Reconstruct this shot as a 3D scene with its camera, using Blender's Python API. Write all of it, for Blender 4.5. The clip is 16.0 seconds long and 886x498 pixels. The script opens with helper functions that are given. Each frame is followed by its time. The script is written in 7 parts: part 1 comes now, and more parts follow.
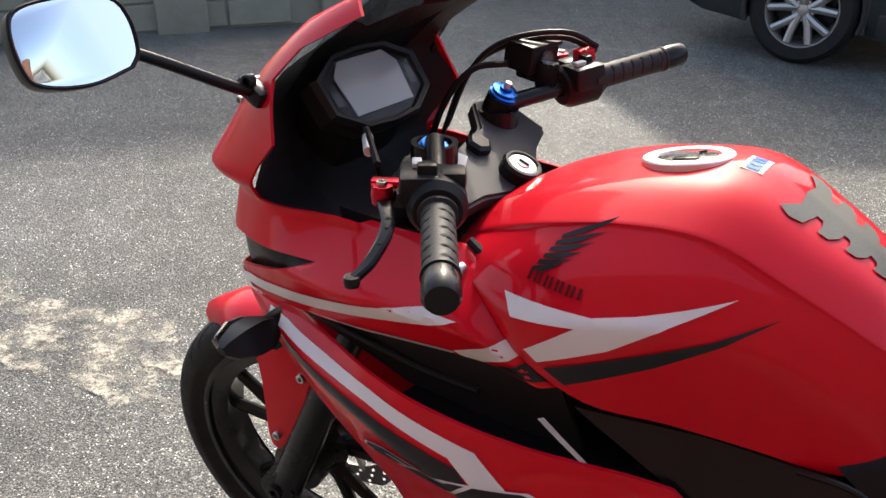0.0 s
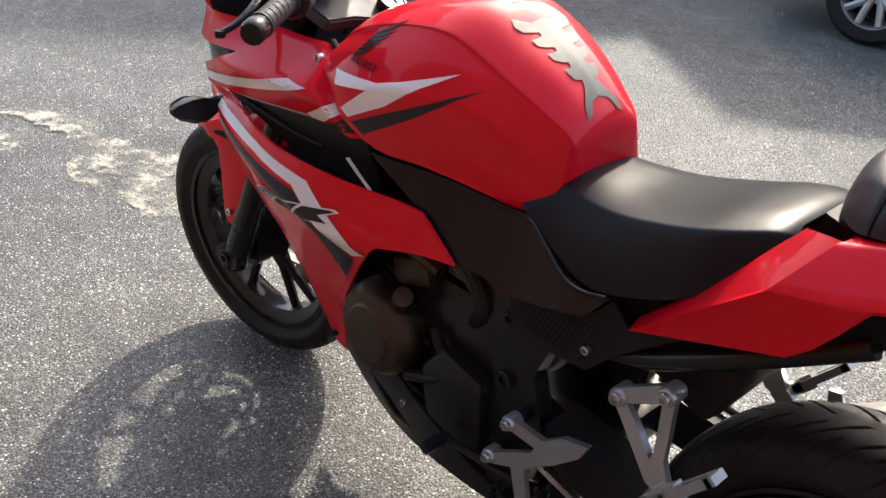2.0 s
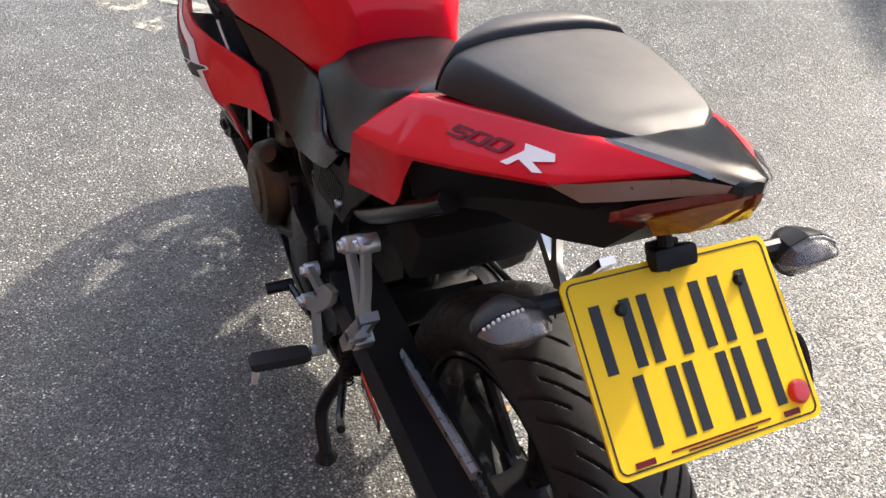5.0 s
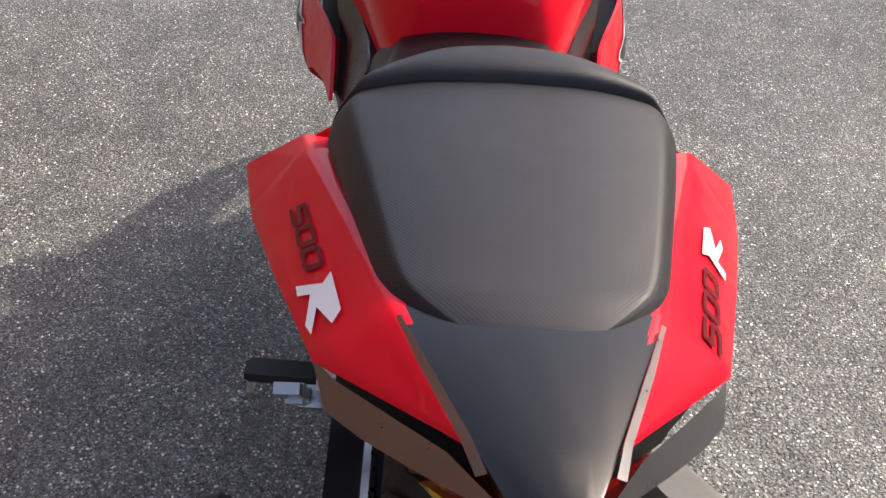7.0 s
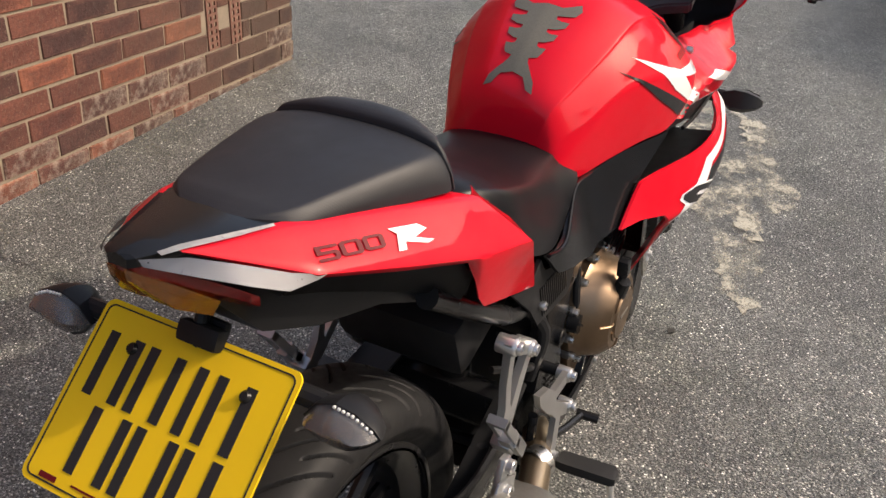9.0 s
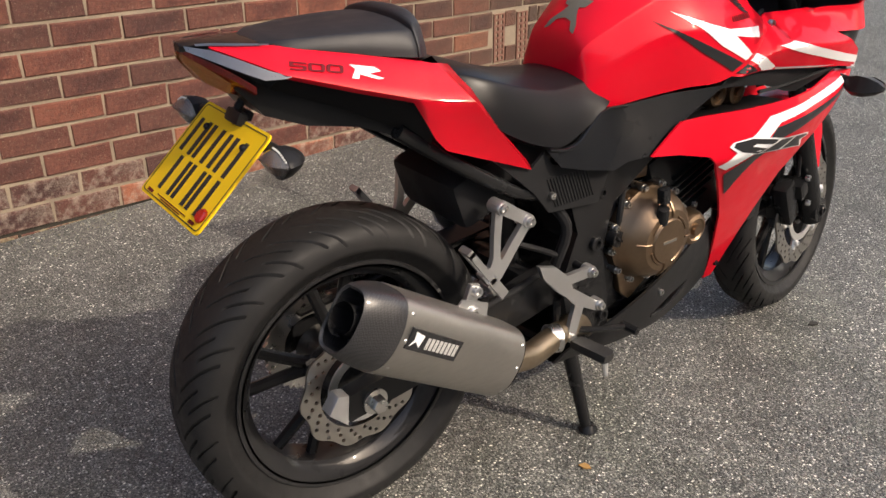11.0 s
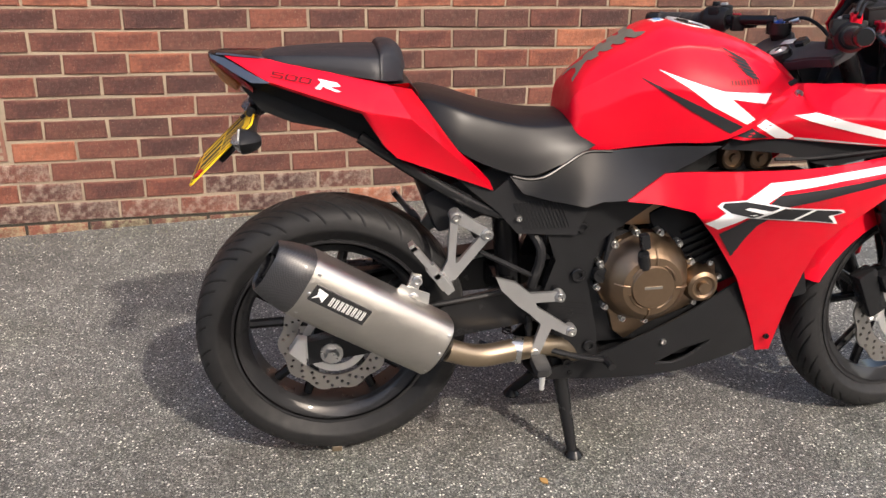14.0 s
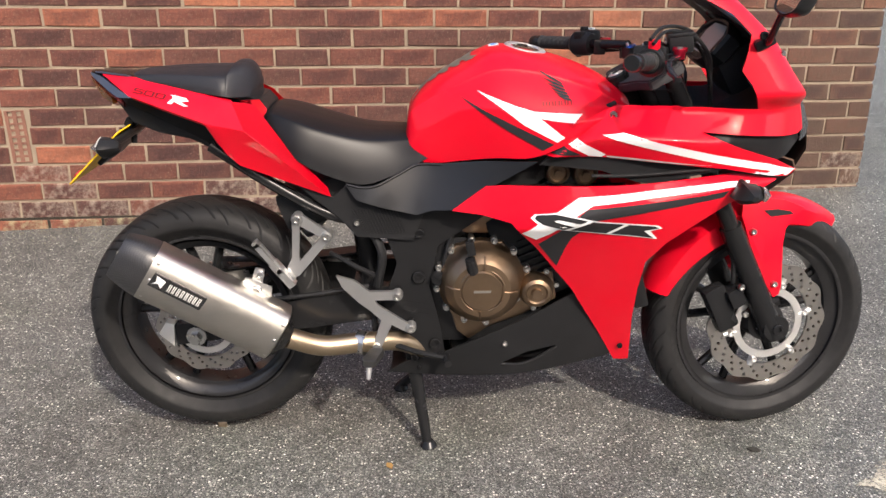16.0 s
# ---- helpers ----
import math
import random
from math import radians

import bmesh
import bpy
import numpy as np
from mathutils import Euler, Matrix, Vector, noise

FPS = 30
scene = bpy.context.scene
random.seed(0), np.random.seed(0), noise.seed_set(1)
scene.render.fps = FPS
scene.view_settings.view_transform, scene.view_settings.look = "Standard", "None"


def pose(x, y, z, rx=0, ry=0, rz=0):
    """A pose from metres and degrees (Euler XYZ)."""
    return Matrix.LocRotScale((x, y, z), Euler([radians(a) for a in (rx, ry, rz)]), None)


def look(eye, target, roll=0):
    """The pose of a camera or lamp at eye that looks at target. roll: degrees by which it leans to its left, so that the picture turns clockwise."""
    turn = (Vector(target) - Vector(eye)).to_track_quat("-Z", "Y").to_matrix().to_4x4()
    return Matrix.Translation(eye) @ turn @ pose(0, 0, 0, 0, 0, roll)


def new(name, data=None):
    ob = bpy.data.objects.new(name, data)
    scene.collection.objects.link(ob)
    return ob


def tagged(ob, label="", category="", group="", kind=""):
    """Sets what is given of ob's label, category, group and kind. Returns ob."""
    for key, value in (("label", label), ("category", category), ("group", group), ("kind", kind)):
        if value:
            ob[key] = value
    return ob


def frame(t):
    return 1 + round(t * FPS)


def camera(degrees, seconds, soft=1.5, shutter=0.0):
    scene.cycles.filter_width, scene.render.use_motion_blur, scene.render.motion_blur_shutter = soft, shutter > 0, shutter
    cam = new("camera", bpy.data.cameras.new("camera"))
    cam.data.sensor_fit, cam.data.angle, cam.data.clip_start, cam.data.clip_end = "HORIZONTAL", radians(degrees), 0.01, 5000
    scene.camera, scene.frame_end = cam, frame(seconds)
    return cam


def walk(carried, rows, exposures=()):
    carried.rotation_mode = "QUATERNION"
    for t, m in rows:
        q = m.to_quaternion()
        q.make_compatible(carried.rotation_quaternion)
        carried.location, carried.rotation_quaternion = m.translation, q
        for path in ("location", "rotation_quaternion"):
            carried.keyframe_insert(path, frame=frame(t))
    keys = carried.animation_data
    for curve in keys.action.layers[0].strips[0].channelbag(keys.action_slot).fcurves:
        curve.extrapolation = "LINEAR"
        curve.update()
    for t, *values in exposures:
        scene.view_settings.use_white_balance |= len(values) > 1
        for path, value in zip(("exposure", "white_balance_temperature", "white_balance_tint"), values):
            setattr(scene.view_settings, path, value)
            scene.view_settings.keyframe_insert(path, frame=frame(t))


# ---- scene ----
cam = camera(55.0, 16.0)
PATH = [
    (0, (0.494, 0.846, 1.296), (1.561, -0.588, 0.397), 0.5),
    (0.5, (0.388, 0.865, 1.296), (1.561, -0.492, 0.411), 1.2),
    (1, (0.271, 0.967, 1.291), (1.413, -0.419, 0.41), 2.1),
    (1.5, (0.118, 1.002, 1.289), (1.267, -0.358, 0.378), 4.0),
    (2, (-0.111, 0.949, 1.265), (1.116, -0.292, 0.287), 5.1),
    (2.5, (-0.281, 0.95, 1.255), (0.982, -0.201, 0.216), 4.3),
    (3, (-0.459, 0.957, 1.255), (0.821, -0.128, 0.167), 4.2),
    (3.5, (-0.643, 0.853, 1.252), (0.721, -0.088, 0.132), 4.8),
    (4, (-0.73, 0.742, 1.266), (0.698, -0.094, 0.143), 4.2),
    (4.5, (-0.684, 0.603, 1.261), (0.771, -0.191, 0.143), 3.5),
    (5, (-0.623, 0.466, 1.259), (0.866, -0.257, 0.135), 3.3),
    (5.2, (-0.615, 0.415, 1.258), (0.902, -0.243, 0.133), 3.2),
    (7.3, (-0.359, -0.027, 1.221), (1.186, 0.089, -0.043), 3.1),
    (7.5, (-0.348, -0.09, 1.24), (1.198, 0.157, -0.005), 2.6),
    (8, (-0.37, -0.216, 1.26), (1.212, 0.262, 0.133), 2.5),
    (8.5, (-0.498, -0.326, 1.266), (1.119, 0.264, 0.247), 3.2),
    (9, (-0.594, -0.472, 1.28), (0.963, 0.305, 0.295), 3.2),
    (9.5, (-0.597, -0.68, 1.257), (0.797, 0.367, 0.278), 2.5),
    (10, (-0.623, -0.849, 1.247), (0.661, 0.352, 0.294), 1.1),
    (10.2, (-0.658, -0.924, 1.239), (0.589, 0.33, 0.305), 0.6),
    (12.3, (-0.447, -1.485, 1.17), (0.239, 0.211, 0.362), -0.9),
    (12.5, (-0.408, -1.518, 1.174), (0.207, 0.209, 0.375), -0.9),
    (13, (-0.239, -1.577, 1.18), (0.172, 0.217, 0.398), -1.4),
    (13.5, (-0.107, -1.645, 1.182), (0.223, 0.173, 0.418), -1.0),
    (14, (-0.009, -1.771, 1.197), (0.274, 0.069, 0.465), -0.3),
    (14.5, (0.107, -1.833, 1.215), (0.332, 0.024, 0.508), -0.2),
    (15, (0.294, -1.84, 1.209), (0.438, 0.026, 0.506), -0.6),
    (15.5, (0.445, -1.89, 1.209), (0.512, -0.019, 0.504), -1.0),
    (16, (0.601, -2.001, 1.232), (0.599, -0.127, 0.533), -1.1),
]
walk(cam, [(t, look(eye, target, roll)) for t, eye, target, roll in PATH], [(0.0, 1.48, 6800, 10), (0.5, 1.30, 6800, 10), (1.5, 1.48, 6700, 10), (3.0, 1.78, 6600, 11), (5.2, 1.76, 6700, 11), (7.5, 1.15, 6800, 14), (8.0, 0.95, 7000, 14), (9.0, 0.86, 7200, 13), (10.2, 0.80, 7200, 13), (12.5, 1.23, 6900, 13), (16.0, 1.22, 6700, 13)])

# ---- light ----
SUN_WAY = Vector((0.45, -0.85, 0.75)).normalized()
world = bpy.data.worlds.new("sky")
scene.world = world
world.use_nodes = True
_wn = world.node_tree
_sky = _wn.nodes.new("ShaderNodeTexSky")
_sky.sky_type = "NISHITA"
_sky.sun_disc = False
_sky.sun_elevation = math.asin(SUN_WAY.z)
_sky.sun_rotation = math.atan2(SUN_WAY.x, SUN_WAY.y)
_sky.air_density, _sky.dust_density, _sky.ozone_density = 1.0, 4.0, 1.0
_wn.links.new(_sky.outputs[0], _wn.nodes["Background"].inputs[0])
_wn.nodes["Background"].inputs[1].default_value = 0.15
sun = new("sun", bpy.data.lights.new("sun", "SUN"))
sun.data.energy, sun.data.angle, sun.data.color = 1.65, radians(1.2), (1.0, 0.93, 0.83)
sun.matrix_world = look(SUN_WAY * 30, (0, 0, 0))


# ---- materials ----
class Mat:
    """A node material with a Principled shader and short-hands for textures."""

    def __init__(self, name, color=(0.5, 0.5, 0.5), rough=0.5, metal=0.0, **extra):
        self.m = bpy.data.materials.new(name)
        self.m.use_nodes = True
        self.t = self.m.node_tree
        self.b = self.t.nodes["Principled BSDF"]
        self.set("Base Color", (*color, 1))
        self.set("Roughness", rough)
        self.set("Metallic", metal)
        for key, value in extra.items():
            self.set(key.replace("_", " "), value)

    def set(self, key, value):
        if hasattr(value, "is_output"):
            self.t.links.new(value, self.b.inputs[key])
        else:
            self.b.inputs[key].default_value = value

    def node(self, kind, **inputs):
        n = self.t.nodes.new("ShaderNode" + kind)
        for key, value in inputs.items():
            key = key.replace("_", " ")
            if hasattr(value, "is_output"):
                self.t.links.new(value, n.inputs[key])
            else:
                n.inputs[key].default_value = value
        return n

    def coords(self, scale=(1, 1, 1), turn=(0, 0, 0)):
        c = self.t.nodes.new("ShaderNodeTexCoord")
        m = self.node("Mapping", Vector=c.outputs["Object"], Scale=scale, Rotation=turn)
        return m.outputs[0]

    def noise(self, scale, detail=3.0, rough=0.55, vec=None):
        return self.node("TexNoise", Vector=vec or self.coords(), Scale=scale, Detail=detail, Roughness=rough).outputs["Fac"]

    def ramp(self, fac, *stops):
        r = self.t.nodes.new("ShaderNodeValToRGB")
        self.t.links.new(fac, r.inputs[0])
        e = r.color_ramp.elements
        while len(e) < len(stops):
            e.new(0.5)
        for k, (p, c) in zip(e, stops):
            k.position, k.color = p, ((*c, 1) if isinstance(c, tuple) else (c, c, c, 1))
        return r.outputs[0]

    def mix(self, fac, a, b, mode="MIX"):
        n = self.t.nodes.new("ShaderNodeMix")
        n.data_type, n.blend_type = "RGBA", mode
        for i, v in ((0, fac), (6, a), (7, b)):
            if hasattr(v, "is_output"):
                self.t.links.new(v, n.inputs[i])
            else:
                n.inputs[i].default_value = v if i == 0 else ((*v, 1) if len(v) == 3 else v)
        return n.outputs[2]

    def math(self, op, a, b=0.0):
        n = self.t.nodes.new("ShaderNodeMath")
        n.operation = op
        for i, v in ((0, a), (1, b)):
            if hasattr(v, "is_output"):
                self.t.links.new(v, n.inputs[i])
            else:
                n.inputs[i].default_value = v
        return n.outputs[0]

    def bump(self, height, strength=0.3, dist=0.002):
        self.set("Normal", self.node("Bump", Height=height, Strength=strength, Distance=dist).outputs[0])

    def per_object(self):
        return self.t.nodes.new("ShaderNodeObjectInfo").outputs["Random"]

    def per_island(self):
        return self.t.nodes.new("ShaderNodeNewGeometry").outputs["Random Per Island"]


def paint(name, color, rough=0.28, coat=0.8):
    """Clear-coated bodywork with faint dust and a trace of uneven gloss."""
    m = Mat(name, color, rough, 0.0, Coat_Weight=coat, Coat_Roughness=0.05, Specular_IOR_Level=0.08)
    n = m.noise(9, 5)
    m.set("Base Color", m.mix(m.ramp(n, (0.35, 0.0), (0.75, 0.05)), color, tuple(min(1, c * 0.7 + 0.10) for c in color)))
    m.set("Roughness", m.ramp(m.noise(30, 4), (0.3, rough * 0.85), (0.8, rough * 1.3)))
    m.set("Coat Roughness", m.ramp(m.noise(14, 6), (0.35, 0.015), (0.8, 0.07)))
    m.bump(m.noise(260, 2), 0.015, 0.001)
    return m.m


def plastic(name, color, rough=0.5, grain=900, depth=0.15, gloss=0.28):
    m = Mat(name, color, rough, 0.0, Specular_IOR_Level=gloss)
    m.set("Base Color", m.mix(m.ramp(m.noise(12, 6), (0.4, 0.0), (0.85, 0.35)), color, tuple(c * 1.2 + 0.008 for c in color)))
    m.set("Roughness", m.ramp(m.noise(22, 5), (0.3, rough * 0.85), (0.8, min(1, rough * 1.2))))
    m.bump(m.noise(grain, 2), depth, 0.0006)
    return m.m


def metal(name, color, rough=0.35, grain=400, stretch=(1, 1, 1), depth=0.08):
    m = Mat(name, color, rough, 1.0)
    v = m.coords(stretch)
    m.set("Roughness", m.ramp(m.noise(grain * 0.2, 4, vec=v), (0.3, rough * 0.8), (0.8, min(1, rough * 1.3))))
    m.set("Base Color", m.mix(m.ramp(m.noise(17, 6), (0.4, 0.0), (0.8, 0.5)), color, tuple(c * 0.86 for c in color)))
    m.bump(m.noise(grain, 3, vec=v), depth, 0.0005)
    return m.m


RED = paint("red_paint", (0.67, 0.0022, 0.017), 0.5, 0.46)
BLACK_GLOSS = paint("black_gloss", (0.018, 0.018, 0.019), 0.3, 0.5)
WHITE_DECAL = paint("white_film", (0.80, 0.80, 0.80), 0.35, 0.4)
GREY_DECAL = paint("grey_film", (0.42, 0.40, 0.41), 0.35, 0.4)
BLACK_DECAL = paint("black_film", (0.022, 0.022, 0.024), 0.4, 0.3)
DARK_RED_DECAL = paint("dark_red_film", (0.13, 0.006, 0.010), 0.4, 0.3)
YELLOW = paint("plate_yellow", (0.86, 0.54, 0.018), 0.42, 0.1)
BLACK_PLASTIC = plastic("black_plastic", (0.0145, 0.0148, 0.0158), 0.36, 900, 0.15, 0.13)
BLACK_MATT = plastic("matt_black", (0.0155, 0.0158, 0.0168), 0.56, 900, 0.15, 0.11)
SATIN_BLACK = plastic("satin_black_panel", (0.0085, 0.0088, 0.0098), 0.19, 1400, 0.04, 0.30)
BLACK_METAL = plastic("black_painted_metal", (0.0120, 0.0122, 0.0130), 0.25, 500, 0.08, 0.22)
ALLOY = metal("cast_alloy", (0.80, 0.79, 0.77), 0.48)
CAST = Mat("silver_painted_casting", (0.50, 0.50, 0.49), 0.32, 0.85)
CAST.set("Base Color", CAST.mix(CAST.ramp(CAST.noise(17, 6), (0.4, 0.0), (0.8, 0.5)), (0.52, 0.52, 0.515), (0.40, 0.40, 0.395)))
CAST.bump(CAST.noise(420, 3), 0.12, 0.0005)
CAST = CAST.m
STEEL = metal("steel", (0.55, 0.54, 0.52), 0.3)
# The bronze again, darkened for the shade on the engine's left side.
SHADED_BRONZE = metal("shaded_bronze_cover", (0.085, 0.064, 0.047), 0.5, 500, depth=0.12)
BRONZE = metal("bronze_cover", (0.25, 0.175, 0.115), 0.42, 500, depth=0.12)
TITAN = metal("brushed_titanium", (0.44, 0.42, 0.385), 0.42, 700, (0.25, 1, 1), 0.06)
SATIN_SILVER = plastic("satin_silver_paint", (0.40, 0.40, 0.41), 0.30, 900, 0.05, 0.6)
BLUE = metal("blue_anodised", (0.02, 0.16, 0.62), 0.3)
RED_ANOD = metal("red_anodised", (0.62, 0.02, 0.05), 0.32)
MIRROR = Mat("mirror_glass", (0.9, 0.92, 0.93), 0.02, 1.0).m
DISC = metal("brake_disc", (0.42, 0.40, 0.37), 0.36, 300)


def rubber_material():
    m = Mat("tyre_rubber", (0.022, 0.022, 0.022), 0.72, 0.0, Specular_IOR_Level=0.22)
    dust = m.ramp(m.noise(14, 6, 0.65), (0.42, 0.0), (0.78, 0.55))
    m.set("Base Color", m.mix(dust, (0.014, 0.014, 0.0145), (0.030, 0.029, 0.028)))
    m.set("Roughness", m.ramp(m.noise(60, 4), (0.3, 0.46), (0.8, 0.72)))
    m.bump(m.noise(700, 3), 0.25, 0.0006)
    return m.m


def vinyl_material():
    """Seat vinyl with a fine pressed weave."""
    m = Mat("seat_vinyl", (0.030, 0.030, 0.034), 0.46)
    v = m.coords((1, 1, 1), (0, 0, 0.79))
    c = m.node("TexVoronoi", Vector=v, Scale=520.0, Randomness=0.0)
    m.set("Base Color", m.mix(m.ramp(m.noise(8, 5), (0.4, 0.0), (0.8, 0.6)), (0.012, 0.012, 0.0145), (0.023, 0.023, 0.026)))
    m.set("Roughness", m.ramp(m.noise(20, 4), (0.3, 0.46), (0.8, 0.60)))
    m.set("Specular IOR Level", 0.42)
    m.bump(c.outputs["Distance"], 0.22, 0.0007)
    return m.m


def smooth_vinyl_material():
    m = Mat("seat_vinyl_smooth", (0.024, 0.024, 0.027), 0.34)
    v = m.coords((1, 1, 1), (0, 0, 0.79))
    c = m.node("TexVoronoi", Vector=v, Scale=560.0, Randomness=0.2)
    m.set("Base Color", m.mix(m.ramp(m.noise(7, 5), (0.4, 0.0), (0.8, 0.6)), (0.007, 0.007, 0.008), (0.012, 0.012, 0.014)))
    m.set("Specular IOR Level", 0.20)
    m.bump(c.outputs["Distance"], 0.12, 0.0006)
    return m.m


def carbon_material():
    m = Mat("carbon_weave", (0.02, 0.02, 0.021), 0.42, 0.0, Coat_Weight=0.3, Coat_Roughness=0.12)
    ck = m.node("TexChecker", Vector=m.coords((1, 1, 1), (0.6, 0.6, 0.4)), Scale=380.0)
    m.set("Base Color", m.mix(ck.outputs["Fac"], (0.010, 0.010, 0.011), (0.034, 0.034, 0.036)))
    return m.m


def pad_material():
    m = Mat("carbon_look_pad", (0.11, 0.10, 0.085), 0.46, 0.0, Coat_Weight=0.08)
    m.set("Base Color", m.mix(m.noise(420, 2), (0.090, 0.085, 0.066), (0.165, 0.157, 0.125)))
    m.bump(m.noise(300, 3), 0.2, 0.0008)
    return m.m


def asphalt_material():
    """Worn tarmac: pale and dark chippings in a grey binder, with faded and stained patches."""
    m = Mat("asphalt", (0.1, 0.1, 0.1), 0.85, 0.0, Specular_IOR_Level=0.40)
    v = m.coords()
    warp = m.node("TexNoise", Vector=v, Scale=110.0, Detail=3.0)
    vw = m.node("VectorMath", Vector=v)
    vw.operation = "ADD"
    sc = m.node("VectorMath", Vector=warp.outputs["Color"])
    sc.operation = "SCALE"
    sc.inputs["Scale"].default_value = 0.008
    m.t.links.new(sc.outputs[0], vw.inputs[1])
    stones = m.node("TexVoronoi", Vector=vw.outputs[0], Scale=135.0)
    fine = m.node("TexVoronoi", Vector=vw.outputs[0], Scale=310.0)
    edge = m.ramp(stones.outputs["Distance"], (0.26, 1.0), (0.50, 0.0))
    tone = m.node("SeparateColor", Color=stones.outputs["Color"]).outputs[0]
    tone2 = m.node("SeparateColor", Color=fine.outputs["Color"]).outputs[1]
    chip = m.ramp(tone, (0.0, (0.060, 0.061, 0.058)), (0.40, (0.135, 0.137, 0.128)), (0.68, (0.215, 0.217, 0.200)), (0.86, (0.36, 0.36, 0.33)), (0.93, (0.72, 0.71, 0.66)), (1.0, (0.85, 0.84, 0.80)))
    sand = m.ramp(tone2, (0.0, (0.030, 0.031, 0.030)), (0.6, (0.100, 0.102, 0.096)), (0.9, (0.20, 0.20, 0.185)), (1.0, (0.42, 0.42, 0.39)))
    base = m.mix(edge, sand, chip)
    big = m.ramp(m.noise(0.9, 6, 0.6), (0.35, (1.12, 1.11, 1.095)), (0.65, (1.60, 1.59, 1.56)))
    mid = m.ramp(m.noise(7, 5, 0.6), (0.35, (0.82, 0.82, 0.82)), (0.68, (1.15, 1.15, 1.14)))
    moss = m.ramp(m.noise(2.3, 6, 0.65), (0.52, (1.0, 1.0, 1.0)), (0.74, (0.94, 0.97, 0.90)))
    col = m.mix(1.0, m.mix(1.0, m.mix(1.0, base, big, "MULTIPLY"), mid, "MULTIPLY"), moss, "MULTIPLY")
    m.set("Base Color", col)
    m.set("Roughness", m.ramp(tone, (0.0, 0.42), (1.0, 0.74)))
    h = m.math("ADD", m.math("MULTIPLY", edge, m.math("ADD", tone, 0.6)), m.math("MULTIPLY", tone2, 0.35))
    m.bump(h, 1.0, 0.009)
    return m.m


def brick_material(whole, bloom=0.0):
    """Red-brown facing bricks, some burnt dark in the middle, some orange, with dust and pale bloom."""
    m = Mat(("brick_face_mossy" if bloom > 0.7 else "brick_face_bloom" if bloom else "brick_face") if whole else "brick_face_far", (0.2, 0.07, 0.05), 0.85)
    r = m.per_object() if whole else m.per_island()
    tone = m.ramp(r, (0.0, (0.085, 0.038, 0.031)), (0.28, (0.118, 0.048, 0.035)), (0.60, (0.155, 0.058, 0.040)), (0.86, (0.200, 0.072, 0.046)), (0.95, (0.29, 0.108, 0.060)), (1.0, (0.35, 0.138, 0.075)))
    v = m.coords((1, 1, 2.2))
    burn = m.ramp(m.noise(11, 4, 0.6, v), (0.42, 0.0), (0.62, 0.75))
    tone = m.mix(burn, tone, m.mix(1.0, tone, (0.60, 0.54, 0.53), "MULTIPLY"))
    tone = m.mix(m.ramp(m.noise(60, 8, 0.75), (0.46, 0.0), (0.70, 0.7)), tone, m.mix(1.0, tone, (1.7, 1.55, 1.5), "MULTIPLY"))
    tone = m.mix(m.ramp(m.noise(3.3, 6, 0.7), (0.60, 0.0), (0.78, 0.40)), tone, (0.33, 0.26, 0.21))
    tone = m.mix(m.ramp(m.noise(150, 4, 0.7), (0.60, 0.0), (0.68, 0.65)), tone, (0.36, 0.27, 0.20))
    # the bricks turn a dull grey-brown towards the end of the wall
    along = m.node("SeparateXYZ", Vector=m.t.nodes.new("ShaderNodeNewGeometry").outputs["Position"]).outputs[0]
    end_tone = m.math("MULTIPLY", m.node("MapRange", Value=along, From_Min=1.2, From_Max=2.3, To_Min=0.0, To_Max=0.75).outputs[0], m.ramp(m.noise(26, 5, 0.65), (0.25, 0.55), (0.6, 1.0)))
    tone = m.mix(end_tone, tone, (0.105, 0.074, 0.050))
    tone = m.mix(1.0, tone, (0.80, 0.76, 0.75), "MULTIPLY")
    if whole:
        # fired darker in the middle than along the arrises
        c = m.node("SeparateXYZ", Vector=m.coords())
        far = m.math("MAXIMUM", m.math("MULTIPLY", m.math("ABSOLUTE", c.outputs[0]), 9.2), m.math("MULTIPLY", m.math("ABSOLUTE", c.outputs[2]), 28.0))
        far = m.math("ADD", far, m.math("MULTIPLY", m.math("SUBTRACT", m.noise(30, 4, 0.6), 0.5), 0.9))
        core = m.math("MULTIPLY", m.ramp(far, (0.55, 1.0), (0.95, 0.0)), m.ramp(m.math("FRACT", m.math("MULTIPLY", r, 7.31)), (0.25, 0.0), (0.7, 0.85)))
        tone = m.mix(core, tone, m.mix(1.0, tone, (0.60, 0.56, 0.64), "MULTIPLY"))
    if bloom:
        tone = m.mix(m.ramp(m.noise(34, 8, 0.75), (0.44, 0.0), (0.70, bloom)), tone, (0.34, 0.33, 0.20) if bloom > 0.7 else (0.42, 0.36, 0.29))
    m.set("Base Color", tone)
    m.bump(m.math("ADD", m.noise(90, 5, 0.7), m.math("MULTIPLY", m.noise(400, 3), 0.4)), 0.9, 0.005)
    return m.m


def mortar_material():
    m = Mat("mortar", (0.42, 0.33, 0.23), 0.95)
    m.set("Base Color", m.mix(m.ramp(m.noise(6, 6, 0.7), (0.4, 0.0), (0.75, 1.0)), (0.285, 0.228, 0.165), (0.185, 0.150, 0.112)))
    m.bump(m.noise(260, 4, 0.7), 0.6, 0.003)
    return m.m


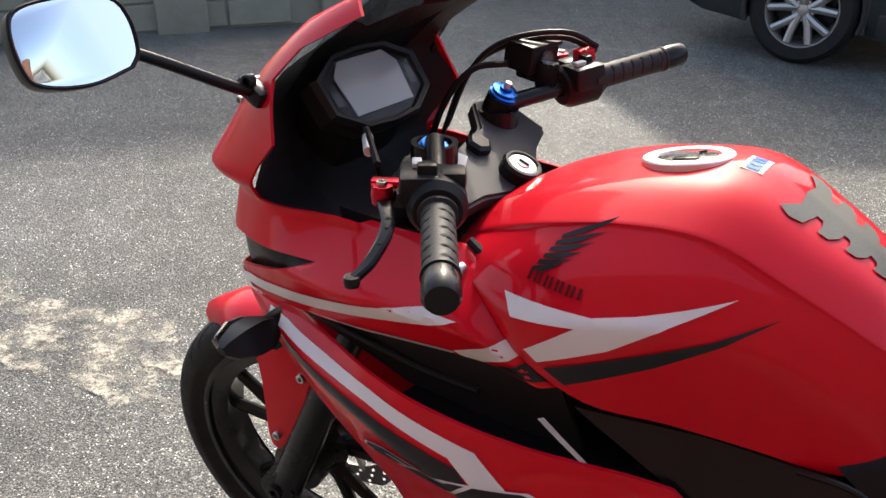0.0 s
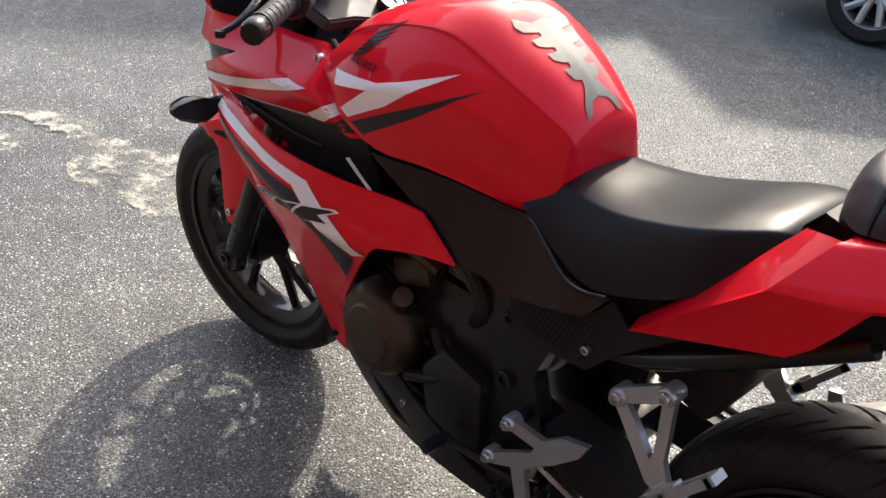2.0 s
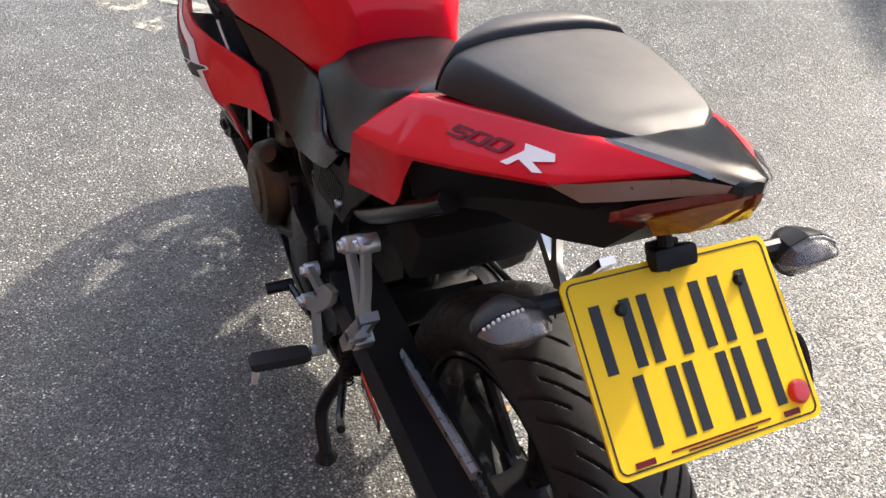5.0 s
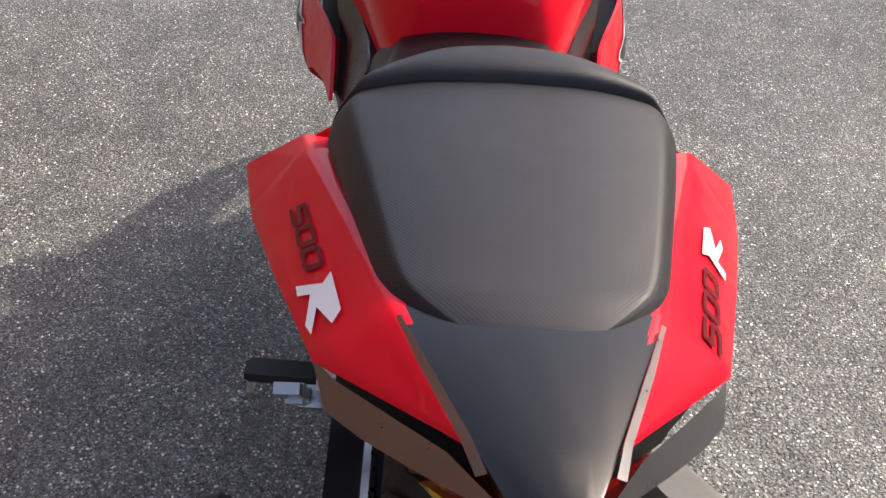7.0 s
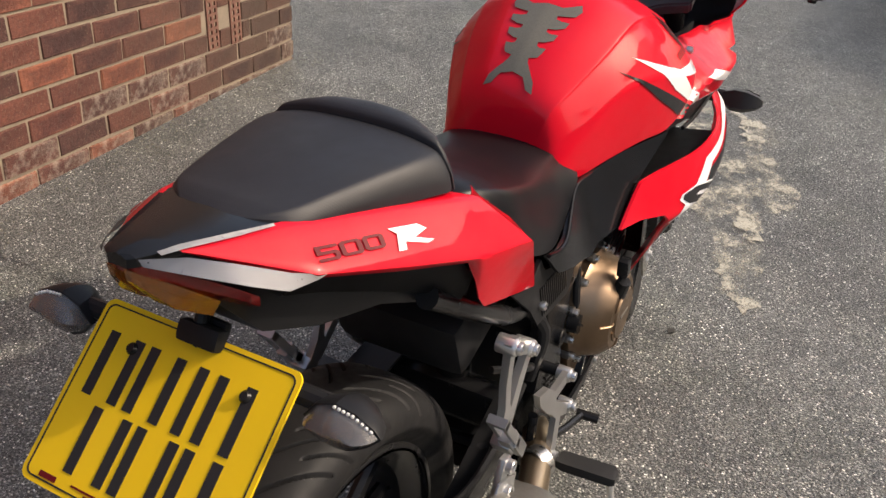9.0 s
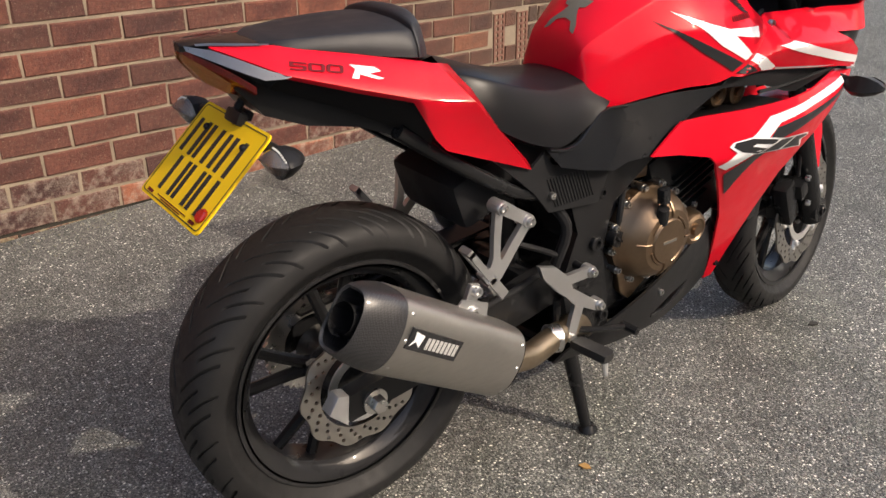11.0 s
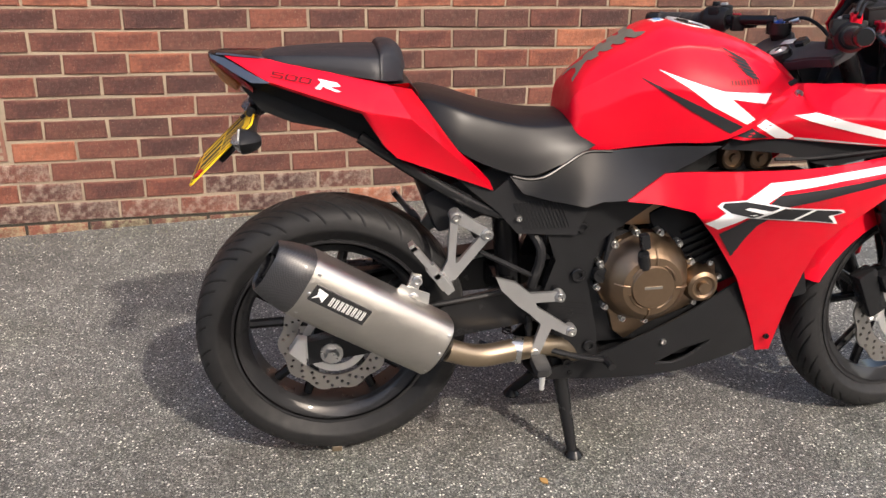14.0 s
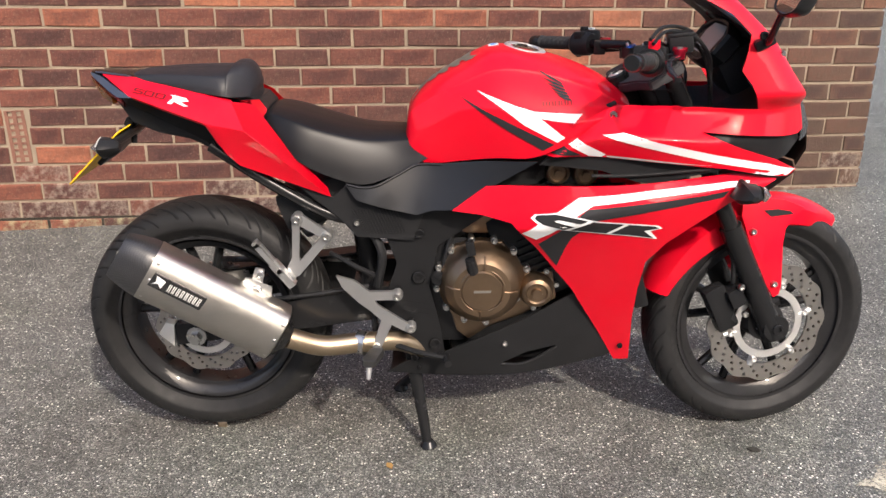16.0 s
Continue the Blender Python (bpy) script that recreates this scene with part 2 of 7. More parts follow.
def worn_paint_material(name="worn_road_paint", wear=0.0):
    """Road paint that has flaked off the tops of the chippings and in patches."""
    m = Mat(name, (0.62, 0.58, 0.44), 0.8)
    holes = m.math("MULTIPLY", m.ramp(m.noise(7, 6, 0.7), (0.455 - wear, 0.0), (0.60 - wear, 0.92)), m.ramp(m.noise(120, 4, 0.7), (0.35 - wear, 0.0), (0.52 - wear, 1.0)))
    m.set("Alpha", holes)
    m.set("Base Color", m.mix(m.noise(40, 5), (0.58, 0.55, 0.44), (0.44, 0.41, 0.33)))
    m.bump(m.noise(150, 4), 0.6, 0.003)
    return m.m


def glass_material(name, tint, rough=0.03, alpha=0.3):
    m = Mat(name, tint, rough, 0.0, Alpha=alpha, Coat_Weight=0.6)
    m.set("IOR", 1.5)
    return m.m


def lens_material(name, tint):
    m = Mat(name, tint, 0.12, 0.0, Transmission_Weight=0.75, Coat_Weight=0.5)
    m.bump(m.node("TexVoronoi", Vector=m.coords(), Scale=120.0, Randomness=0.0).outputs["Distance"], 0.4, 0.002)
    return m.m


RUBBER, VINYL, VINYL_SMOOTH, CARBON, PAD = rubber_material(), vinyl_material(), smooth_vinyl_material(), carbon_material(), pad_material()
BRICK_BLOOM = brick_material(True, 0.6)
BRICK_MOSSY = brick_material(True, 0.85)
ASPHALT, BRICK, BRICK_FAR, MORTAR, ROAD_PAINT = asphalt_material(), brick_material(True), brick_material(False), mortar_material(), worn_paint_material()
ROAD_PAINT_WHOLE = worn_paint_material("sound_road_paint", 0.06)
SCREEN_TINT = glass_material("smoked_screen", (0.012, 0.010, 0.012), 0.04, 0.82)
CLEAR_COVER = glass_material("clear_cover", (0.02, 0.02, 0.022), 0.03, 0.08)
SMOKE_LENS = lens_material("smoked_lens", (0.36, 0.335, 0.315))
TAIL_GLOSS = metal("satin_grey_trim", (0.40, 0.40, 0.41), 0.34, 900, depth=0.0)
HEAD_LENS = lens_material("headlight_lens", (0.10, 0.10, 0.105))
AMBER_LENS = lens_material("amber_lens", (0.66, 0.27, 0.06))
RED_LENS = lens_material("red_lens", (0.62, 0.02, 0.02))
COCKPIT = plastic("cockpit_plastic", (0.045, 0.045, 0.048), 0.5)
LCD = Mat("lcd_panel", (0.38, 0.42, 0.41), 0.3, 0.0, Coat_Weight=0.2).m
GRIP = plastic("grip_rubber", (0.022, 0.022, 0.022), 0.6, 500, 0.3)
LABEL_RED = paint("label_orange_red", (0.72, 0.10, 0.03), 0.4, 0.1)
LIGHT_PRINT = paint("pale_print", (0.55, 0.55, 0.53), 0.4, 0.1)


# ---- mesh helpers ----
from mathutils import bvhtree, geometry


def part(name, bm, material, parent, label="", m=None, sharp=32):
    """Link a bmesh as one mesh object under a thing or a part."""
    if m is not None:
        bm.transform(m)
    bmesh.ops.recalc_face_normals(bm, faces=bm.faces)
    me = bpy.data.meshes.new(name)
    bm.to_mesh(me)
    bm.free()
    me.shade_smooth()
    me.set_sharp_from_angle(angle=radians(sharp))
    me.materials.append(material)
    ob = new(name, me)
    ob.parent = parent
    if parent is not None:
        ob.matrix_parent_inverse = Matrix.Identity(4)
    if label:
        tagged(ob, label)
    return ob


def thing(name, label, category, group="", kind=""):
    return tagged(new(name), label, category, group, kind)


def joined(*bms):
    out = bms[0]
    for b in bms[1:]:
        me = bpy.data.meshes.new("tmp")
        b.to_mesh(me)
        b.free()
        out.from_mesh(me)
        bpy.data.meshes.remove(me)
    return out


def loft(rings, closed=True, caps=True):
    bm = bmesh.new()
    rows = [[bm.verts.new(p) for p in ring] for ring in rings]
    n = len(rows[0])
    for a, b in zip(rows, rows[1:]):
        for i in range(n if closed else n - 1):
            j = (i + 1) % n
            bm.faces.new((a[i], a[j], b[j], b[i]))
    if caps and closed:
        bm.faces.new(rows[0])
        bm.faces.new(rows[-1])
    return bm


def spline(points, per=6):
    """A Catmull-Rom curve through tuples of any length."""
    p = [np.array(q, float) for q in points]
    p = [2 * p[0] - p[1]] + p + [2 * p[-1] - p[-2]]
    out = []
    for a, b, c, d in zip(p, p[1:], p[2:], p[3:]):
        for k in range(per):
            t = k / per
            out.append(0.5 * (2 * b + (c - a) * t + (2 * a - 5 * b + 4 * c - d) * t * t + (3 * b - a - 3 * c + d) * t**3))
    out.append(p[-2])
    return out


def tube(points, r, n=10, per=5, smooth=True, caps=True):
    """A round bar along points; r is a radius or one for each end."""
    pts = [Vector(q) for q in (spline(points, per) if smooth and len(points) > 2 else points)]
    r0, r1 = r if isinstance(r, tuple) else (r, r)
    rings, side = [], None
    for i, p in enumerate(pts):
        d = (pts[min(i + 1, len(pts) - 1)] - pts[max(i - 1, 0)]).normalized()
        side = (side - d * side.dot(d)).normalized() if side else d.orthogonal().normalized()
        up = d.cross(side)
        rr = r0 + (r1 - r0) * i / (len(pts) - 1)
        rings.append([p + rr * (side * math.cos(a) + up * math.sin(a)) for a in (2 * math.pi * k / n for k in range(n))])
    return loft(rings, True, caps)


def lathe(profile, centre, n=48, axis="y", closed=False):
    """Turn a profile of (radius, along) round an axis through centre."""
    bm = bmesh.new()
    c = Vector(centre)
    rows = []
    for r, a in profile:
        row = []
        for k in range(n):
            t = 2 * math.pi * k / n
            u, v = r * math.cos(t), r * math.sin(t)
            row.append(bm.verts.new(c + (Vector((u, a, v)) if axis == "y" else Vector((u, v, a)) if axis == "z" else Vector((a, u, v)))))
        rows.append(row)
    pairs = list(zip(rows, rows[1:])) + ([(rows[-1], rows[0])] if closed else [])
    for a, b in pairs:
        for k in range(n):
            bm.faces.new((a[k], a[(k + 1) % n], b[(k + 1) % n], b[k]))
    if not closed:
        for row, (r, _) in ((rows[0], profile[0]), (rows[-1], profile[-1])):
            if r > 1e-6:
                bm.faces.new(row)
    bmesh.ops.remove_doubles(bm, verts=bm.verts, dist=1e-6)
    return bm


def box(size, m=None, bevel=0.0, segments=2):
    bm = bmesh.new()
    bmesh.ops.create_cube(bm, size=1.0)
    bm.transform(Matrix.Diagonal((*size, 1)))
    if bevel:
        bmesh.ops.bevel(bm, geom=bm.edges, offset=bevel, segments=segments, affect="EDGES", profile=0.6)
    if m is not None:
        bm.transform(m)
    return bm


def slab(outline, y0, y1, bevel=0.0, segments=2):
    """A plate: an (x, z) outline pushed from y0 to y1."""
    bm = bmesh.new()
    f = bm.faces.new([bm.verts.new((x, y0, z)) for x, z in outline])
    e = bmesh.ops.extrude_face_region(bm, geom=[f])
    bmesh.ops.translate(bm, verts=[v for v in e["geom"] if isinstance(v, bmesh.types.BMVert)], vec=(0, y1 - y0, 0))
    if bevel:
        bmesh.ops.bevel(bm, geom=bm.edges, offset=bevel, segments=segments, affect="EDGES", profile=0.6)
    return bm


def fill2d(loops, step):
    """Triangles over a region with holes: the first loop is the outside. Gives points and triangles."""
    pts, edges = [], []
    for loop in loops:
        dense = []
        for (x0, z0), (x1, z1) in zip(loop, loop[1:] + loop[:1]):
            n = max(1, int(math.hypot(x1 - x0, z1 - z0) / step))
            dense += [(x0 + (x1 - x0) * k / n, z0 + (z1 - z0) * k / n) for k in range(n)]
        k0 = len(pts)
        pts += dense
        edges += [(k0 + i, k0 + (i + 1) % len(dense)) for i in range(len(dense))]
    xs, zs = [p[0] for p in loops[0]], [p[1] for p in loops[0]]
    rim = np.array(pts)
    x = min(xs) + step / 2
    while x < max(xs):
        z = min(zs) + step / 2
        while z < max(zs):
            if np.min(np.hypot(rim[:, 0] - x, rim[:, 1] - z)) > step * 0.55:
                pts.append((x, z))
            z += step
        x += step
    v, _, f, *_ = geometry.delaunay_2d_cdt([Vector(p) for p in pts], edges, [], 0, 1e-7)

    def within(x, z, loop):
        odd = False
        for (x0, z0), (x1, z1) in zip(loop, loop[1:] + loop[:1]):
            if (z0 > z) != (z1 > z) and x < x0 + (x1 - x0) * (z - z0) / (z1 - z0):
                odd = not odd
        return odd

    kept = []
    for t in f:
        x, z = sum(v[i].x for i in t) / 3, sum(v[i].y for i in t) / 3
        if sum(within(x, z, loop) for loop in loops) % 2:
            kept.append(tuple(t))
    return [(p.x, p.y) for p in v], kept


def surface(points, soft=2e-4):
    """A smooth sheet y(x, z) through points of (x, z, y)."""
    p = np.array(points, float)
    n = len(p)

    def kernel(r):
        return np.where(r > 1e-9, r * r * np.log(np.maximum(r, 1e-9)), 0.0)

    a = np.zeros((n + 3, n + 3))
    a[:n, :n] = kernel(np.hypot(p[:, None, 0] - p[None, :, 0], p[:, None, 1] - p[None, :, 1])) + soft * np.eye(n)
    a[:n, n:] = np.c_[np.ones(n), p[:, :2]]
    a[n:, :n] = a[:n, n:].T
    w = np.linalg.solve(a, np.r_[p[:, 2], 0, 0, 0])
    return lambda x, z: float(kernel(np.hypot(p[:, 0] - x, p[:, 1] - z)) @ w[:n] + w[n] + w[n + 1] * x + w[n + 2] * z)


def shell(loops, yf, s, thick=0.004, step=0.018, lift=0.0):
    """A moulded panel over an (x, z) outline, at y = s * yf(x, z), with a turned-in edge."""
    if not isinstance(loops[0], list):
        loops = [list(loops)]
    pts, tris = fill2d(loops, step)
    bm = bmesh.new()
    out = [bm.verts.new((x, s * (yf(x, z) + lift), z)) for x, z in pts]
    back = [bm.verts.new((x, s * (yf(x, z) + lift - thick), z)) for x, z in pts]
    count = {}
    for t in tris:
        bm.faces.new([out[i] for i in t])
        bm.faces.new([back[i] for i in reversed(t)])
        for i in range(3):
            e = (t[i], t[(i + 1) % 3])
            count[tuple(sorted(e))] = count.get(tuple(sorted(e)), 0) + 1
    for (i, j), c in count.items():
        if c == 1:
            bm.faces.new((out[i], out[j], back[j], back[i]))
    return bm


def skin(ob):
    """A search tree over one mesh object, in world places (parts carry no pose of their own)."""
    me = ob.data
    return bvhtree.BVHTree.FromPolygons([v.co for v in me.vertices], [tuple(p.vertices) for p in me.polygons])


def film(loops, tree, s, step=0.006, lift=0.0016):
    """A thin film laid on a body: an (x, z) outline pressed on from the side s."""
    if not isinstance(loops[0], list):
        loops = [list(loops)]
    pts, tris = fill2d(loops, step)
    bm = bmesh.new()
    vs = []
    for x, z in pts:
        hit, nor, _, _ = tree.ray_cast(Vector((x, s * 1.0, z)), Vector((0, -s, 0)))
        if hit is None:
            hit, nor, _, _ = tree.find_nearest(Vector((x, s * 0.25, z)))
        nor = nor if nor.y * s > 0 else -nor
        vs.append(bm.verts.new(hit + nor * lift))
    for t in tris:
        bm.faces.new([vs[i] for i in t])
    return bm


def bolt(p, r=0.007, s=-1, depth=0.005):
    """A socket-head screw whose head faces along s * y."""
    bm = lathe([(0.0, 0.0), (r * 0.5, 0.0), (r * 0.5, s * depth * 0.6), (r * 0.55, s * depth), (r * 0.9, s * depth), (r, s * depth * 0.7), (r, -s * depth), (0, -s * depth)], p, 14)
    return bm



# ---- ground ----
def ground_z(x, y):
    """The tarmac is level and lifts a little along the foot of the wall."""
    b = min(1, max(0, (y - 0.8) / 0.9))
    b = b * b * (3 - 2 * b)
    fade = 1.0 if x < 4 else max(0.0, 1 - (x - 4) / 8)
    return 0.028 * b * fade


def build_ground():
    xs = [-400, -80, -20, -8] + [-5 + 0.2 * k for k in range(76)] + [14, 25, 80, 400]
    ys = [-400, -80, -20, -9] + [-7 + 0.2 * k for k in range(56)] + [6, 9, 25, 80, 400]
    bm = bmesh.new()
    rows = [[bm.verts.new((x, y, ground_z(x, y))) for y in ys] for x in xs]
    for a, b in zip(rows, rows[1:]):
        for i in range(len(ys) - 1):
            bm.faces.new((a[i], b[i], b[i + 1], a[i + 1]))
    ob = part("ground", bm, ASPHALT, None)
    tagged(ob, "worn grey tarmac with pale chippings", "ground", kind="structure")


build_ground()


def marking(points, label, material=ROAD_PAINT, lift=0.004):
    """Worn paint, a thin sheet that follows the ground."""
    rng = random.Random(len(points))
    rim = []
    for (x0, y0), (x1, y1) in zip(points, points[1:] + points[:1]):
        n = int(math.hypot(x1 - x0, y1 - y0) / 0.035) + 1
        rim += [(x0 + (x1 - x0) * k / n + rng.uniform(-0.02, 0.02), y0 + (y1 - y0) * k / n + rng.uniform(-0.02, 0.02)) for k in range(n)]
    pts, tris = fill2d([rim], 0.06)
    bm = bmesh.new()
    vs = [bm.verts.new((x, y, ground_z(x, y) + lift)) for x, y in pts]
    for t in tris:
        bm.faces.new([vs[i] for i in t])
    tagged(part("road_marking", bm, material, None), label, "road marking", kind="structure")


marking([(1.56, -0.35), (1.66, -0.25), (1.98, -0.15), (2.20, -0.02), (2.36, 0.00), (2.54, 0.05), (2.66, 0.00), (2.74, -0.12), (2.80, -0.20), (2.60, -0.31), (2.40, -0.38), (2.20, -0.26), (2.02, -0.30), (1.74, -0.37)], "worn cream road paint, mostly flaked off")
marking([(2.75, 0.10), (3.4, 0.36), (4.54, 1.07), (4.80, 1.06), (4.30, 0.62), (3.6, 0.20), (2.95, -0.02)], "faded line of cream road paint")
marking([(2.28, -0.25), (2.25, -0.18), (2.13, -0.19), (2.00, -0.23), (2.04, -0.30)], "small less worn patch of cream road paint", ROAD_PAINT_WHOLE, 0.006)
marking([(3.28, 0.06), (3.10, -0.17), (2.86, -0.24), (2.68, -0.15), (2.78, -0.09), (3.02, -0.06)], "curved stroke of faded cream road paint", ROAD_PAINT, 0.008)

# ---- wall ----
# the wall is built along its own x, from its front face at y = 0, and then set at an angle to the motorcycle
WALL_END = 2.645
LEN, COURSE, JOINT, FALL = 0.2307, 0.0823, 0.0105, -0.0305
AT_WALL = Matrix.Translation((0, 1.710, 0)) @ Matrix.Rotation(math.atan(0.108), 4, "Z")


def brick_bm(length, seed):
    """A slightly uneven brick, its face towards -y, its middle at the origin."""
    rng = random.Random(seed)
    bm = bmesh.new()
    bmesh.ops.create_cube(bm, size=1.0)
    bm.transform(Matrix.Diagonal((length, 0.1025, COURSE - JOINT, 1)))
    front = [e for e in bm.edges if all(v.co.y < 0 for v in e.verts)]
    bmesh.ops.bevel(bm, geom=front, offset=0.0035, segments=1, affect="EDGES")
    for v in bm.verts:
        if v.co.y < 0:
            v.co += Vector((rng.uniform(-1, 1) * 0.0024, rng.uniform(-1, 1) * 0.0016, rng.uniform(-1, 1) * 0.0022))
    return bm


def brick_mesh(length, seed, material):
    bm = brick_bm(length, seed)
    bmesh.ops.recalc_face_normals(bm, faces=bm.faces)
    me = bpy.data.meshes.new("brick")
    bm.to_mesh(me)
    bm.free()
    me.materials.append(material)
    return me


VENTS = [(-1.213, 0.443, 0.080), (2.035, 0.340, 0.072), (2.195, 0.330, 0.075)]
WALL_BACK = box((8.4, 0.20, 3.1), pose(WALL_END - 4.2 - 0.008, 0.106, 1.45))
wall = tagged(part("wall_north", WALL_BACK, MORTAR, None, "", AT_WALL), "red-brown brick wall with sandy mortar", "wall", kind="structure")
tagged(part("wall_return", box((0.20, 2.4, 3.1), pose(WALL_END - 0.112, 1.41, 1.45)), MORTAR, None, "", AT_WALL), "end face of the brick wall", "wall", kind="structure")


def lay_bricks():
    """Stretcher bond; the stretch beside the motorcycle brick by brick, the rest joined."""
    rng = random.Random(4)
    whole = [brick_mesh(LEN - JOINT, k, BRICK) for k in range(6)]
    pale = [brick_mesh(LEN - JOINT, k, BRICK_BLOOM) for k in range(3)]
    mossy = [brick_mesh(LEN - JOINT, k, BRICK_MOSSY) for k in range(3)]
    # the lowest joints have lost their mortar; a dark strip paints their recessed shade
    shade_strip = bmesh.new()
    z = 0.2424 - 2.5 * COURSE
    vs = [shade_strip.verts.new((x, y, z + FALL * x + dz)) for x in (-4.0, 2.2) for y, dz in ((0.0035, -0.16), (0.0035, JOINT * 0.45), (0.008, JOINT * 0.45), (0.008, -0.16))]
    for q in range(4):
        shade_strip.faces.new((vs[q], vs[(q + 1) % 4], vs[4 + (q + 1) % 4], vs[4 + q]))
    shade_strip.faces.new(vs[3::-1])
    shade_strip.faces.new(vs[4:])
    part("damp_joint", shade_strip, plastic("recess_shade", (0.030, 0.026, 0.020), 0.9, 300, 0.5), wall, "", AT_WALL)
    base = brick_bm(LEN - JOINT, 3)
    base.verts.index_update()
    bv, bf = [v.co.copy() for v in base.verts], [[v.index for v in f.verts] for f in base.faces]
    base.free()
    verts, faces = [], []
    made = 0
    lean = math.degrees(math.atan(-FALL))
    for row in range(-5, 34):
        z0 = 0.2424 + row * COURSE
        joint = -0.695 if row % 2 else -0.570
        k = -24
        while joint + k * LEN < WALL_END - 0.03:
            x0, x1 = joint + k * LEN, min(joint + (k + 1) * LEN, WALL_END + JOINT / 2)
            if WALL_END - x1 < 0.05:
                x1 = WALL_END + JOINT / 2
            k += 1
            x, sx = (x0 + x1) / 2, (x1 - x0 - JOINT) / (LEN - JOINT)
            z = z0 + FALL * x
            if any(abs(x - vx) < (x1 - x0) / 2 + vw / 2 - 0.015 and abs(z - vz) < 0.12 for vx, vz, vw in VENTS):
                pieces = []
                for vx, vz, vw in VENTS:
                    if abs(x - vx) < (x1 - x0) / 2 + vw / 2 and abs(z - vz) < 0.12:
                        pieces = [(x0, min(x1, vx - vw / 2 - 0.006)), (max(x0, vx + vw / 2 + 0.006), x1)]
                pieces = [(a, b) for a, b in pieces if b - a > 0.05 and not any(a < vx < b and abs(z - vz) < 0.12 for vx, vz, vw in VENTS)]
            else:
                pieces = [(x0, x1)]
            for a, b in pieces:
                x, sx = (a + b) / 2, (b - a - JOINT) / (LEN - JOINT)
                y = 0.051 + rng.uniform(-0.002, 0.002)
                if -1.45 < x and -3 <= row < 14 and made < 300:
                    ob = new("brick", rng.choice(mossy if row == -3 else pale if row < -1 or (row < 1 and rng.random() < 0.35) else whole))
                    ob.parent = wall
                    ob.matrix_parent_inverse = Matrix.Identity(4)
                    ob.matrix_basis = AT_WALL @ pose(x, y, z + rng.uniform(-0.001, 0.001), 0, lean + rng.uniform(-0.3, 0.3), 0) @ Matrix.Diagonal((sx, 1, 1, 1))
                    made += 1
                else:
                    k0 = len(verts)
                    verts += [(x + v.x * sx, y + v.y, z + v.z) for v in bv]
                    faces += [[k0 + i for i in f] for f in bf]
    for row in range(-5, 34):
        z = 0.2424 + row * COURSE + FALL * WALL_END
        y = 0.215 if row % 2 else 0.32
        while y < 2.6:
            k0 = len(verts)
            verts += [(WALL_END - 0.051 - v.y, y + v.x, z + v.z) for v in bv]
            faces += [[k0 + i for i in f] for f in bf]
            y += LEN
    me = bpy.data.meshes.new("bricks")
    me.from_pydata(verts, [], faces)
    me.transform(AT_WALL)
    me.materials.append(BRICK_FAR)
    ob = new("bricks", me)
    ob.parent = wall
    ob.matrix_parent_inverse = Matrix.Identity(4)
    tagged(ob, kind="stuff")


TERRACOTTA = Mat("terracotta", (0.17, 0.072, 0.05), 0.85)
TERRACOTTA.set("Base Color", TERRACOTTA.mix(TERRACOTTA.noise(20, 6), (0.13, 0.055, 0.038), (0.22, 0.105, 0.072)))
TERRACOTTA.bump(TERRACOTTA.noise(200, 4), 0.4, 0.002)


def air_brick(x, z, w, h=0.225):
    """A terracotta vent: a block pierced by two columns of square holes."""
    outer = [(x - w / 2, z - h / 2), (x + w / 2, z - h / 2), (x + w / 2, z + h / 2), (x - w / 2, z + h / 2)]
    loops = [outer]
    hole = w * 0.24
    for cx in (x - w * 0.22, x + w * 0.22):
        for k in range(8):
            cz = z - h / 2 + h * (k + 0.5) / 8
            loops.append([(cx - hole / 2, cz - hole / 2), (cx + hole / 2, cz - hole / 2), (cx + hole / 2, cz + hole / 2), (cx - hole / 2, cz + hole / 2)])
    bm = shell(loops, lambda a, b: -0.001, 1, -0.04, 0.05)
    vent = part("air_brick", bm, TERRACOTTA.m, None, "", AT_WALL)
    tagged(vent, "terracotta air brick with two columns of square holes", "air vent", "air bricks in the wall", "structure")
    part("dark_cavity", box((w - 0.004, 0.01, h - 0.004), pose(x, 0.036, z)), BLACK_MATT, vent, "", AT_WALL)


for v in VENTS:
    air_brick(*v)


# ---- motorcycle ----
bike = thing("motorcycle", "red, white and black faired sports motorcycle on its centre stand", "motorcycle")
STEER_AT, RAKE, STEER = Vector((1.06, 0, 0.93)), radians(25.0), radians(10.5)
AXIS = Vector((-math.sin(RAKE), 0, math.cos(RAKE)))
TURN = Matrix.Translation(STEER_AT) @ Matrix.Rotation(STEER, 4, AXIS) @ Matrix.Translation(-STEER_AT)
F_AXLE, R_AXLE = Vector((1.394, -0.004, 0.294)), Vector((0.009, 0.001, 0.327))


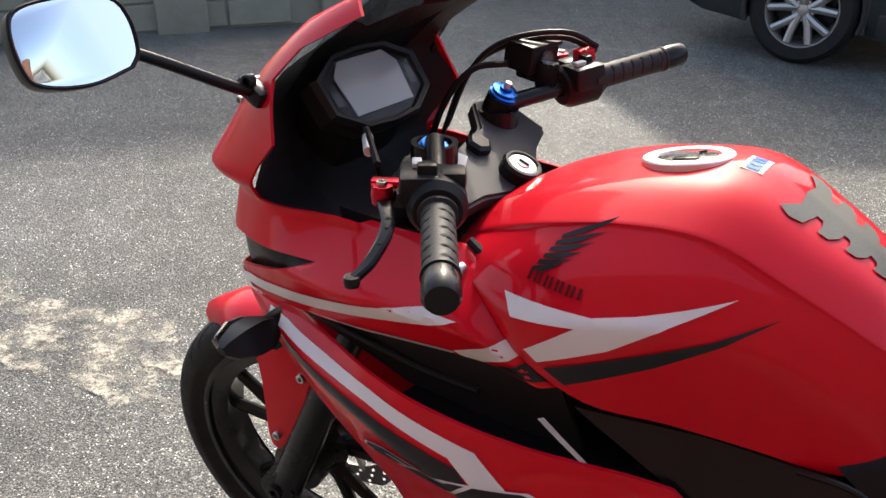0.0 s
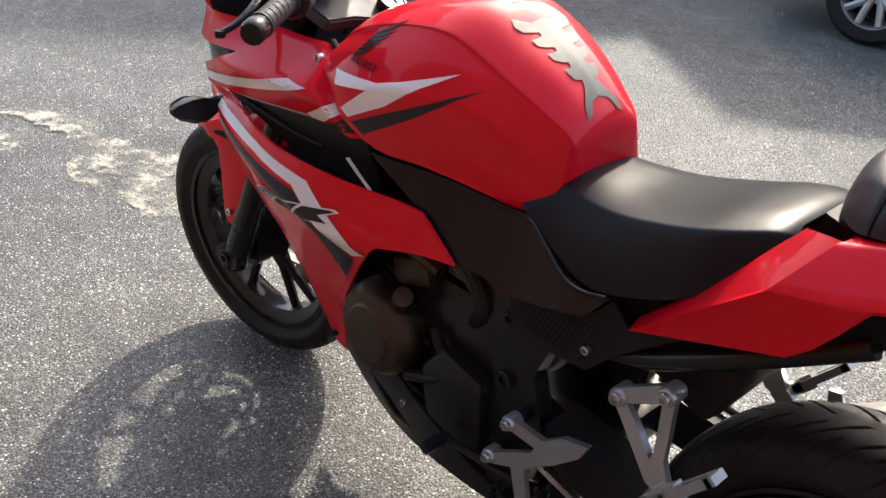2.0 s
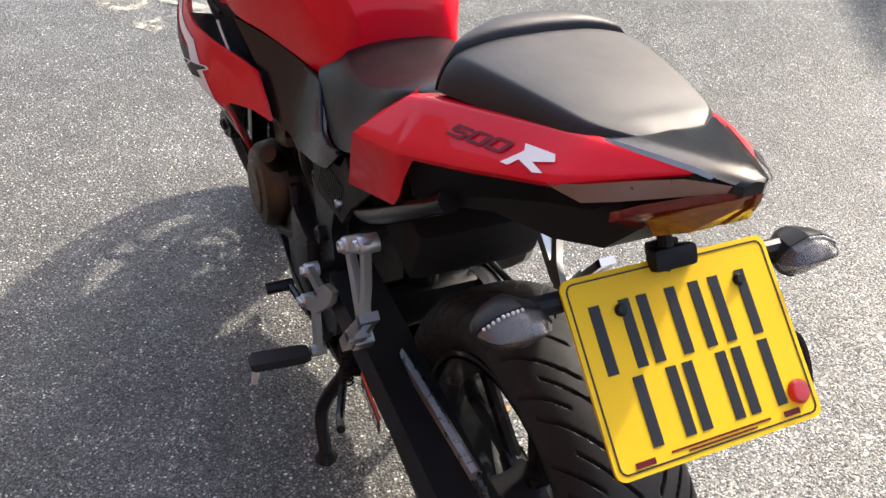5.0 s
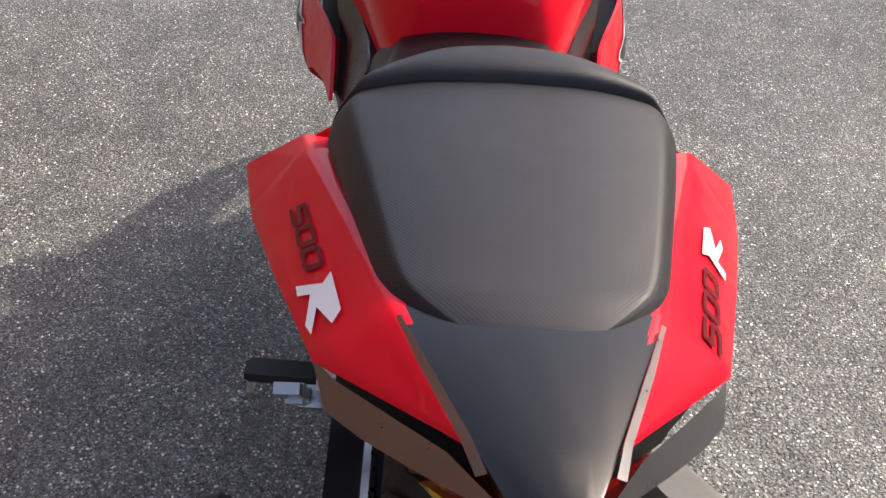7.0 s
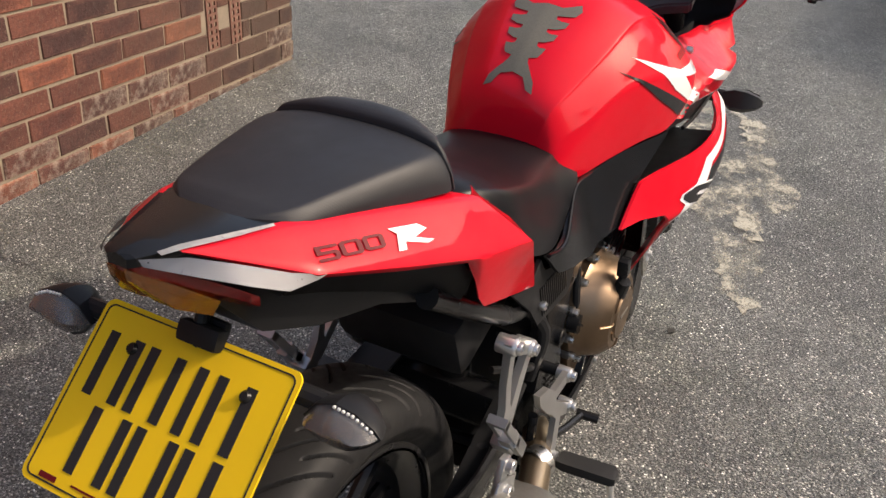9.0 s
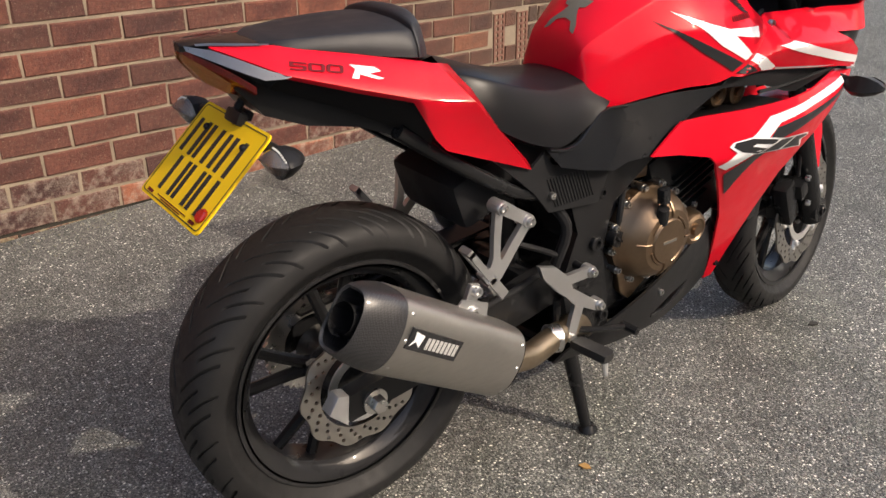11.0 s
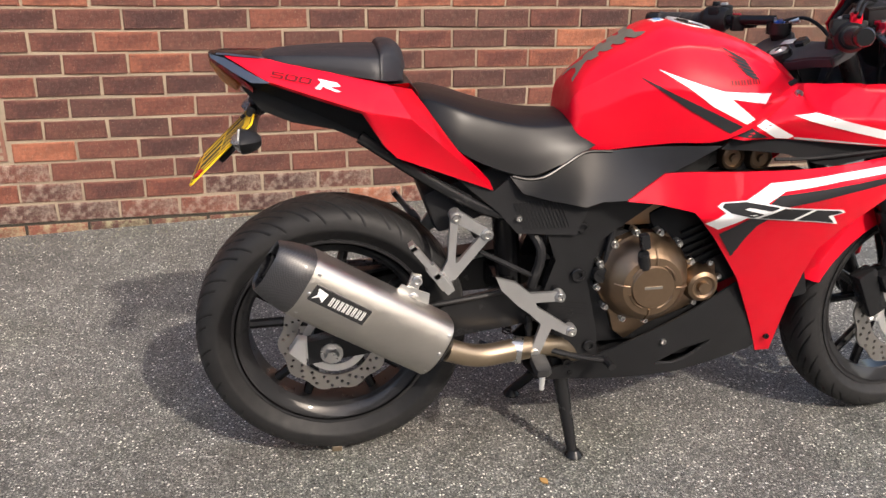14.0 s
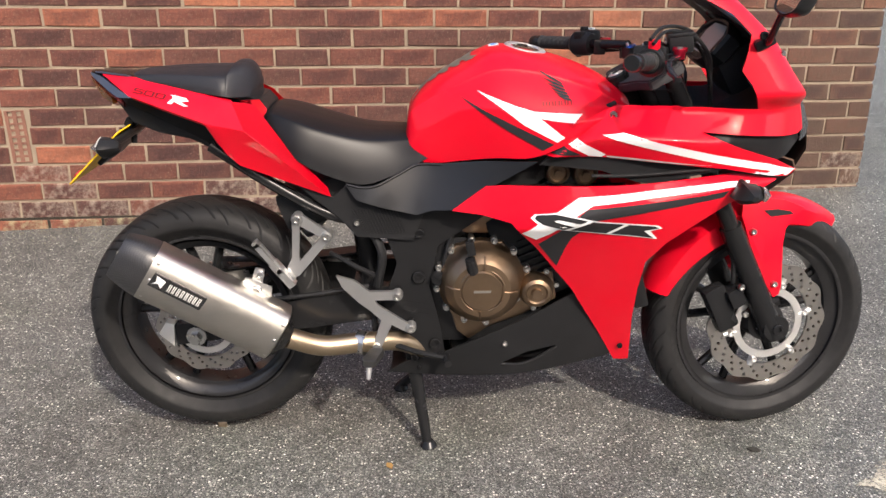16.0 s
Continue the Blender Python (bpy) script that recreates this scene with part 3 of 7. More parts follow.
# -- wheels --
def tyre_bm(c, radius, half, bead, grooves, n):
    """A tyre with long curved slashes cut into its tread, one short between two long on each side."""
    us = [-1 + 0.22 * j / 8 for j in range(8)] + [-0.78 + 1.56 * j / 150 for j in range(150)] + [0.78 + 0.22 * j / 8 for j in range(9)]
    k = len(us) - 1
    bm = bmesh.new()
    rows = []

    def slash(phase, a, a0, a1, width):
        p = abs((phase % 1) - 0.5)
        across = max(0.0, 1 - (p / width) ** 2)
        along = min(1.0, max(0.0, (a - a0) / 0.05), max(0.0, (a1 - a) / 0.05))
        return min(1.0, across * 1.8) * min(1.0, along * 2)

    for i in range(n):
        t = 2 * math.pi * i / n
        row = []
        for j in range(k + 1):
            u = us[j]
            a = abs(u)
            y = half * math.sin(min(1, a * 1.18) * math.pi / 2) * (1 if u >= 0 else -1)
            if a > 0.85:
                y *= 1 - (a - 0.85) * 1.9
            r = radius - (radius - bead) * (a ** 2.6)
            if a < 0.78:
                turn = t * grooves / (2 * math.pi) + (0.5 if u > 0 else 0.0)
                bend = 2.3 * a - 1.1 * a * a
                r -= 0.006 * max(slash(turn + bend, a, 0.10, 0.66, 0.034), slash(turn + bend + 0.33, a, 0.30, 0.74, 0.028), slash(turn + bend + 0.66, a, 0.03, 0.44, 0.028))
            elif 0.80 < a < 0.83:
                r -= 0.001
            row.append(bm.verts.new(c + Vector((r * math.cos(t), y, r * math.sin(t)))))
        rows.append(row)
    for i in range(n):
        a, b = rows[i], rows[(i + 1) % n]
        for j in range(k):
            bm.faces.new((a[j], b[j], b[j + 1], a[j + 1]))
    return bm


def disc_bm(c, y, r_out, r_in, waves, holes, hole_r, thick=0.005):
    outer = [((r_out + 0.004 * math.cos(waves * a)) * math.cos(a), (r_out + 0.004 * math.cos(waves * a)) * math.sin(a)) for a in (2 * math.pi * k / 120 for k in range(120))]
    inner = [(r_in * math.cos(a), r_in * math.sin(a)) for a in (2 * math.pi * k / 60 for k in range(60))]
    loops = [outer, inner]
    for k in range(holes):
        for m, f in enumerate((0.22, 0.5, 0.78)):
            a = 2 * math.pi * (k + m * 0.33) / holes
            r = r_in + (r_out - r_in) * f
            loops.append([(r * math.cos(a) + hole_r * math.cos(b), r * math.sin(a) + hole_r * math.sin(b)) for b in (2 * math.pi * q / 8 for q in range(8))])
    bm = shell(loops, lambda x, z: 0.0, 1, thick, 0.02)
    bm.transform(Matrix.Translation(c + Vector((0, y, 0))))
    return bm


def wheel(name, c, radius, half, rim_half, grooves, m, label):
    rim_r = 0.222
    prof = [(rim_r, -rim_half), (rim_r + 0.004, -rim_half), (rim_r + 0.004, -rim_half + 0.008), (rim_r - 0.012, -rim_half + 0.014), (rim_r - 0.026, -rim_half * 0.5), (rim_r - 0.028, 0)]
    prof += [(r, -y) for r, y in reversed(prof[:-1])]
    inner = [(r - 0.007, y) for r, y in reversed(prof)]
    rim = lathe(prof + inner, c, 72, closed=True)
    hub = lathe([(0.022, -0.075), (0.048, -0.07), (0.05, -0.02), (0.06, 0), (0.05, 0.02), (0.048, 0.07), (0.022, 0.075)], c, 32)
    w = part(name, joined(rim, hub), BLACK_GLOSS, bike, label, m)
    part("tyre", tyre_bm(c, radius, half, rim_r + 0.002, grooves, 900), RUBBER, w, "dusty black road tyre with curved grooves", m, 50)
    for k in range(5):
        a = 2 * math.pi * k / 5 + 0.35

        def at(r, da, y=0.0):
            return c + Vector((r * math.cos(a + da), y, r * math.sin(a + da)))

        legs = [tube([at(0.045, 0), at(0.075, 0)], (0.021, 0.018), 10, smooth=False)]
        for d in (-1, 1):
            legs.append(tube([at(0.055, d * 0.10), at(0.10, d * 0.15), at(0.2, d * 0.22)], (0.013, 0.011), 8, 4))
        part("spoke", joined(*legs), BLACK_METAL, w, "", m)
    return w


front_wheel = wheel("front_wheel", F_AXLE, 0.292, 0.058, 0.046, 16, TURN, "black five-spoke front wheel")
rear_wheel = wheel("rear_wheel", R_AXLE, 0.304, 0.078, 0.062, 20, None, "black five-spoke rear wheel")
part("brake_disc", disc_bm(F_AXLE, -0.068, 0.155, 0.112, 12, 24, 0.0042), DISC, front_wheel, "drilled wavy steel brake disc", TURN)
part("sensor_ring", disc_bm(F_AXLE, -0.076, 0.088, 0.074, 0, 0, 0.003, 0.003), ALLOY, front_wheel, "", TURN)
for k in range(6):
    a = 2 * math.pi * k / 6 + 0.2
    p = F_AXLE + Vector((0.10 * math.cos(a), -0.072, 0.10 * math.sin(a)))
    part("disc_bobbin", joined(tube([p + Vector((-0.016 * math.cos(a), 0, -0.016 * math.sin(a))), p + Vector((0.018 * math.cos(a), 0, 0.018 * math.sin(a)))], 0.008, 8, smooth=False), bolt(p + Vector((0, -0.008, 0)), 0.008)), ALLOY, front_wheel, "", TURN)
part("brake_disc", disc_bm(R_AXLE, -0.085, 0.120, 0.085, 10, 20, 0.004), DISC, rear_wheel, "drilled steel brake disc")
part("sensor_ring", disc_bm(R_AXLE, -0.092, 0.068, 0.056, 0, 0, 0.003, 0.003), ALLOY, rear_wheel)
part("sprocket", disc_bm(R_AXLE, 0.098, 0.100, 0.060, 41, 0, 0.004, 0.006), STEEL, rear_wheel)

# -- front end --
for s in (-1, 1):
    foot, top = Vector((1.392, s * 0.100, 0.285)), Vector((1.079, s * 0.100, 0.960))
    d = (top - foot).normalized()
    leg = part("fork_leg", tube([foot - d * 0.02, foot + d * 0.30], (0.030, 0.027), 18, smooth=False), BLACK_METAL, bike, "black lower fork leg", TURN)
    part("fork_tube", tube([foot + d * 0.29, top], 0.0205, 18, smooth=False), BLACK_METAL, leg, "", TURN)
    part("axle_clamp", joined(lathe([(0, s * 0.07), (0.030, s * 0.07), (0.033, s * 0.10), (0.033, s * 0.125), (0.0, s * 0.128)], (F_AXLE.x, 0, F_AXLE.z), 24), bolt((F_AXLE.x, s * 0.130, F_AXLE.z), 0.014, s)), BLACK_METAL, leg, "", TURN)
    cap = part("fork_cap", lathe([(0, -0.004), (0.020, -0.004), (0.020, 0.004), (0.0175, 0.0055), (0.0175, 0.010), (0.009, 0.011), (0.009, 0.014), (0.0, 0.014)], (0, 0, 0), 24, "z"), BLUE, leg, "blue anodised preload adjuster", TURN @ Matrix.Translation(top) @ Matrix.Rotation(-RAKE, 4, "Y"))
    part("adjuster_screw", lathe([(0.0045, 0.014), (0.0045, 0.022), (0, 0.022)], (0, 0, 0), 10, "z"), ALLOY, leg, "", TURN @ Matrix.Translation(top) @ Matrix.Rotation(-RAKE, 4, "Y"))

yoke = bmesh.new()
outline = [(-0.045, -0.135), (0.0, -0.140), (0.045, -0.125), (0.055, -0.09), (0.02, -0.045), (0.015, 0.045), (0.055, 0.09), (0.045, 0.125), (0.0, 0.14), (-0.045, 0.135), (-0.055, 0.08), (-0.075, 0.04), (-0.075, -0.04), (-0.055, -0.08)]
yf = yoke.faces.new([yoke.verts.new((x, y, 0)) for x, y in outline])
ye = bmesh.ops.extrude_face_region(yoke, geom=[yf])
bmesh.ops.translate(yoke, verts=[v for v in ye["geom"] if isinstance(v, bmesh.types.BMVert)], vec=(0, 0, 0.024))
bmesh.ops.bevel(yoke, geom=yoke.edges, offset=0.004, segments=2, affect="EDGES")
AT_YOKE = TURN @ Matrix.Translation((1.080, 0, 0.905)) @ Matrix.Rotation(-RAKE, 4, "Y")
top_yoke = part("top_yoke", yoke, COCKPIT, bike, "black triple clamp", AT_YOKE)
part("ignition_switch", lathe([(0.0, 0.0), (0.027, 0.0), (0.027, 0.026), (0.024, 0.030), (0.021, 0.030), (0.020, 0.027), (0.0, 0.027)], (-0.062, 0.0, 0.012), 32, "z"), BLACK_METAL, top_yoke, "black ignition lock", AT_YOKE)
part("lock_face", lathe([(0, 0.0305), (0.008, 0.0305), (0.009, 0.029), (0.017, 0.029), (0.0195, 0.027)], (-0.062, 0.0, 0.012), 32, "z"), ALLOY, top_yoke, "silver lock face", AT_YOKE)
part("key_slot", box((0.014, 0.003, 0.002), pose(-0.062, 0.0, 0.0435)), BLACK_MATT, top_yoke, "", AT_YOKE)
part("stem_nut", lathe([(0, 0.024), (0.018, 0.024), (0.018, 0.032), (0.013, 0.036), (0, 0.036)], (0.0, 0.0, 0.0), 6, "z"), BLACK_METAL, top_yoke, "", AT_YOKE)
part("label_sticker", box((0.022, 0.030, 0.0006), pose(0.004, 0.048, 0.0248, 0, 0, 20)), LIGHT_PRINT, top_yoke, "", AT_YOKE)


def clip_on(s, inner, end):
    """One handlebar: the clamp, the bar, a rubber grip with its grooves, the switches and the end weight."""
    a, b = Vector(inner), Vector(end)
    d = (b - a).normalized()
    length = (b - a).length
    m = Matrix.Translation(a) @ d.to_track_quat("Z", "Y").to_matrix().to_4x4()
    bar = part("handlebar", joined(tube([a, b - d * 0.03], 0.0115, 16, smooth=False), lathe([(0.021, -0.016), (0.028, -0.016), (0.028, 0.010), (0.021, 0.010)], a - d * 0.01 - Vector((0, 0, 0.014)), 20, "z", True)), BLACK_METAL, bike, "black clip-on handlebar")
    g0, g1 = length - 0.155, length - 0.038
    rubber = bmesh.new()
    rows = []
    n, turns = 72, 40
    for i in range(n + 1):
        z = g0 + (g1 - g0) * i / n
        row = []
        for q in range(turns):
            a = 2 * math.pi * q / turns
            r = 0.0168
            if i < 4 or i > n - 3:
                r = 0.0205 if i < 4 else 0.0182
            else:
                # short slanted slashes in three staggered columns
                col, rest = divmod(a * 3 / (2 * math.pi), 1)
                h = ((z - g0) / 0.017 + 0.33 * col + 0.35 * rest) % 1
                if rest < 0.72 and abs(h - 0.5) < 0.085:
                    r = 0.0154
            row.append(rubber.verts.new((r * math.cos(a), r * math.sin(a), z)))
        rows.append(row)
    for p, w in zip(rows, rows[1:]):
        for q in range(turns):
            rubber.faces.new((p[q], p[(q + 1) % turns], w[(q + 1) % turns], w[q]))
    for row in (rows[0], rows[-1]):
        rubber.faces.new(row)
    part("grip", rubber, GRIP, bar, "black rubber grip with slanted grooves", m)
    part("bar_end", lathe([(0.0, g1), (0.0165, g1), (0.0175, g1 + 0.012), (0.0175, g1 + 0.030), (0.0145, g1 + 0.036), (0, g1 + 0.036)], (0, 0, 0), 24, "z"), BLACK_METAL, bar, "", m)
    sw = joined(lathe([(0.0, g0 - 0.062), (0.024, g0 - 0.062), (0.030, g0 - 0.052), (0.031, g0 - 0.012), (0.025, g0 - 0.002), (0, g0 - 0.002)], (0, 0, 0), 24, "z"), box((0.040, 0.034, 0.048), pose(-0.018, 0.016, g0 - 0.034), 0.008), box((0.026, 0.020, 0.026), pose(0.016, 0.022, g0 - 0.036), 0.006), box((0.020, 0.020, 0.012), pose(-0.010, 0.032, g0 - 0.026), 0.003))
    part("switch_pod", sw, BLACK_PLASTIC, bar, "black switch housing", m)
    part("switch_button", box((0.010, 0.008, 0.016), pose(-0.020, 0.034, g0 - 0.042), 0.002), LIGHT_PRINT, bar, "", m)
    part("switch_button", box((0.008, 0.010, 0.012), pose(-0.036, 0.010, g0 - 0.020), 0.002), GRIP, bar, "", m)
    if s < 0:
        part("kill_switch", box((0.022, 0.028, 0.026), pose(0.004, 0.032, g0 - 0.018), 0.005), RED, bar, "red engine stop switch", m)
    return bar, m, g0


bar_left, M_LEFT, G_LEFT = clip_on(1, (1.058, 0.106, 0.966), (0.852, 0.366, 0.946))
bar_right, M_RIGHT, G_RIGHT = clip_on(-1, (1.095, -0.098, 0.955), (0.962, -0.372, 0.992))


def lever(s, pivot, tip, colour):
    """A short folding lever: a curved flat blade with a ball end and drilled holes, on a pivot block."""
    a, b = Vector(pivot), Vector(tip)
    mid = a.lerp(b, 0.35) + Vector((-0.020, 0, 0.004))
    pts = [Vector(p) for p in spline([a, mid, a.lerp(b, 0.75) + Vector((-0.014, 0, 0.002)), b], 7)]
    bm = bmesh.new()
    rows = []
    for i, p in enumerate(pts):
        d = (pts[min(i + 1, len(pts) - 1)] - pts[max(0, i - 1)]).normalized()
        side = d.cross(Vector((0, 0, 1))).normalized()
        up = side.cross(d)
        w, h = 0.0075 - 0.0022 * i / len(pts), 0.0042
        rows.append([p + side * w * x + up * h * z for x, z in ((-1, -0.6), (-0.6, -1), (0.6, -1), (1, -0.6), (1, 0.6), (0.6, 1), (-0.6, 1), (-1, 0.6))])
    ob = part("lever", joined(loft(rows), lathe([(0, -0.005), (0.0075, -0.005), (0.0085, 0), (0.0075, 0.005), (0, 0.005)], b, 16, "z")), BLACK_METAL, bike, "black short-reach hand lever")
    part("adjuster", joined(lathe([(0, -0.010), (0.011, -0.010), (0.012, 0), (0.011, 0.010), (0, 0.011)], a + Vector((0, 0, 0.004)), 16, "z"), box((0.030, 0.014, 0.009), pose(a.x + 0.004, a.y - s * 0.010, a.z + 0.012, 0, 0, 30 * s), 0.003)), colour, ob, "red anodised lever adjuster")
    for k in (0.3, 0.4, 0.5):
        q = pts[int(len(pts) * k)]
        part("lightening_hole", lathe([(0, 0.0044), (0.0026, 0.0048), (0, 0.0048)], q, 10, "z"), BLACK_MATT, ob)
    part("pivot_bolt", lathe([(0, 0.012), (0.006, 0.012), (0.006, 0.018), (0.003, 0.018), (0.003, 0.015), (0, 0.015)], a, 12, "z"), STEEL, ob)
    part("lever_bracket", joined(box((0.040, 0.070, 0.016), pose(a.x + 0.004, a.y - s * 0.040, a.z - 0.004, 0, 0, s * 18), 0.004), box((0.030, 0.02, 0.036), pose(a.x - 0.02, a.y - s * 0.07, a.z, 0, 0, 0), 0.005)), BLACK_METAL, ob)
    return ob


lever(1, (1.020, 0.243, 0.953), (0.976, 0.340, 0.913), RED_ANOD)
lever(-1, (1.090, -0.235, 0.985), (1.06, -0.345, 0.955), RED_ANOD)
reservoir = part("brake_reservoir", joined(box((0.050, 0.062, 0.036), pose(1.105, -0.178, 1.004, 0, -6, -8), 0.006), box((0.054, 0.066, 0.007), pose(1.103, -0.178, 1.024, 0, -6, -8), 0.003)), BLACK_PLASTIC, bike, "black brake fluid reservoir")
part("sight_glass", lathe([(0, 0), (0.012, 0), (0.012, 0.004), (0, 0.004)], (0, 0, 0), 20, "x"), SMOKE_LENS, reservoir, "", pose(1.077, -0.172, 1.004, 0, 0, 172))
part("throttle_cable", joined(tube([(1.03, -0.230, 1.018), (1.06, -0.20, 1.038), (1.11, -0.160, 1.034), (1.15, -0.138, 1.012), (1.18, -0.128, 0.970), (1.20, -0.11, 0.90)], 0.004, 8), tube([(1.035, -0.236, 1.010), (1.068, -0.20, 1.030), (1.115, -0.164, 1.024), (1.158, -0.140, 1.002), (1.188, -0.128, 0.960), (1.20, -0.10, 0.89)], 0.004, 8)), BLACK_PLASTIC, bike, "pair of black throttle cables")
part("brake_hose", tube([(1.125, -0.150, 0.995), (1.165, -0.115, 0.985), (1.20, -0.09, 0.92), (1.22, -0.07, 0.80)], 0.005, 8), BLACK_PLASTIC, bike)
part("clutch_cable", joined(tube([(1.09, 0.17, 0.95), (1.15, 0.12, 0.965), (1.19, 0.06, 0.90), (1.16, 0.05, 0.80)], 0.0045, 8)), BLACK_PLASTIC, bike)
part("cable_ferrule", tube([(1.115, 0.155, 0.955), (1.135, 0.135, 0.963)], 0.007, 10, smooth=False), ALLOY, bike)

# -- front mudguard --
def mudguard():
    rings = []
    for k in range(25):
        a = radians(50 + (162 - 50) * k / 24)
        r = 0.306
        c = F_AXLE + Vector((r * math.cos(a), 0, r * math.sin(a)))
        o = Vector((math.cos(a), 0, math.sin(a)))
        w = 0.058 + 0.012 * math.sin(math.pi * k / 24) - (0.035 * (1 - k / 4) if k < 4 else 0)
        drop = 0.030 + 0.03 * math.sin(math.pi * k / 24)
        top = [(-w, -drop), (-w * 0.97, -0.012), (-w * 0.70, 0.004), (0, 0.014), (w * 0.70, 0.004), (w * 0.97, -0.012), (w, -drop)]
        low = [(y * 0.95, h - 0.004) for y, h in reversed(top)]
        rings.append([c + o * h + Vector((0, y, 0)) for y, h in top + low])
    return loft(rings)


guard = part("front_mudguard", mudguard(), RED, bike, "red front mudguard", TURN, 40)
for s in (-1, 1):
    side = slab([(1.301, 0.576), (1.306, 0.606), (1.344, 0.616), (1.415, 0.608), (1.466, 0.586), (1.440, 0.566), (1.414, 0.540), (1.405, 0.506), (1.409, 0.400), (1.405, 0.376), (1.390, 0.369), (1.344, 0.441), (1.315, 0.527)], s * 0.098, s * 0.104, 0.002)
    for v in side.verts:
        v.co.y -= s * max(0, (v.co.z - 0.50)) * 0.22
    part("mudguard_stay", side, RED, guard, "red mudguard side stay", TURN)
    for x, z in ((1.328, 0.538), (1.389, 0.404)):
        part("screw", bolt((x, s * (0.106 - max(0, z - 0.5) * 0.22), z), 0.008, s), STEEL, guard, "", TURN)
    slot = slab([(1.358, 0.586), (1.376, 0.570), (1.434, 0.573), (1.428, 0.580), (1.395, 0.587)], s * 0.103, s * 0.1055, 0.0006, 1)
    for v in slot.verts:
        v.co.y -= s * max(0, (v.co.z - 0.50)) * 0.22
    part("vent_slot", slot, BLACK_MATT, guard, "black vent slot", TURN)
    caliper = joined(box((0.055, 0.040, 0.120), pose(F_AXLE.x - 0.135, s * 0.085, F_AXLE.z + 0.055, 0, -25, 0), 0.010), box((0.04, 0.06, 0.05), pose(F_AXLE.x - 0.105, s * 0.09, F_AXLE.z + 0.085, 0, -25, 0), 0.008))
    if s < 0:
        cal = part("brake_caliper", caliper, BLACK_METAL, bike, "black front brake caliper", TURN)
        for q in ((-0.10, 0.115), (-0.085, 0.045)):
            part("screw", bolt((F_AXLE.x + q[0], -0.122, F_AXLE.z + q[1]), 0.008), STEEL, cal, "", TURN)
        part("brake_line", tube([(F_AXLE.x - 0.11, -0.10, F_AXLE.z + 0.12), (1.275, -0.10, 0.50), (1.235, -0.09, 0.60), (1.22, -0.07, 0.72)], 0.006, 8), BLACK_PLASTIC, cal, "", TURN)
    else:
        caliper.free()

# -- fuel tank --
T_TOP = [(0.518, 0.800), (0.530, 0.862), (0.578, 0.912), (0.644, 0.952), (0.72, 0.987), (0.80, 0.978), (0.88, 0.956), (0.95, 0.927), (1.0, 0.895), (1.03, 0.868)]
T_SHOULDER = [(0.056, 0.795), (0.072, 0.848), (0.092, 0.882), (0.112, 0.918), (0.124, 0.948), (0.130, 0.944), (0.132, 0.924), (0.120, 0.895), (0.098, 0.868), (0.075, 0.852)]
T_WIDE = [(0.070, 0.780), (0.090, 0.800), (0.120, 0.826), (0.149, 0.864), (0.180, 0.872), (0.198, 0.858), (0.203, 0.842), (0.176, 0.846), (0.132, 0.850), (0.092, 0.843)]
T_LOW = [(0.080, 0.752), (0.098, 0.744), (0.115, 0.738), (0.137, 0.748), (0.166, 0.760), (0.192, 0.766), (0.200, 0.800), (0.166, 0.834), (0.120, 0.842), (0.082, 0.838)]


def tank_bm():
    rows = spline([(x, z, *a, *b, *c) for (x, z), a, b, c in zip(T_TOP, T_SHOULDER, T_WIDE, T_LOW)], 5)
    rings = []
    for x, zt, ys, zs, yw, zw, yl, zl in rows:
        half = spline([(0, zt), (ys * 0.55, zt - (zt - zs) * 0.22), (ys * 0.965, zs + (zt - zs) * 0.075), (ys + 0.003, zs - 0.005), (ys + (yw - ys) * 0.56, zs + (zw - zs) * 0.50), (ys + (yw - ys) * 0.88, zs + (zw - zs) * 0.87)], 4)
        half = [tuple(p) for p in half] + [(yw - 0.0006, zw + (zs - zw) * 0.03), (yw - 0.0002, zw + (zl - zw) * 0.05)] + [(yw + (yl - yw) * k + 0.003 * math.sin(math.pi * k), zw + (zl - zw) * k) for k in (0.15, 0.4, 0.7, 1.0)]
        ring = [(y, z) for y, z in half] + [(yl * 0.8, zl - 0.006), (0, zl - 0.006)]
        ring += [(-y, z) for y, z in reversed(ring[1:-1])]
        rings.append([Vector((x, y, z)) for y, z in ring])
    return loft(rings)


tank = part("fuel_tank", tank_bm(), RED, bike, "glossy red fuel tank", None, 60)
TANK = skin(tank)


def on_top(tree, x, y):
    hit, nor, _, _ = tree.ray_cast(Vector((x, y, 2)), Vector((0, 0, -1)))
    return hit, nor


CAP_AT, CAP_N = on_top(TANK, 0.797, 0)
CAP_AT = CAP_AT - CAP_N * 0.0040
AT_CAP = Matrix.Translation(CAP_AT) @ CAP_N.to_track_quat("Z", "Y").to_matrix().to_4x4()
cap = part("filler_cap", lathe([(0, 0.003), (0.034, 0.003), (0.035, 0.005), (0.047, 0.005), (0.049, 0.003), (0.049, -0.008), (0, -0.008)], (0, 0, 0), 48, "z"), ALLOY, tank, "silver aircraft-style filler cap", AT_CAP)
part("cap_plate", lathe([(0, 0.0042), (0.031, 0.0040), (0.0335, 0.0030), (0.0335, 0.001)], (0, 0, 0), 40, "z"), metal("grey_cap_plate", (0.36, 0.34, 0.31), 0.22), cap, "grey hinged plate", AT_CAP)
part("cap_flap", box((0.026, 0.012, 0.003), pose(0.016, 0.012, 0.0052, 0, 0, 120), 0.002), BLACK_METAL, cap, "", AT_CAP)
part("key_slot", box((0.010, 0.0025, 0.002), pose(-0.018, 0.004, 0.0055)), BLACK_MATT, cap, "", AT_CAP)
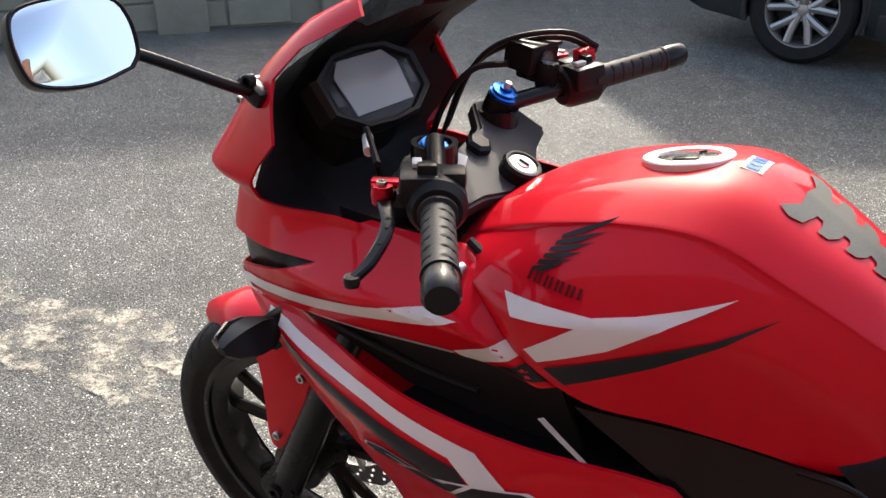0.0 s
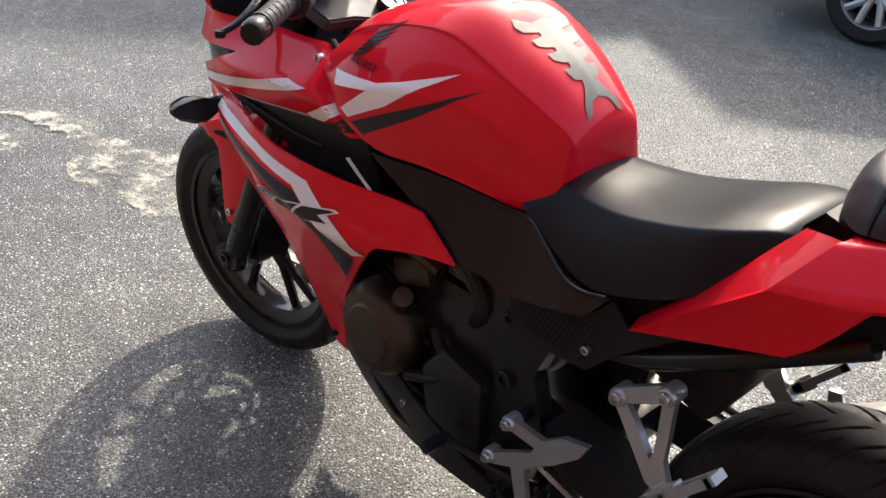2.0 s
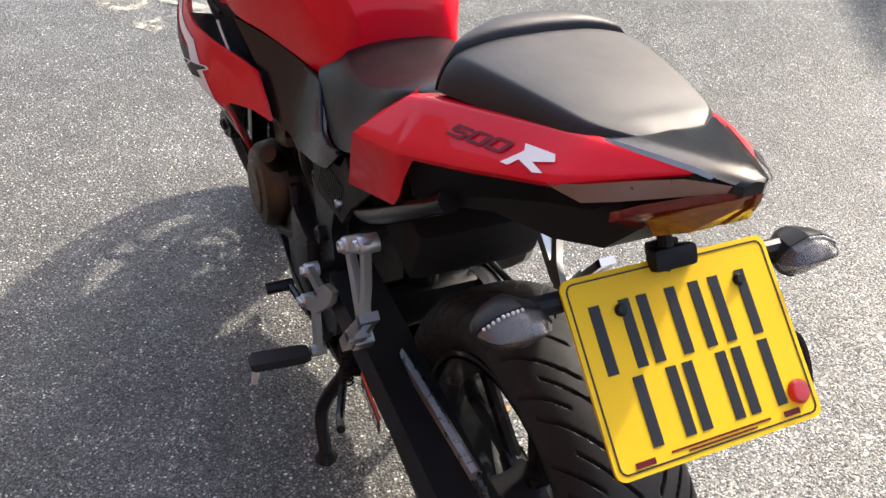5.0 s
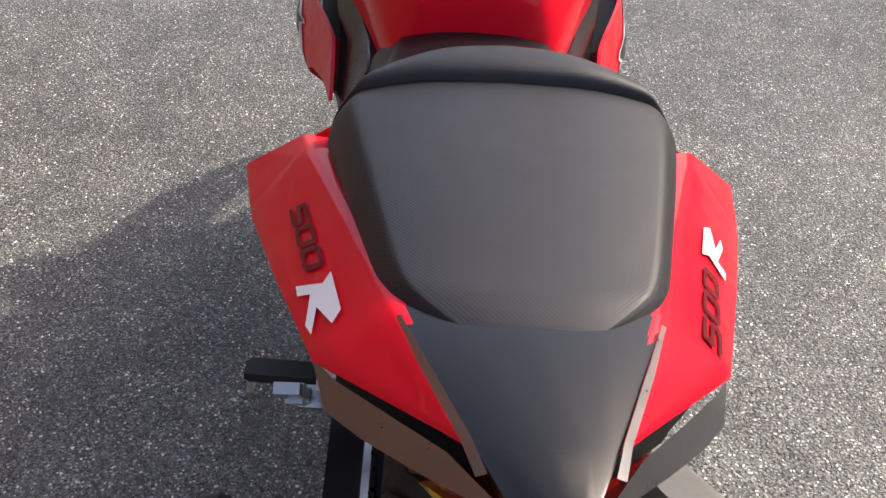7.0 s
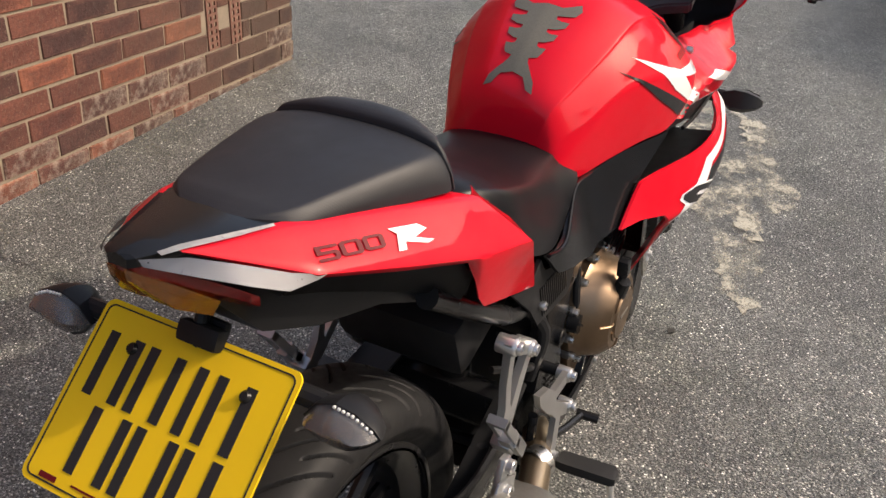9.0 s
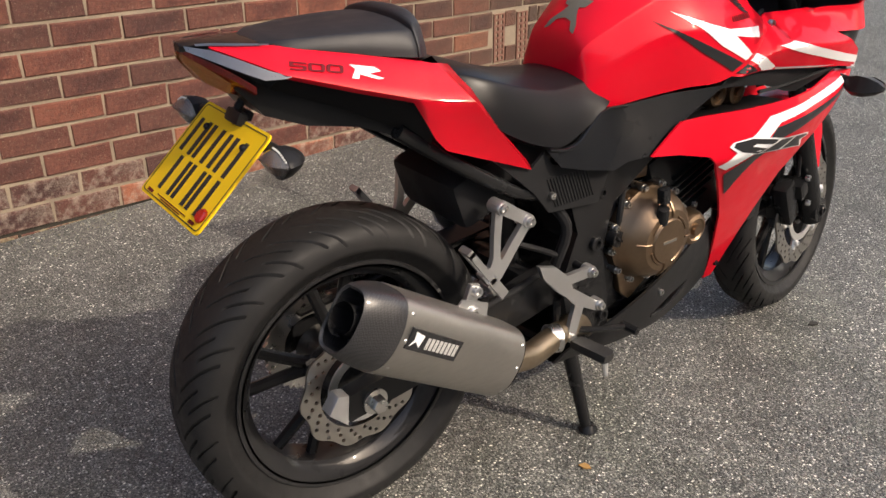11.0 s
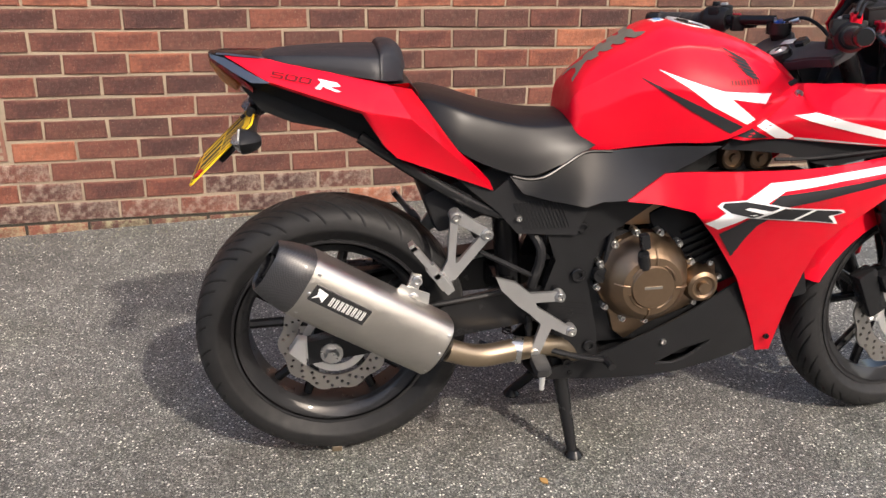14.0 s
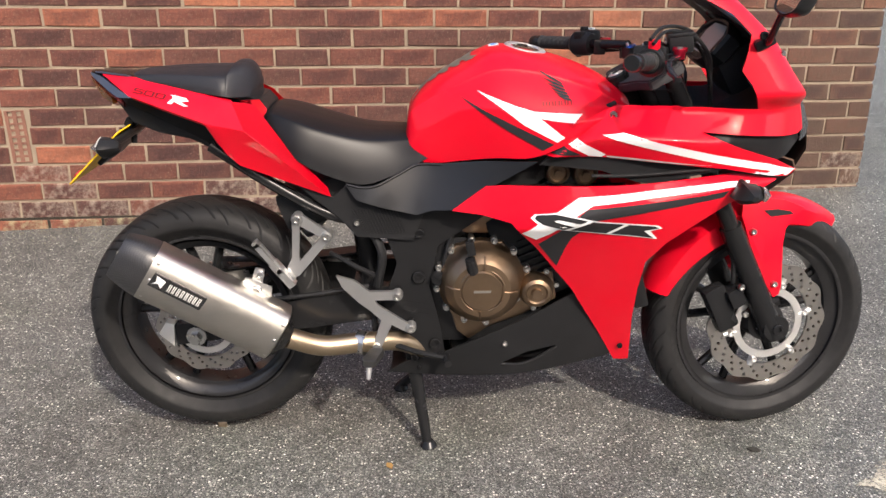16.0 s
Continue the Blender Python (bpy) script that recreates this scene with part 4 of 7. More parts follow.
for k in range(5):
    a = 2 * math.pi * k / 5 + 0.3
    part("screw", lathe([(0, 0.0075), (0.0035, 0.0075), (0.0035, 0.004)], (0.0405 * math.cos(a), 0.0405 * math.sin(a), -0.0018), 10, "z"), STEEL, cap, "", AT_CAP)


def top_film(points, tree, step=0.012, lift=0.0012):
    """A film pressed on from above: an (x, y) outline."""
    pts, tris = fill2d([list(points)], step)
    bm = bmesh.new()
    vs = []
    for x, y in pts:
        hit, nor = on_top(tree, x, y)
        if hit is None:
            hit, nor, _, _ = tree.find_nearest(Vector((x, y, 0.9)))
        nor = nor if nor.z > 0 else -nor
        vs.append(bm.verts.new(hit + nor * lift))
    for t in tris:
        bm.faces.new([vs[i] for i in t])
    return bm


sticker = part("sticker", top_film([(0.735, -0.018), (0.735, 0.022), (0.712, 0.022), (0.712, -0.018)], TANK), WHITE_DECAL, tank, "small white and blue sticker")
for k in range(4):
    part("print_bar", top_film([(0.731, -0.014 + k * 0.009), (0.731, -0.008 + k * 0.009), (0.717, -0.008 + k * 0.009), (0.717, -0.014 + k * 0.009)], TANK, 0.02, 0.002), paint("sticker_blue", (0.10, 0.25, 0.55), 0.4, 0.1) if k == 0 else bpy.data.materials["sticker_blue"], tank)
# a spine of five ribs that end in points, and a forked foot
PAD_HALF = [(0.672, 0.0), (0.670, 0.020), (0.676, 0.040), (0.684, 0.054), (0.672, 0.060), (0.660, 0.054), (0.655, 0.036), (0.653, 0.019), (0.647, 0.020), (0.645, 0.036), (0.646, 0.050), (0.635, 0.048), (0.628, 0.034), (0.626, 0.015), (0.620, 0.016), (0.618, 0.030), (0.620, 0.043), (0.609, 0.040), (0.602, 0.028), (0.600, 0.012), (0.594, 0.013), (0.592, 0.024), (0.593, 0.035), (0.584, 0.032), (0.577, 0.021), (0.574, 0.009), (0.568, 0.011), (0.560, 0.024), (0.546, 0.038), (0.535, 0.042), (0.537, 0.030), (0.549, 0.013), (0.552, 0.0)]
PAD_HALF = [(x, y * 0.94 if y > 0.021 or y == 0 else y + 0.005) for x, y in PAD_HALF]
part("tank_pad", top_film(PAD_HALF + [(x, -y) for x, y in reversed(PAD_HALF[1:-1])], TANK, 0.006, 0.0016), PAD, tank, "grey-olive carbon-look tank pad shaped like a spine")

W_UP = [(0.680, 0.906), (0.760, 0.878), (0.800, 0.866), (0.905, 0.858), (0.886, 0.842), (0.814, 0.853), (0.866, 0.812), (0.850, 0.802), (0.780, 0.838), (0.740, 0.868)]
B_LOW = [(0.642, 0.893), (0.700, 0.865), (0.844, 0.797), (0.820, 0.783), (0.735, 0.831)]
for s in (-1, 1):
    part("white_stripe", film(W_UP, TANK, s), WHITE_DECAL, tank, "white flash on the tank side")
    part("black_stripe", film(B_LOW, TANK, s), BLACK_DECAL, tank, "black flash on the tank side")
    # a wing of six feathers above a row of small plain bars
    tips = [(0.812, 0.946), (0.818, 0.933), (0.826, 0.922), (0.834, 0.912), (0.842, 0.904), (0.850, 0.897)]
    for k, (tx, tz) in enumerate(tips):
        rx, rz = 0.864 + 0.0035 * k, 0.918 - 0.0062 * k
        mx, mz = (tx + rx) / 2, (tz + rz) / 2 - 0.004
        part("wing_bar", film([(tx, tz), (mx + 0.004, mz + 0.0032), (rx, rz + 0.0002), (rx + 0.001, rz - 0.0036), (mx + 0.001, mz - 0.0010)], TANK, s, 0.01), BLACK_DECAL, tank)
    for k in range(5):
        x0, z0 = 0.818 + 0.0135 * k, 0.876
        for q in (0.0, 0.0075):
            part("lettering_bar", film([(x0 + q, z0), (x0 + q + 0.0035, z0), (x0 + q + 0.0035, z0 + 0.010), (x0 + q, z0 + 0.010)], TANK, s, 0.01), DARK_RED_DECAL, tank)

# -- fairing --
def curve(points):
    """A smooth line through points of (x, value)."""
    xs, vs = np.array([p[0] for p in points]), np.array([p[1] for p in points])
    slope = np.gradient(vs, xs)

    def at(x):
        if x <= xs[0]:
            return float(vs[0] + slope[0] * (x - xs[0]))
        if x >= xs[-1]:
            return float(vs[-1] + slope[-1] * (x - xs[-1]))
        k = int(np.searchsorted(xs, x)) - 1
        d = xs[k + 1] - xs[k]
        t = (x - xs[k]) / d
        return float((2 * t**3 - 3 * t**2 + 1) * vs[k] + (t**3 - 2 * t**2 + t) * d * slope[k] + (3 * t**2 - 2 * t**3) * vs[k + 1] + (t**3 - t**2) * d * slope[k + 1])

    return at


def ramp(h, w=0.002):
    """Zero below, h above, with a small round between."""
    return h if h > 12 * w else w * math.log1p(math.exp(h / w))


# the upper panel folds along one long crease, the lower one along another
UP_Z = curve([(0.82, 0.750), (0.87, 0.784), (0.915, 0.806), (0.945, 0.813), (1.02, 0.812), (1.10, 0.806), (1.20, 0.796), (1.313, 0.796), (1.40, 0.790), (1.45, 0.785)])
UP_Y = curve([(0.82, 0.202), (0.87, 0.208), (0.915, 0.216), (0.945, 0.223), (1.02, 0.231), (1.10, 0.234), (1.20, 0.221), (1.313, 0.188), (1.36, 0.164), (1.41, 0.114), (1.45, 0.066)])
UP_OVER = curve([(0.82, 1.2), (0.915, 1.5), (0.985, 1.62), (1.05, 1.5), (1.16, 1.05), (1.25, 0.42), (1.32, 0.30), (1.45, 0.30)])
UP_UNDER = curve([(0.82, 0.5), (0.95, 0.55), (1.10, 0.46), (1.20, 0.32), (1.35, 0.12), (1.45, 0.1)])
LOW_Z = curve([(0.60, 0.630), (0.70, 0.616), (0.79, 0.616), (0.85, 0.626), (0.92, 0.642), (1.00, 0.658), (1.06, 0.669), (1.13, 0.681), (1.20, 0.690), (1.285, 0.694), (1.37, 0.698)])
LOW_Y = curve([(0.60, 0.184), (0.70, 0.210), (0.79, 0.240), (0.85, 0.257), (0.92, 0.265), (1.00, 0.263), (1.06, 0.254), (1.13, 0.239), (1.20, 0.219), (1.285, 0.185), (1.37, 0.148)])
DISH = curve([(0.60, 0.014), (0.92, 0.014), (1.00, 0.006), (1.10, -0.008), (1.20, -0.015), (1.40, -0.015)])
LOW_OVER = curve([(0.60, 0.28), (0.92, 0.30), (1.06, 0.5), (1.20, 1.2), (1.37, 1.5)])
COWL_FRONT = curve([(0.80, 1.435), (0.84, 1.42), (0.93, 1.368), (1.005, 1.322), (1.09, 1.238), (1.14, 1.16)])


def upper_y(x, z):
    h = z - UP_Z(x)
    y = UP_Y(x) - UP_OVER(x) * ramp(h) - UP_UNDER(x) * ramp(-h)
    k = min(1.0, max(0.0, (z - 0.850) / 0.05))
    k = k * k * (3 - 2 * k) if x > 1.12 else 0.0
    cowl = 0.213 - 0.29 * (z - 0.880) - 0.045 * math.exp(min(0.5, (x - COWL_FRONT(z)) / 0.035))
    return y + (cowl - y) * k


def lower_y(x, z):
    h = z - LOW_Z(x)
    d = ramp(-h)
    return LOW_Y(x) - LOW_OVER(x) * ramp(h) - (0.44 * d + DISH(x) * (1 - math.exp(-d / 0.04)))


def fairing_y(x, z):
    return upper_y(x, z) if z > 0.715 else lower_y(x, z)


NOSE = upper_y
DUCT_Y = curve([(0.70, 0.150), (0.82, 0.178), (0.95, 0.190), (1.10, 0.190), (1.20, 0.192), (1.24, 0.196)])


def duct_y(x, z):
    return DUCT_Y(x)


UPPER = [(0.816, 0.770), (0.856, 0.804), (0.905, 0.838), (0.985, 0.868), (1.05, 0.866), (1.16, 0.866), (1.284, 0.861), (1.260, 0.915), (1.238, 0.945), (1.252, 0.985), (1.260, 1.017), (1.22, 1.058), (1.13, 1.105), (1.15, 1.125), (1.235, 1.085), (1.318, 1.005), (1.364, 0.93), (1.398, 0.882), (1.414, 0.84), (1.42, 0.8), (1.4, 0.794), (1.313, 0.803), (1.16, 0.819), (1.25, 0.78), (1.345, 0.744), (1.420, 0.703), (1.388, 0.697), (1.215, 0.735), (1.1, 0.750), (0.948, 0.766)]
LOWER = [(1.25, 0.716), (1.354, 0.697), (1.292, 0.668), (1.236, 0.656), (1.168, 0.614), (1.103, 0.567), (1.062, 0.515), (1.056, 0.436), (1.057, 0.344), (1.070, 0.192), (1.031, 0.195), (0.982, 0.291), (0.897, 0.443), (0.81, 0.56), (0.751, 0.627), (0.684, 0.640), (0.621, 0.645), (0.697, 0.701), (0.746, 0.706), (0.865, 0.712), (0.985, 0.713), (1.113, 0.714)]
DUCT_WHOLE = [(0.835, 0.766), (0.95, 0.762), (1.02, 0.755), (1.215, 0.738), (1.215, 0.730), (1.03, 0.690), (0.87, 0.684), (0.80, 0.686)]
DUCT = [(0.835, 0.766), (0.95, 0.762), (1.02, 0.755), (1.215, 0.738), (1.215, 0.730), (1.07, 0.700), (1.03, 0.706), (0.95, 0.733), (0.87, 0.742), (0.815, 0.745)]
VENT = [(1.155, 0.819), (1.313, 0.806), (1.405, 0.797), (1.42, 0.775), (1.375, 0.745), (1.345, 0.740), (1.245, 0.776)]
LAMP = [(1.398, 0.884), (1.430, 0.845), (1.450, 0.800), (1.440, 0.775), (1.415, 0.770), (1.416, 0.800), (1.410, 0.840)]
STRIPE_UP = [(0.945, 0.818), (0.990, 0.822), (1.20, 0.768), (1.325, 0.738), (1.412, 0.707), (1.375, 0.699), (1.302, 0.704), (1.33, 0.721), (1.19, 0.752), (1.02, 0.796)]
STRIPE_TANK = [(0.884, 0.813), (0.956, 0.774), (0.948, 0.768), (0.920, 0.770), (0.862, 0.803)]
STRIPE_GREY = [(0.956, 0.772), (1.03, 0.764), (1.19, 0.744), (1.10, 0.752), (0.960, 0.767)]
STRIPE_DARK = [(0.852, 0.798), (0.906, 0.771), (0.826, 0.775)]
STRIPE_LOW = [(1.285, 0.700), (1.233, 0.703), (1.047, 0.700), (0.894, 0.690), (0.838, 0.650), (0.774, 0.604), (0.806, 0.588), (0.834, 0.606), (0.876, 0.642), (0.924, 0.673), (1.047, 0.685), (1.23, 0.693), (1.275, 0.690)]
STRIPE_BLACK = [(1.23, 0.687), (0.98, 0.671), (0.912, 0.665), (0.862, 0.622), (0.812, 0.575), (0.858, 0.512), (0.872, 0.565), (0.884, 0.596), (0.936, 0.643), (1.08, 0.660), (1.218, 0.674)]


def strip(rows, s, thick=0.003):
    """A narrow trim between two lines of points."""
    bm = loft([[Vector((p[0], s * p[1], p[2])) for p in row] for row in rows], False, False)
    bmesh.ops.solidify(bm, geom=bm.faces, thickness=thick)
    return bm


def mark_point(u, v, s):
    """A slanted mark 0.285 m long on the lower panel; it reads from rear to front on one side and the other way on the other."""
    if s < 0:
        x, z = 0.790 + 0.272 * u + 0.026 * v, 0.633 - 0.044 * u + 0.026 * v
    else:
        x, z = 1.078 - 0.238 * u - 0.024 * v, 0.596 + 0.044 * u + 0.026 * v
    return x, z


MARK_PLATE = [(-0.02, 0.62), (0.10, 1.06), (0.94, 1.06), (1.0, 0.84), (0.93, 0.52), (1.07, -0.14), (0.84, -0.06), (0.08, -0.06), (-0.02, 0.30)]
MARK_BLOCKS = [[[(0.0, 0.60), (0.11, 0.97), (0.36, 0.97), (0.33, 0.64), (0.17, 0.62), (0.15, 0.44), (0.31, 0.38), (0.27, 0.03), (0.10, 0.03), (0.01, 0.32)]],
               [[(0.40, 0.97), (0.66, 0.97), (0.61, 0.03), (0.31, 0.03), (0.36, 0.50)]],
               [[(0.70, 0.97), (0.92, 0.97), (0.97, 0.84), (0.88, 0.50), (1.02, -0.06), (0.84, 0.03), (0.65, 0.03)]]]

for s in (-1, 1):
    up = part("upper_fairing", shell(UPPER, upper_y, s, 0.005, 0.0055), RED, bike, "red upper side fairing with a white flash", None, 50)
    UP = skin(up)
    part("white_stripe", film(STRIPE_UP, UP, s), WHITE_DECAL, up)
    part("white_stripe", film(STRIPE_TANK, UP, s), WHITE_DECAL, up)
    part("grey_stripe", film(STRIPE_GREY, UP, s), GREY_DECAL, up)
    part("black_stripe", film(STRIPE_DARK, UP, s), BLACK_DECAL, up)
    part("screw", bolt((0.975, s * (upper_y(0.975, 0.852) + 0.001), 0.852), 0.008, s), STEEL, up)
    for x, z in ((1.335, 0.975), (1.305, 1.005)):
        part("screw", bolt((x, s * (fairing_y(x, z) + 0.002), z), 0.006, s), STEEL, up)
    seam = [(0.806, 0.764), (0.816, 0.772), (0.856, 0.806), (0.905, 0.840), (0.985, 0.870)]
    # A black tube along the seam draws the dark of the open gap.
    part("tank_seal", tube([(x, s * (upper_y(x, z) - 0.004), z + 0.002) for x, z in seam], 0.0055, 8), BLACK_MATT, bike, "black strip drawing the shaded gap between tank and fairing")
    low = part("lower_fairing", shell(LOWER, lower_y, s, 0.005, 0.0055), RED, bike, "red lower side fairing with white and black stripes", None, 50)
    LOW = skin(low)
    part("white_stripe", film(STRIPE_LOW, LOW, s), WHITE_DECAL, low)
    part("black_stripe", film(STRIPE_BLACK, LOW, s), BLACK_DECAL, low)
    part("mark_plate", film([mark_point(u, v, s) for u, v in MARK_PLATE], LOW, s, 0.006, 0.0024), WHITE_DECAL, low, "white-edged slanted mark")
    for b in MARK_BLOCKS:
        part("mark_block", film([[mark_point(u, v, s) for u, v in loop] for loop in b], LOW, s, 0.006, 0.0032), BLACK_DECAL, low)
    part("screw", bolt((1.040, s * (fairing_y(1.04, 0.245) + 0.002), 0.245), 0.007, s), BLACK_METAL, low)
    part("fairing_duct", shell(DUCT_WHOLE if s > 0 else DUCT, duct_y, s, 0.006, 0.015), BLACK_PLASTIC, bike, "black plastic duct between the fairing panels")
    part("duct_rib", tube([(0.93, s * (duct_y(0.93, 0.72) + 0.002), 0.722), (1.02, s * (duct_y(1.02, 0.725) + 0.004), 0.722), (1.19, s * (duct_y(1.19, 0.735) + 0.003), 0.733)], 0.004, 8), BLACK_MATT, bike)
    ledge = [((x, lower_y(x, 0.700) - 0.008, 0.698), (x, (LOW_Y(x) + 0.110) / 2, 0.690), (x, 0.116, 0.684)) for x in (0.70, 0.76, 0.82, 0.88, 0.95, 1.02)]
    part("fairing_ledge", strip(ledge, s), BLACK_PLASTIC, bike, "black ledge between fairing and frame")
    part("air_intake", shell(VENT, lambda x, z: upper_y(x, z) - 0.014, s, 0.006, 0.012), BLACK_PLASTIC, bike, "black slanted side intake")
    part("headlight", shell(LAMP, lambda x, z: NOSE(x, z) - 0.004, s, 0.006, 0.012), HEAD_LENS, bike, "dark clear headlight lens")
    # cockpit liner from the cowl's edge to the dash
    edge = [(0.985, 0.130, 0.860), (1.12, 0.160, 0.860), (1.288, 0.178, 0.858), (1.242, 0.182, 0.943), (1.260, 0.156, 1.012), (1.14, 0.138, 1.100)]
    inner = [(1.03, 0.105, 0.760), (1.15, 0.105, 0.770), (1.31, 0.085, 0.840), (1.325, 0.080, 0.930), (1.32, 0.070, 0.995), (1.22, 0.055, 1.075)]
    edge = edge[:2] + [(x, upper_y(x, z) - 0.004, z) for x, y, z in edge[2:]]
    rows = [[Vector((x, s * y, z)) for x, y, z in spline(line, 5)] for line in (edge, [tuple((np.array(a) + np.array(b)) / 2 + np.array((0.012, 0, -0.008))) for a, b in zip(edge, inner)], inner)]
    liner = loft(rows, False, False)
    bmesh.ops.solidify(liner, geom=liner.faces, thickness=0.003)
    part("cockpit_panel", liner, COCKPIT, bike, "matt black inner cowl panel", None, 50)
    part("inner_shield", slab([(1.02, 0.855), (1.20, 0.852), (1.17, 0.700), (1.03, 0.700)], s * 0.118, s * 0.122, 0.001), BLACK_MATT, bike, "black inner fairing shield")
    # indicators
    ind = part("front_indicator", tube([(1.265, s * 0.165, 0.690), (1.262, s * 0.205, 0.690)], (0.016, 0.014), 12, smooth=False), BLACK_PLASTIC, bike, "black front indicator")
    part("indicator_body", loft([[Vector((1.262 + dx * w, s * y, 0.690 + dz * w)) for dx, dz in ((-0.036, -0.010), (-0.020, -0.022), (0.016, -0.020), (0.034, -0.004), (0.020, 0.016), (-0.014, 0.022))] for y, w in ((0.200, 0.55), (0.225, 1.0), (0.250, 0.98), (0.275, 0.62), (0.285, 0.25))]), BLACK_PLASTIC, ind)
    part("lens", loft([[Vector((1.270 + dx * w, s * y, 0.690 + dz * w)) for dx, dz in ((0.022, -0.017), (0.030, -0.014), (0.038, -0.003), (0.026, 0.013), (0.020, 0.015))] for y, w in ((0.224, 0.9), (0.248, 1.02), (0.274, 0.65))]), SMOKE_LENS, ind)

floor_line = [(1.03, 0.106, 0.760), (1.15, 0.106, 0.770), (1.31, 0.086, 0.840), (1.325, 0.081, 0.930), (1.32, 0.071, 0.995), (1.22, 0.056, 1.075)]
well = loft([[Vector((x + 0.03 * (1 - abs(k)), y * k, z - 0.02 * (1 - abs(k)))) for x, y, z in spline(floor_line, 4)] for k in (-1, -0.5, 0, 0.5, 1)], False, False)
bmesh.ops.solidify(well, geom=well.faces, thickness=0.003)
part("cockpit_well", well, COCKPIT, bike, "matt black well behind the dash", None, 50)

centre = loft([[Vector((x, y, z + 0.0)) for y in (-w, -w * 0.5, 0, w * 0.5, w)] for x, z, w in ((1.452, 0.700, 0.060), (1.474, 0.740, 0.055), (1.470, 0.785, 0.045), (1.440, 0.845, 0.050), (1.402, 0.897, 0.070))], False, False)
for v in centre.verts:
    v.co.x -= 0.35 * abs(v.co.y)
bmesh.ops.solidify(centre, geom=centre.faces, thickness=0.004)
part("nose_panel", centre, BLACK_PLASTIC, bike, "black nose between the headlights", None, 50)
chin = loft([[Vector((x, -w, z)), Vector((x + 0.04, 0, z - 0.005)), Vector((x, w, z))] for x, z, w in ((1.41, 0.70, 0.112), (1.34, 0.668, 0.150), (1.26, 0.652, 0.150))], False, False)
bmesh.ops.solidify(chin, geom=chin.faces, thickness=0.004)
part("chin_panel", chin, BLACK_PLASTIC, bike, "black panel under the nose")

screen = loft([[Vector((x - 0.55 * (y / 0.14) ** 2 * d, y * w, z)) for y in (-0.14, -0.11, -0.07, -0.03, 0, 0.03, 0.07, 0.11, 0.14)] for x, z, w, d in ((1.402, 0.893, 0.60, 0.05), (1.358, 0.965, 0.72, 0.08), (1.298, 1.040, 0.80, 0.11), (1.215, 1.120, 0.78, 0.13), (1.135, 1.180, 0.62, 0.12), (1.085, 1.205, 0.40, 0.09))], False, False)
bmesh.ops.solidify(screen, geom=screen.faces, thickness=0.003)
part("windscreen", screen, SCREEN_TINT, bike, "dark smoked windscreen", None, 60)

# dash: eight-sided clock pod leaning back towards the rider
M_DASH = Matrix.Translation((1.228, 0.018, 0.986)) @ Matrix.Rotation(radians(-52), 4, "Y")
def oct_ring(k, z):
    return [Vector((x * k, y * k, z)) for x, y in ((0.046, 0.050), (0.050, 0.0), (0.046, -0.050), (0.022, -0.092), (-0.026, -0.090), (-0.052, -0.048), (-0.056, 0.0), (-0.052, 0.048), (-0.026, 0.090), (0.022, 0.092))]


dash = part("instrument_panel", loft([oct_ring(0.8, -0.045), oct_ring(1.06, -0.030), oct_ring(1.10, 0.0), oct_ring(1.04, 0.008), oct_ring(0.95, 0.006), oct_ring(0.92, -0.001)]), BLACK_PLASTIC, bike, "black instrument pod", M_DASH)
part("glass_face", loft([oct_ring(0.915, 0.0030), oct_ring(0.90, 0.0045)]), CLEAR_COVER, dash, "clear instrument glass", M_DASH)
part("lcd_screen", slab([(-0.036, -0.056), (0.020, -0.062), (0.040, -0.044), (0.040, 0.044), (0.020, 0.062), (-0.036, 0.056)], 0, 0.0012), LCD, dash, "pale grey liquid crystal display", M_DASH @ Matrix.Translation((0, 0, 0.0012)) @ Matrix.Rotation(radians(90), 4, "X"))
for s in (-1, 1):
    part("warning_window", slab([(-0.018, s * 0.066), (0.012, s * 0.068), (0.006, s * 0.080), (-0.016, s * 0.079)], 0, 0.001), BLACK_GLOSS, dash, "", M_DASH @ Matrix.Translation((0, 0, 0.0012)) @ Matrix.Rotation(radians(90), 4, "X"))
part("dash_support", box((0.10, 0.13, 0.10), pose(1.285, 0, 0.93, 0, -30, 0), 0.02), BLACK_MATT, bike)


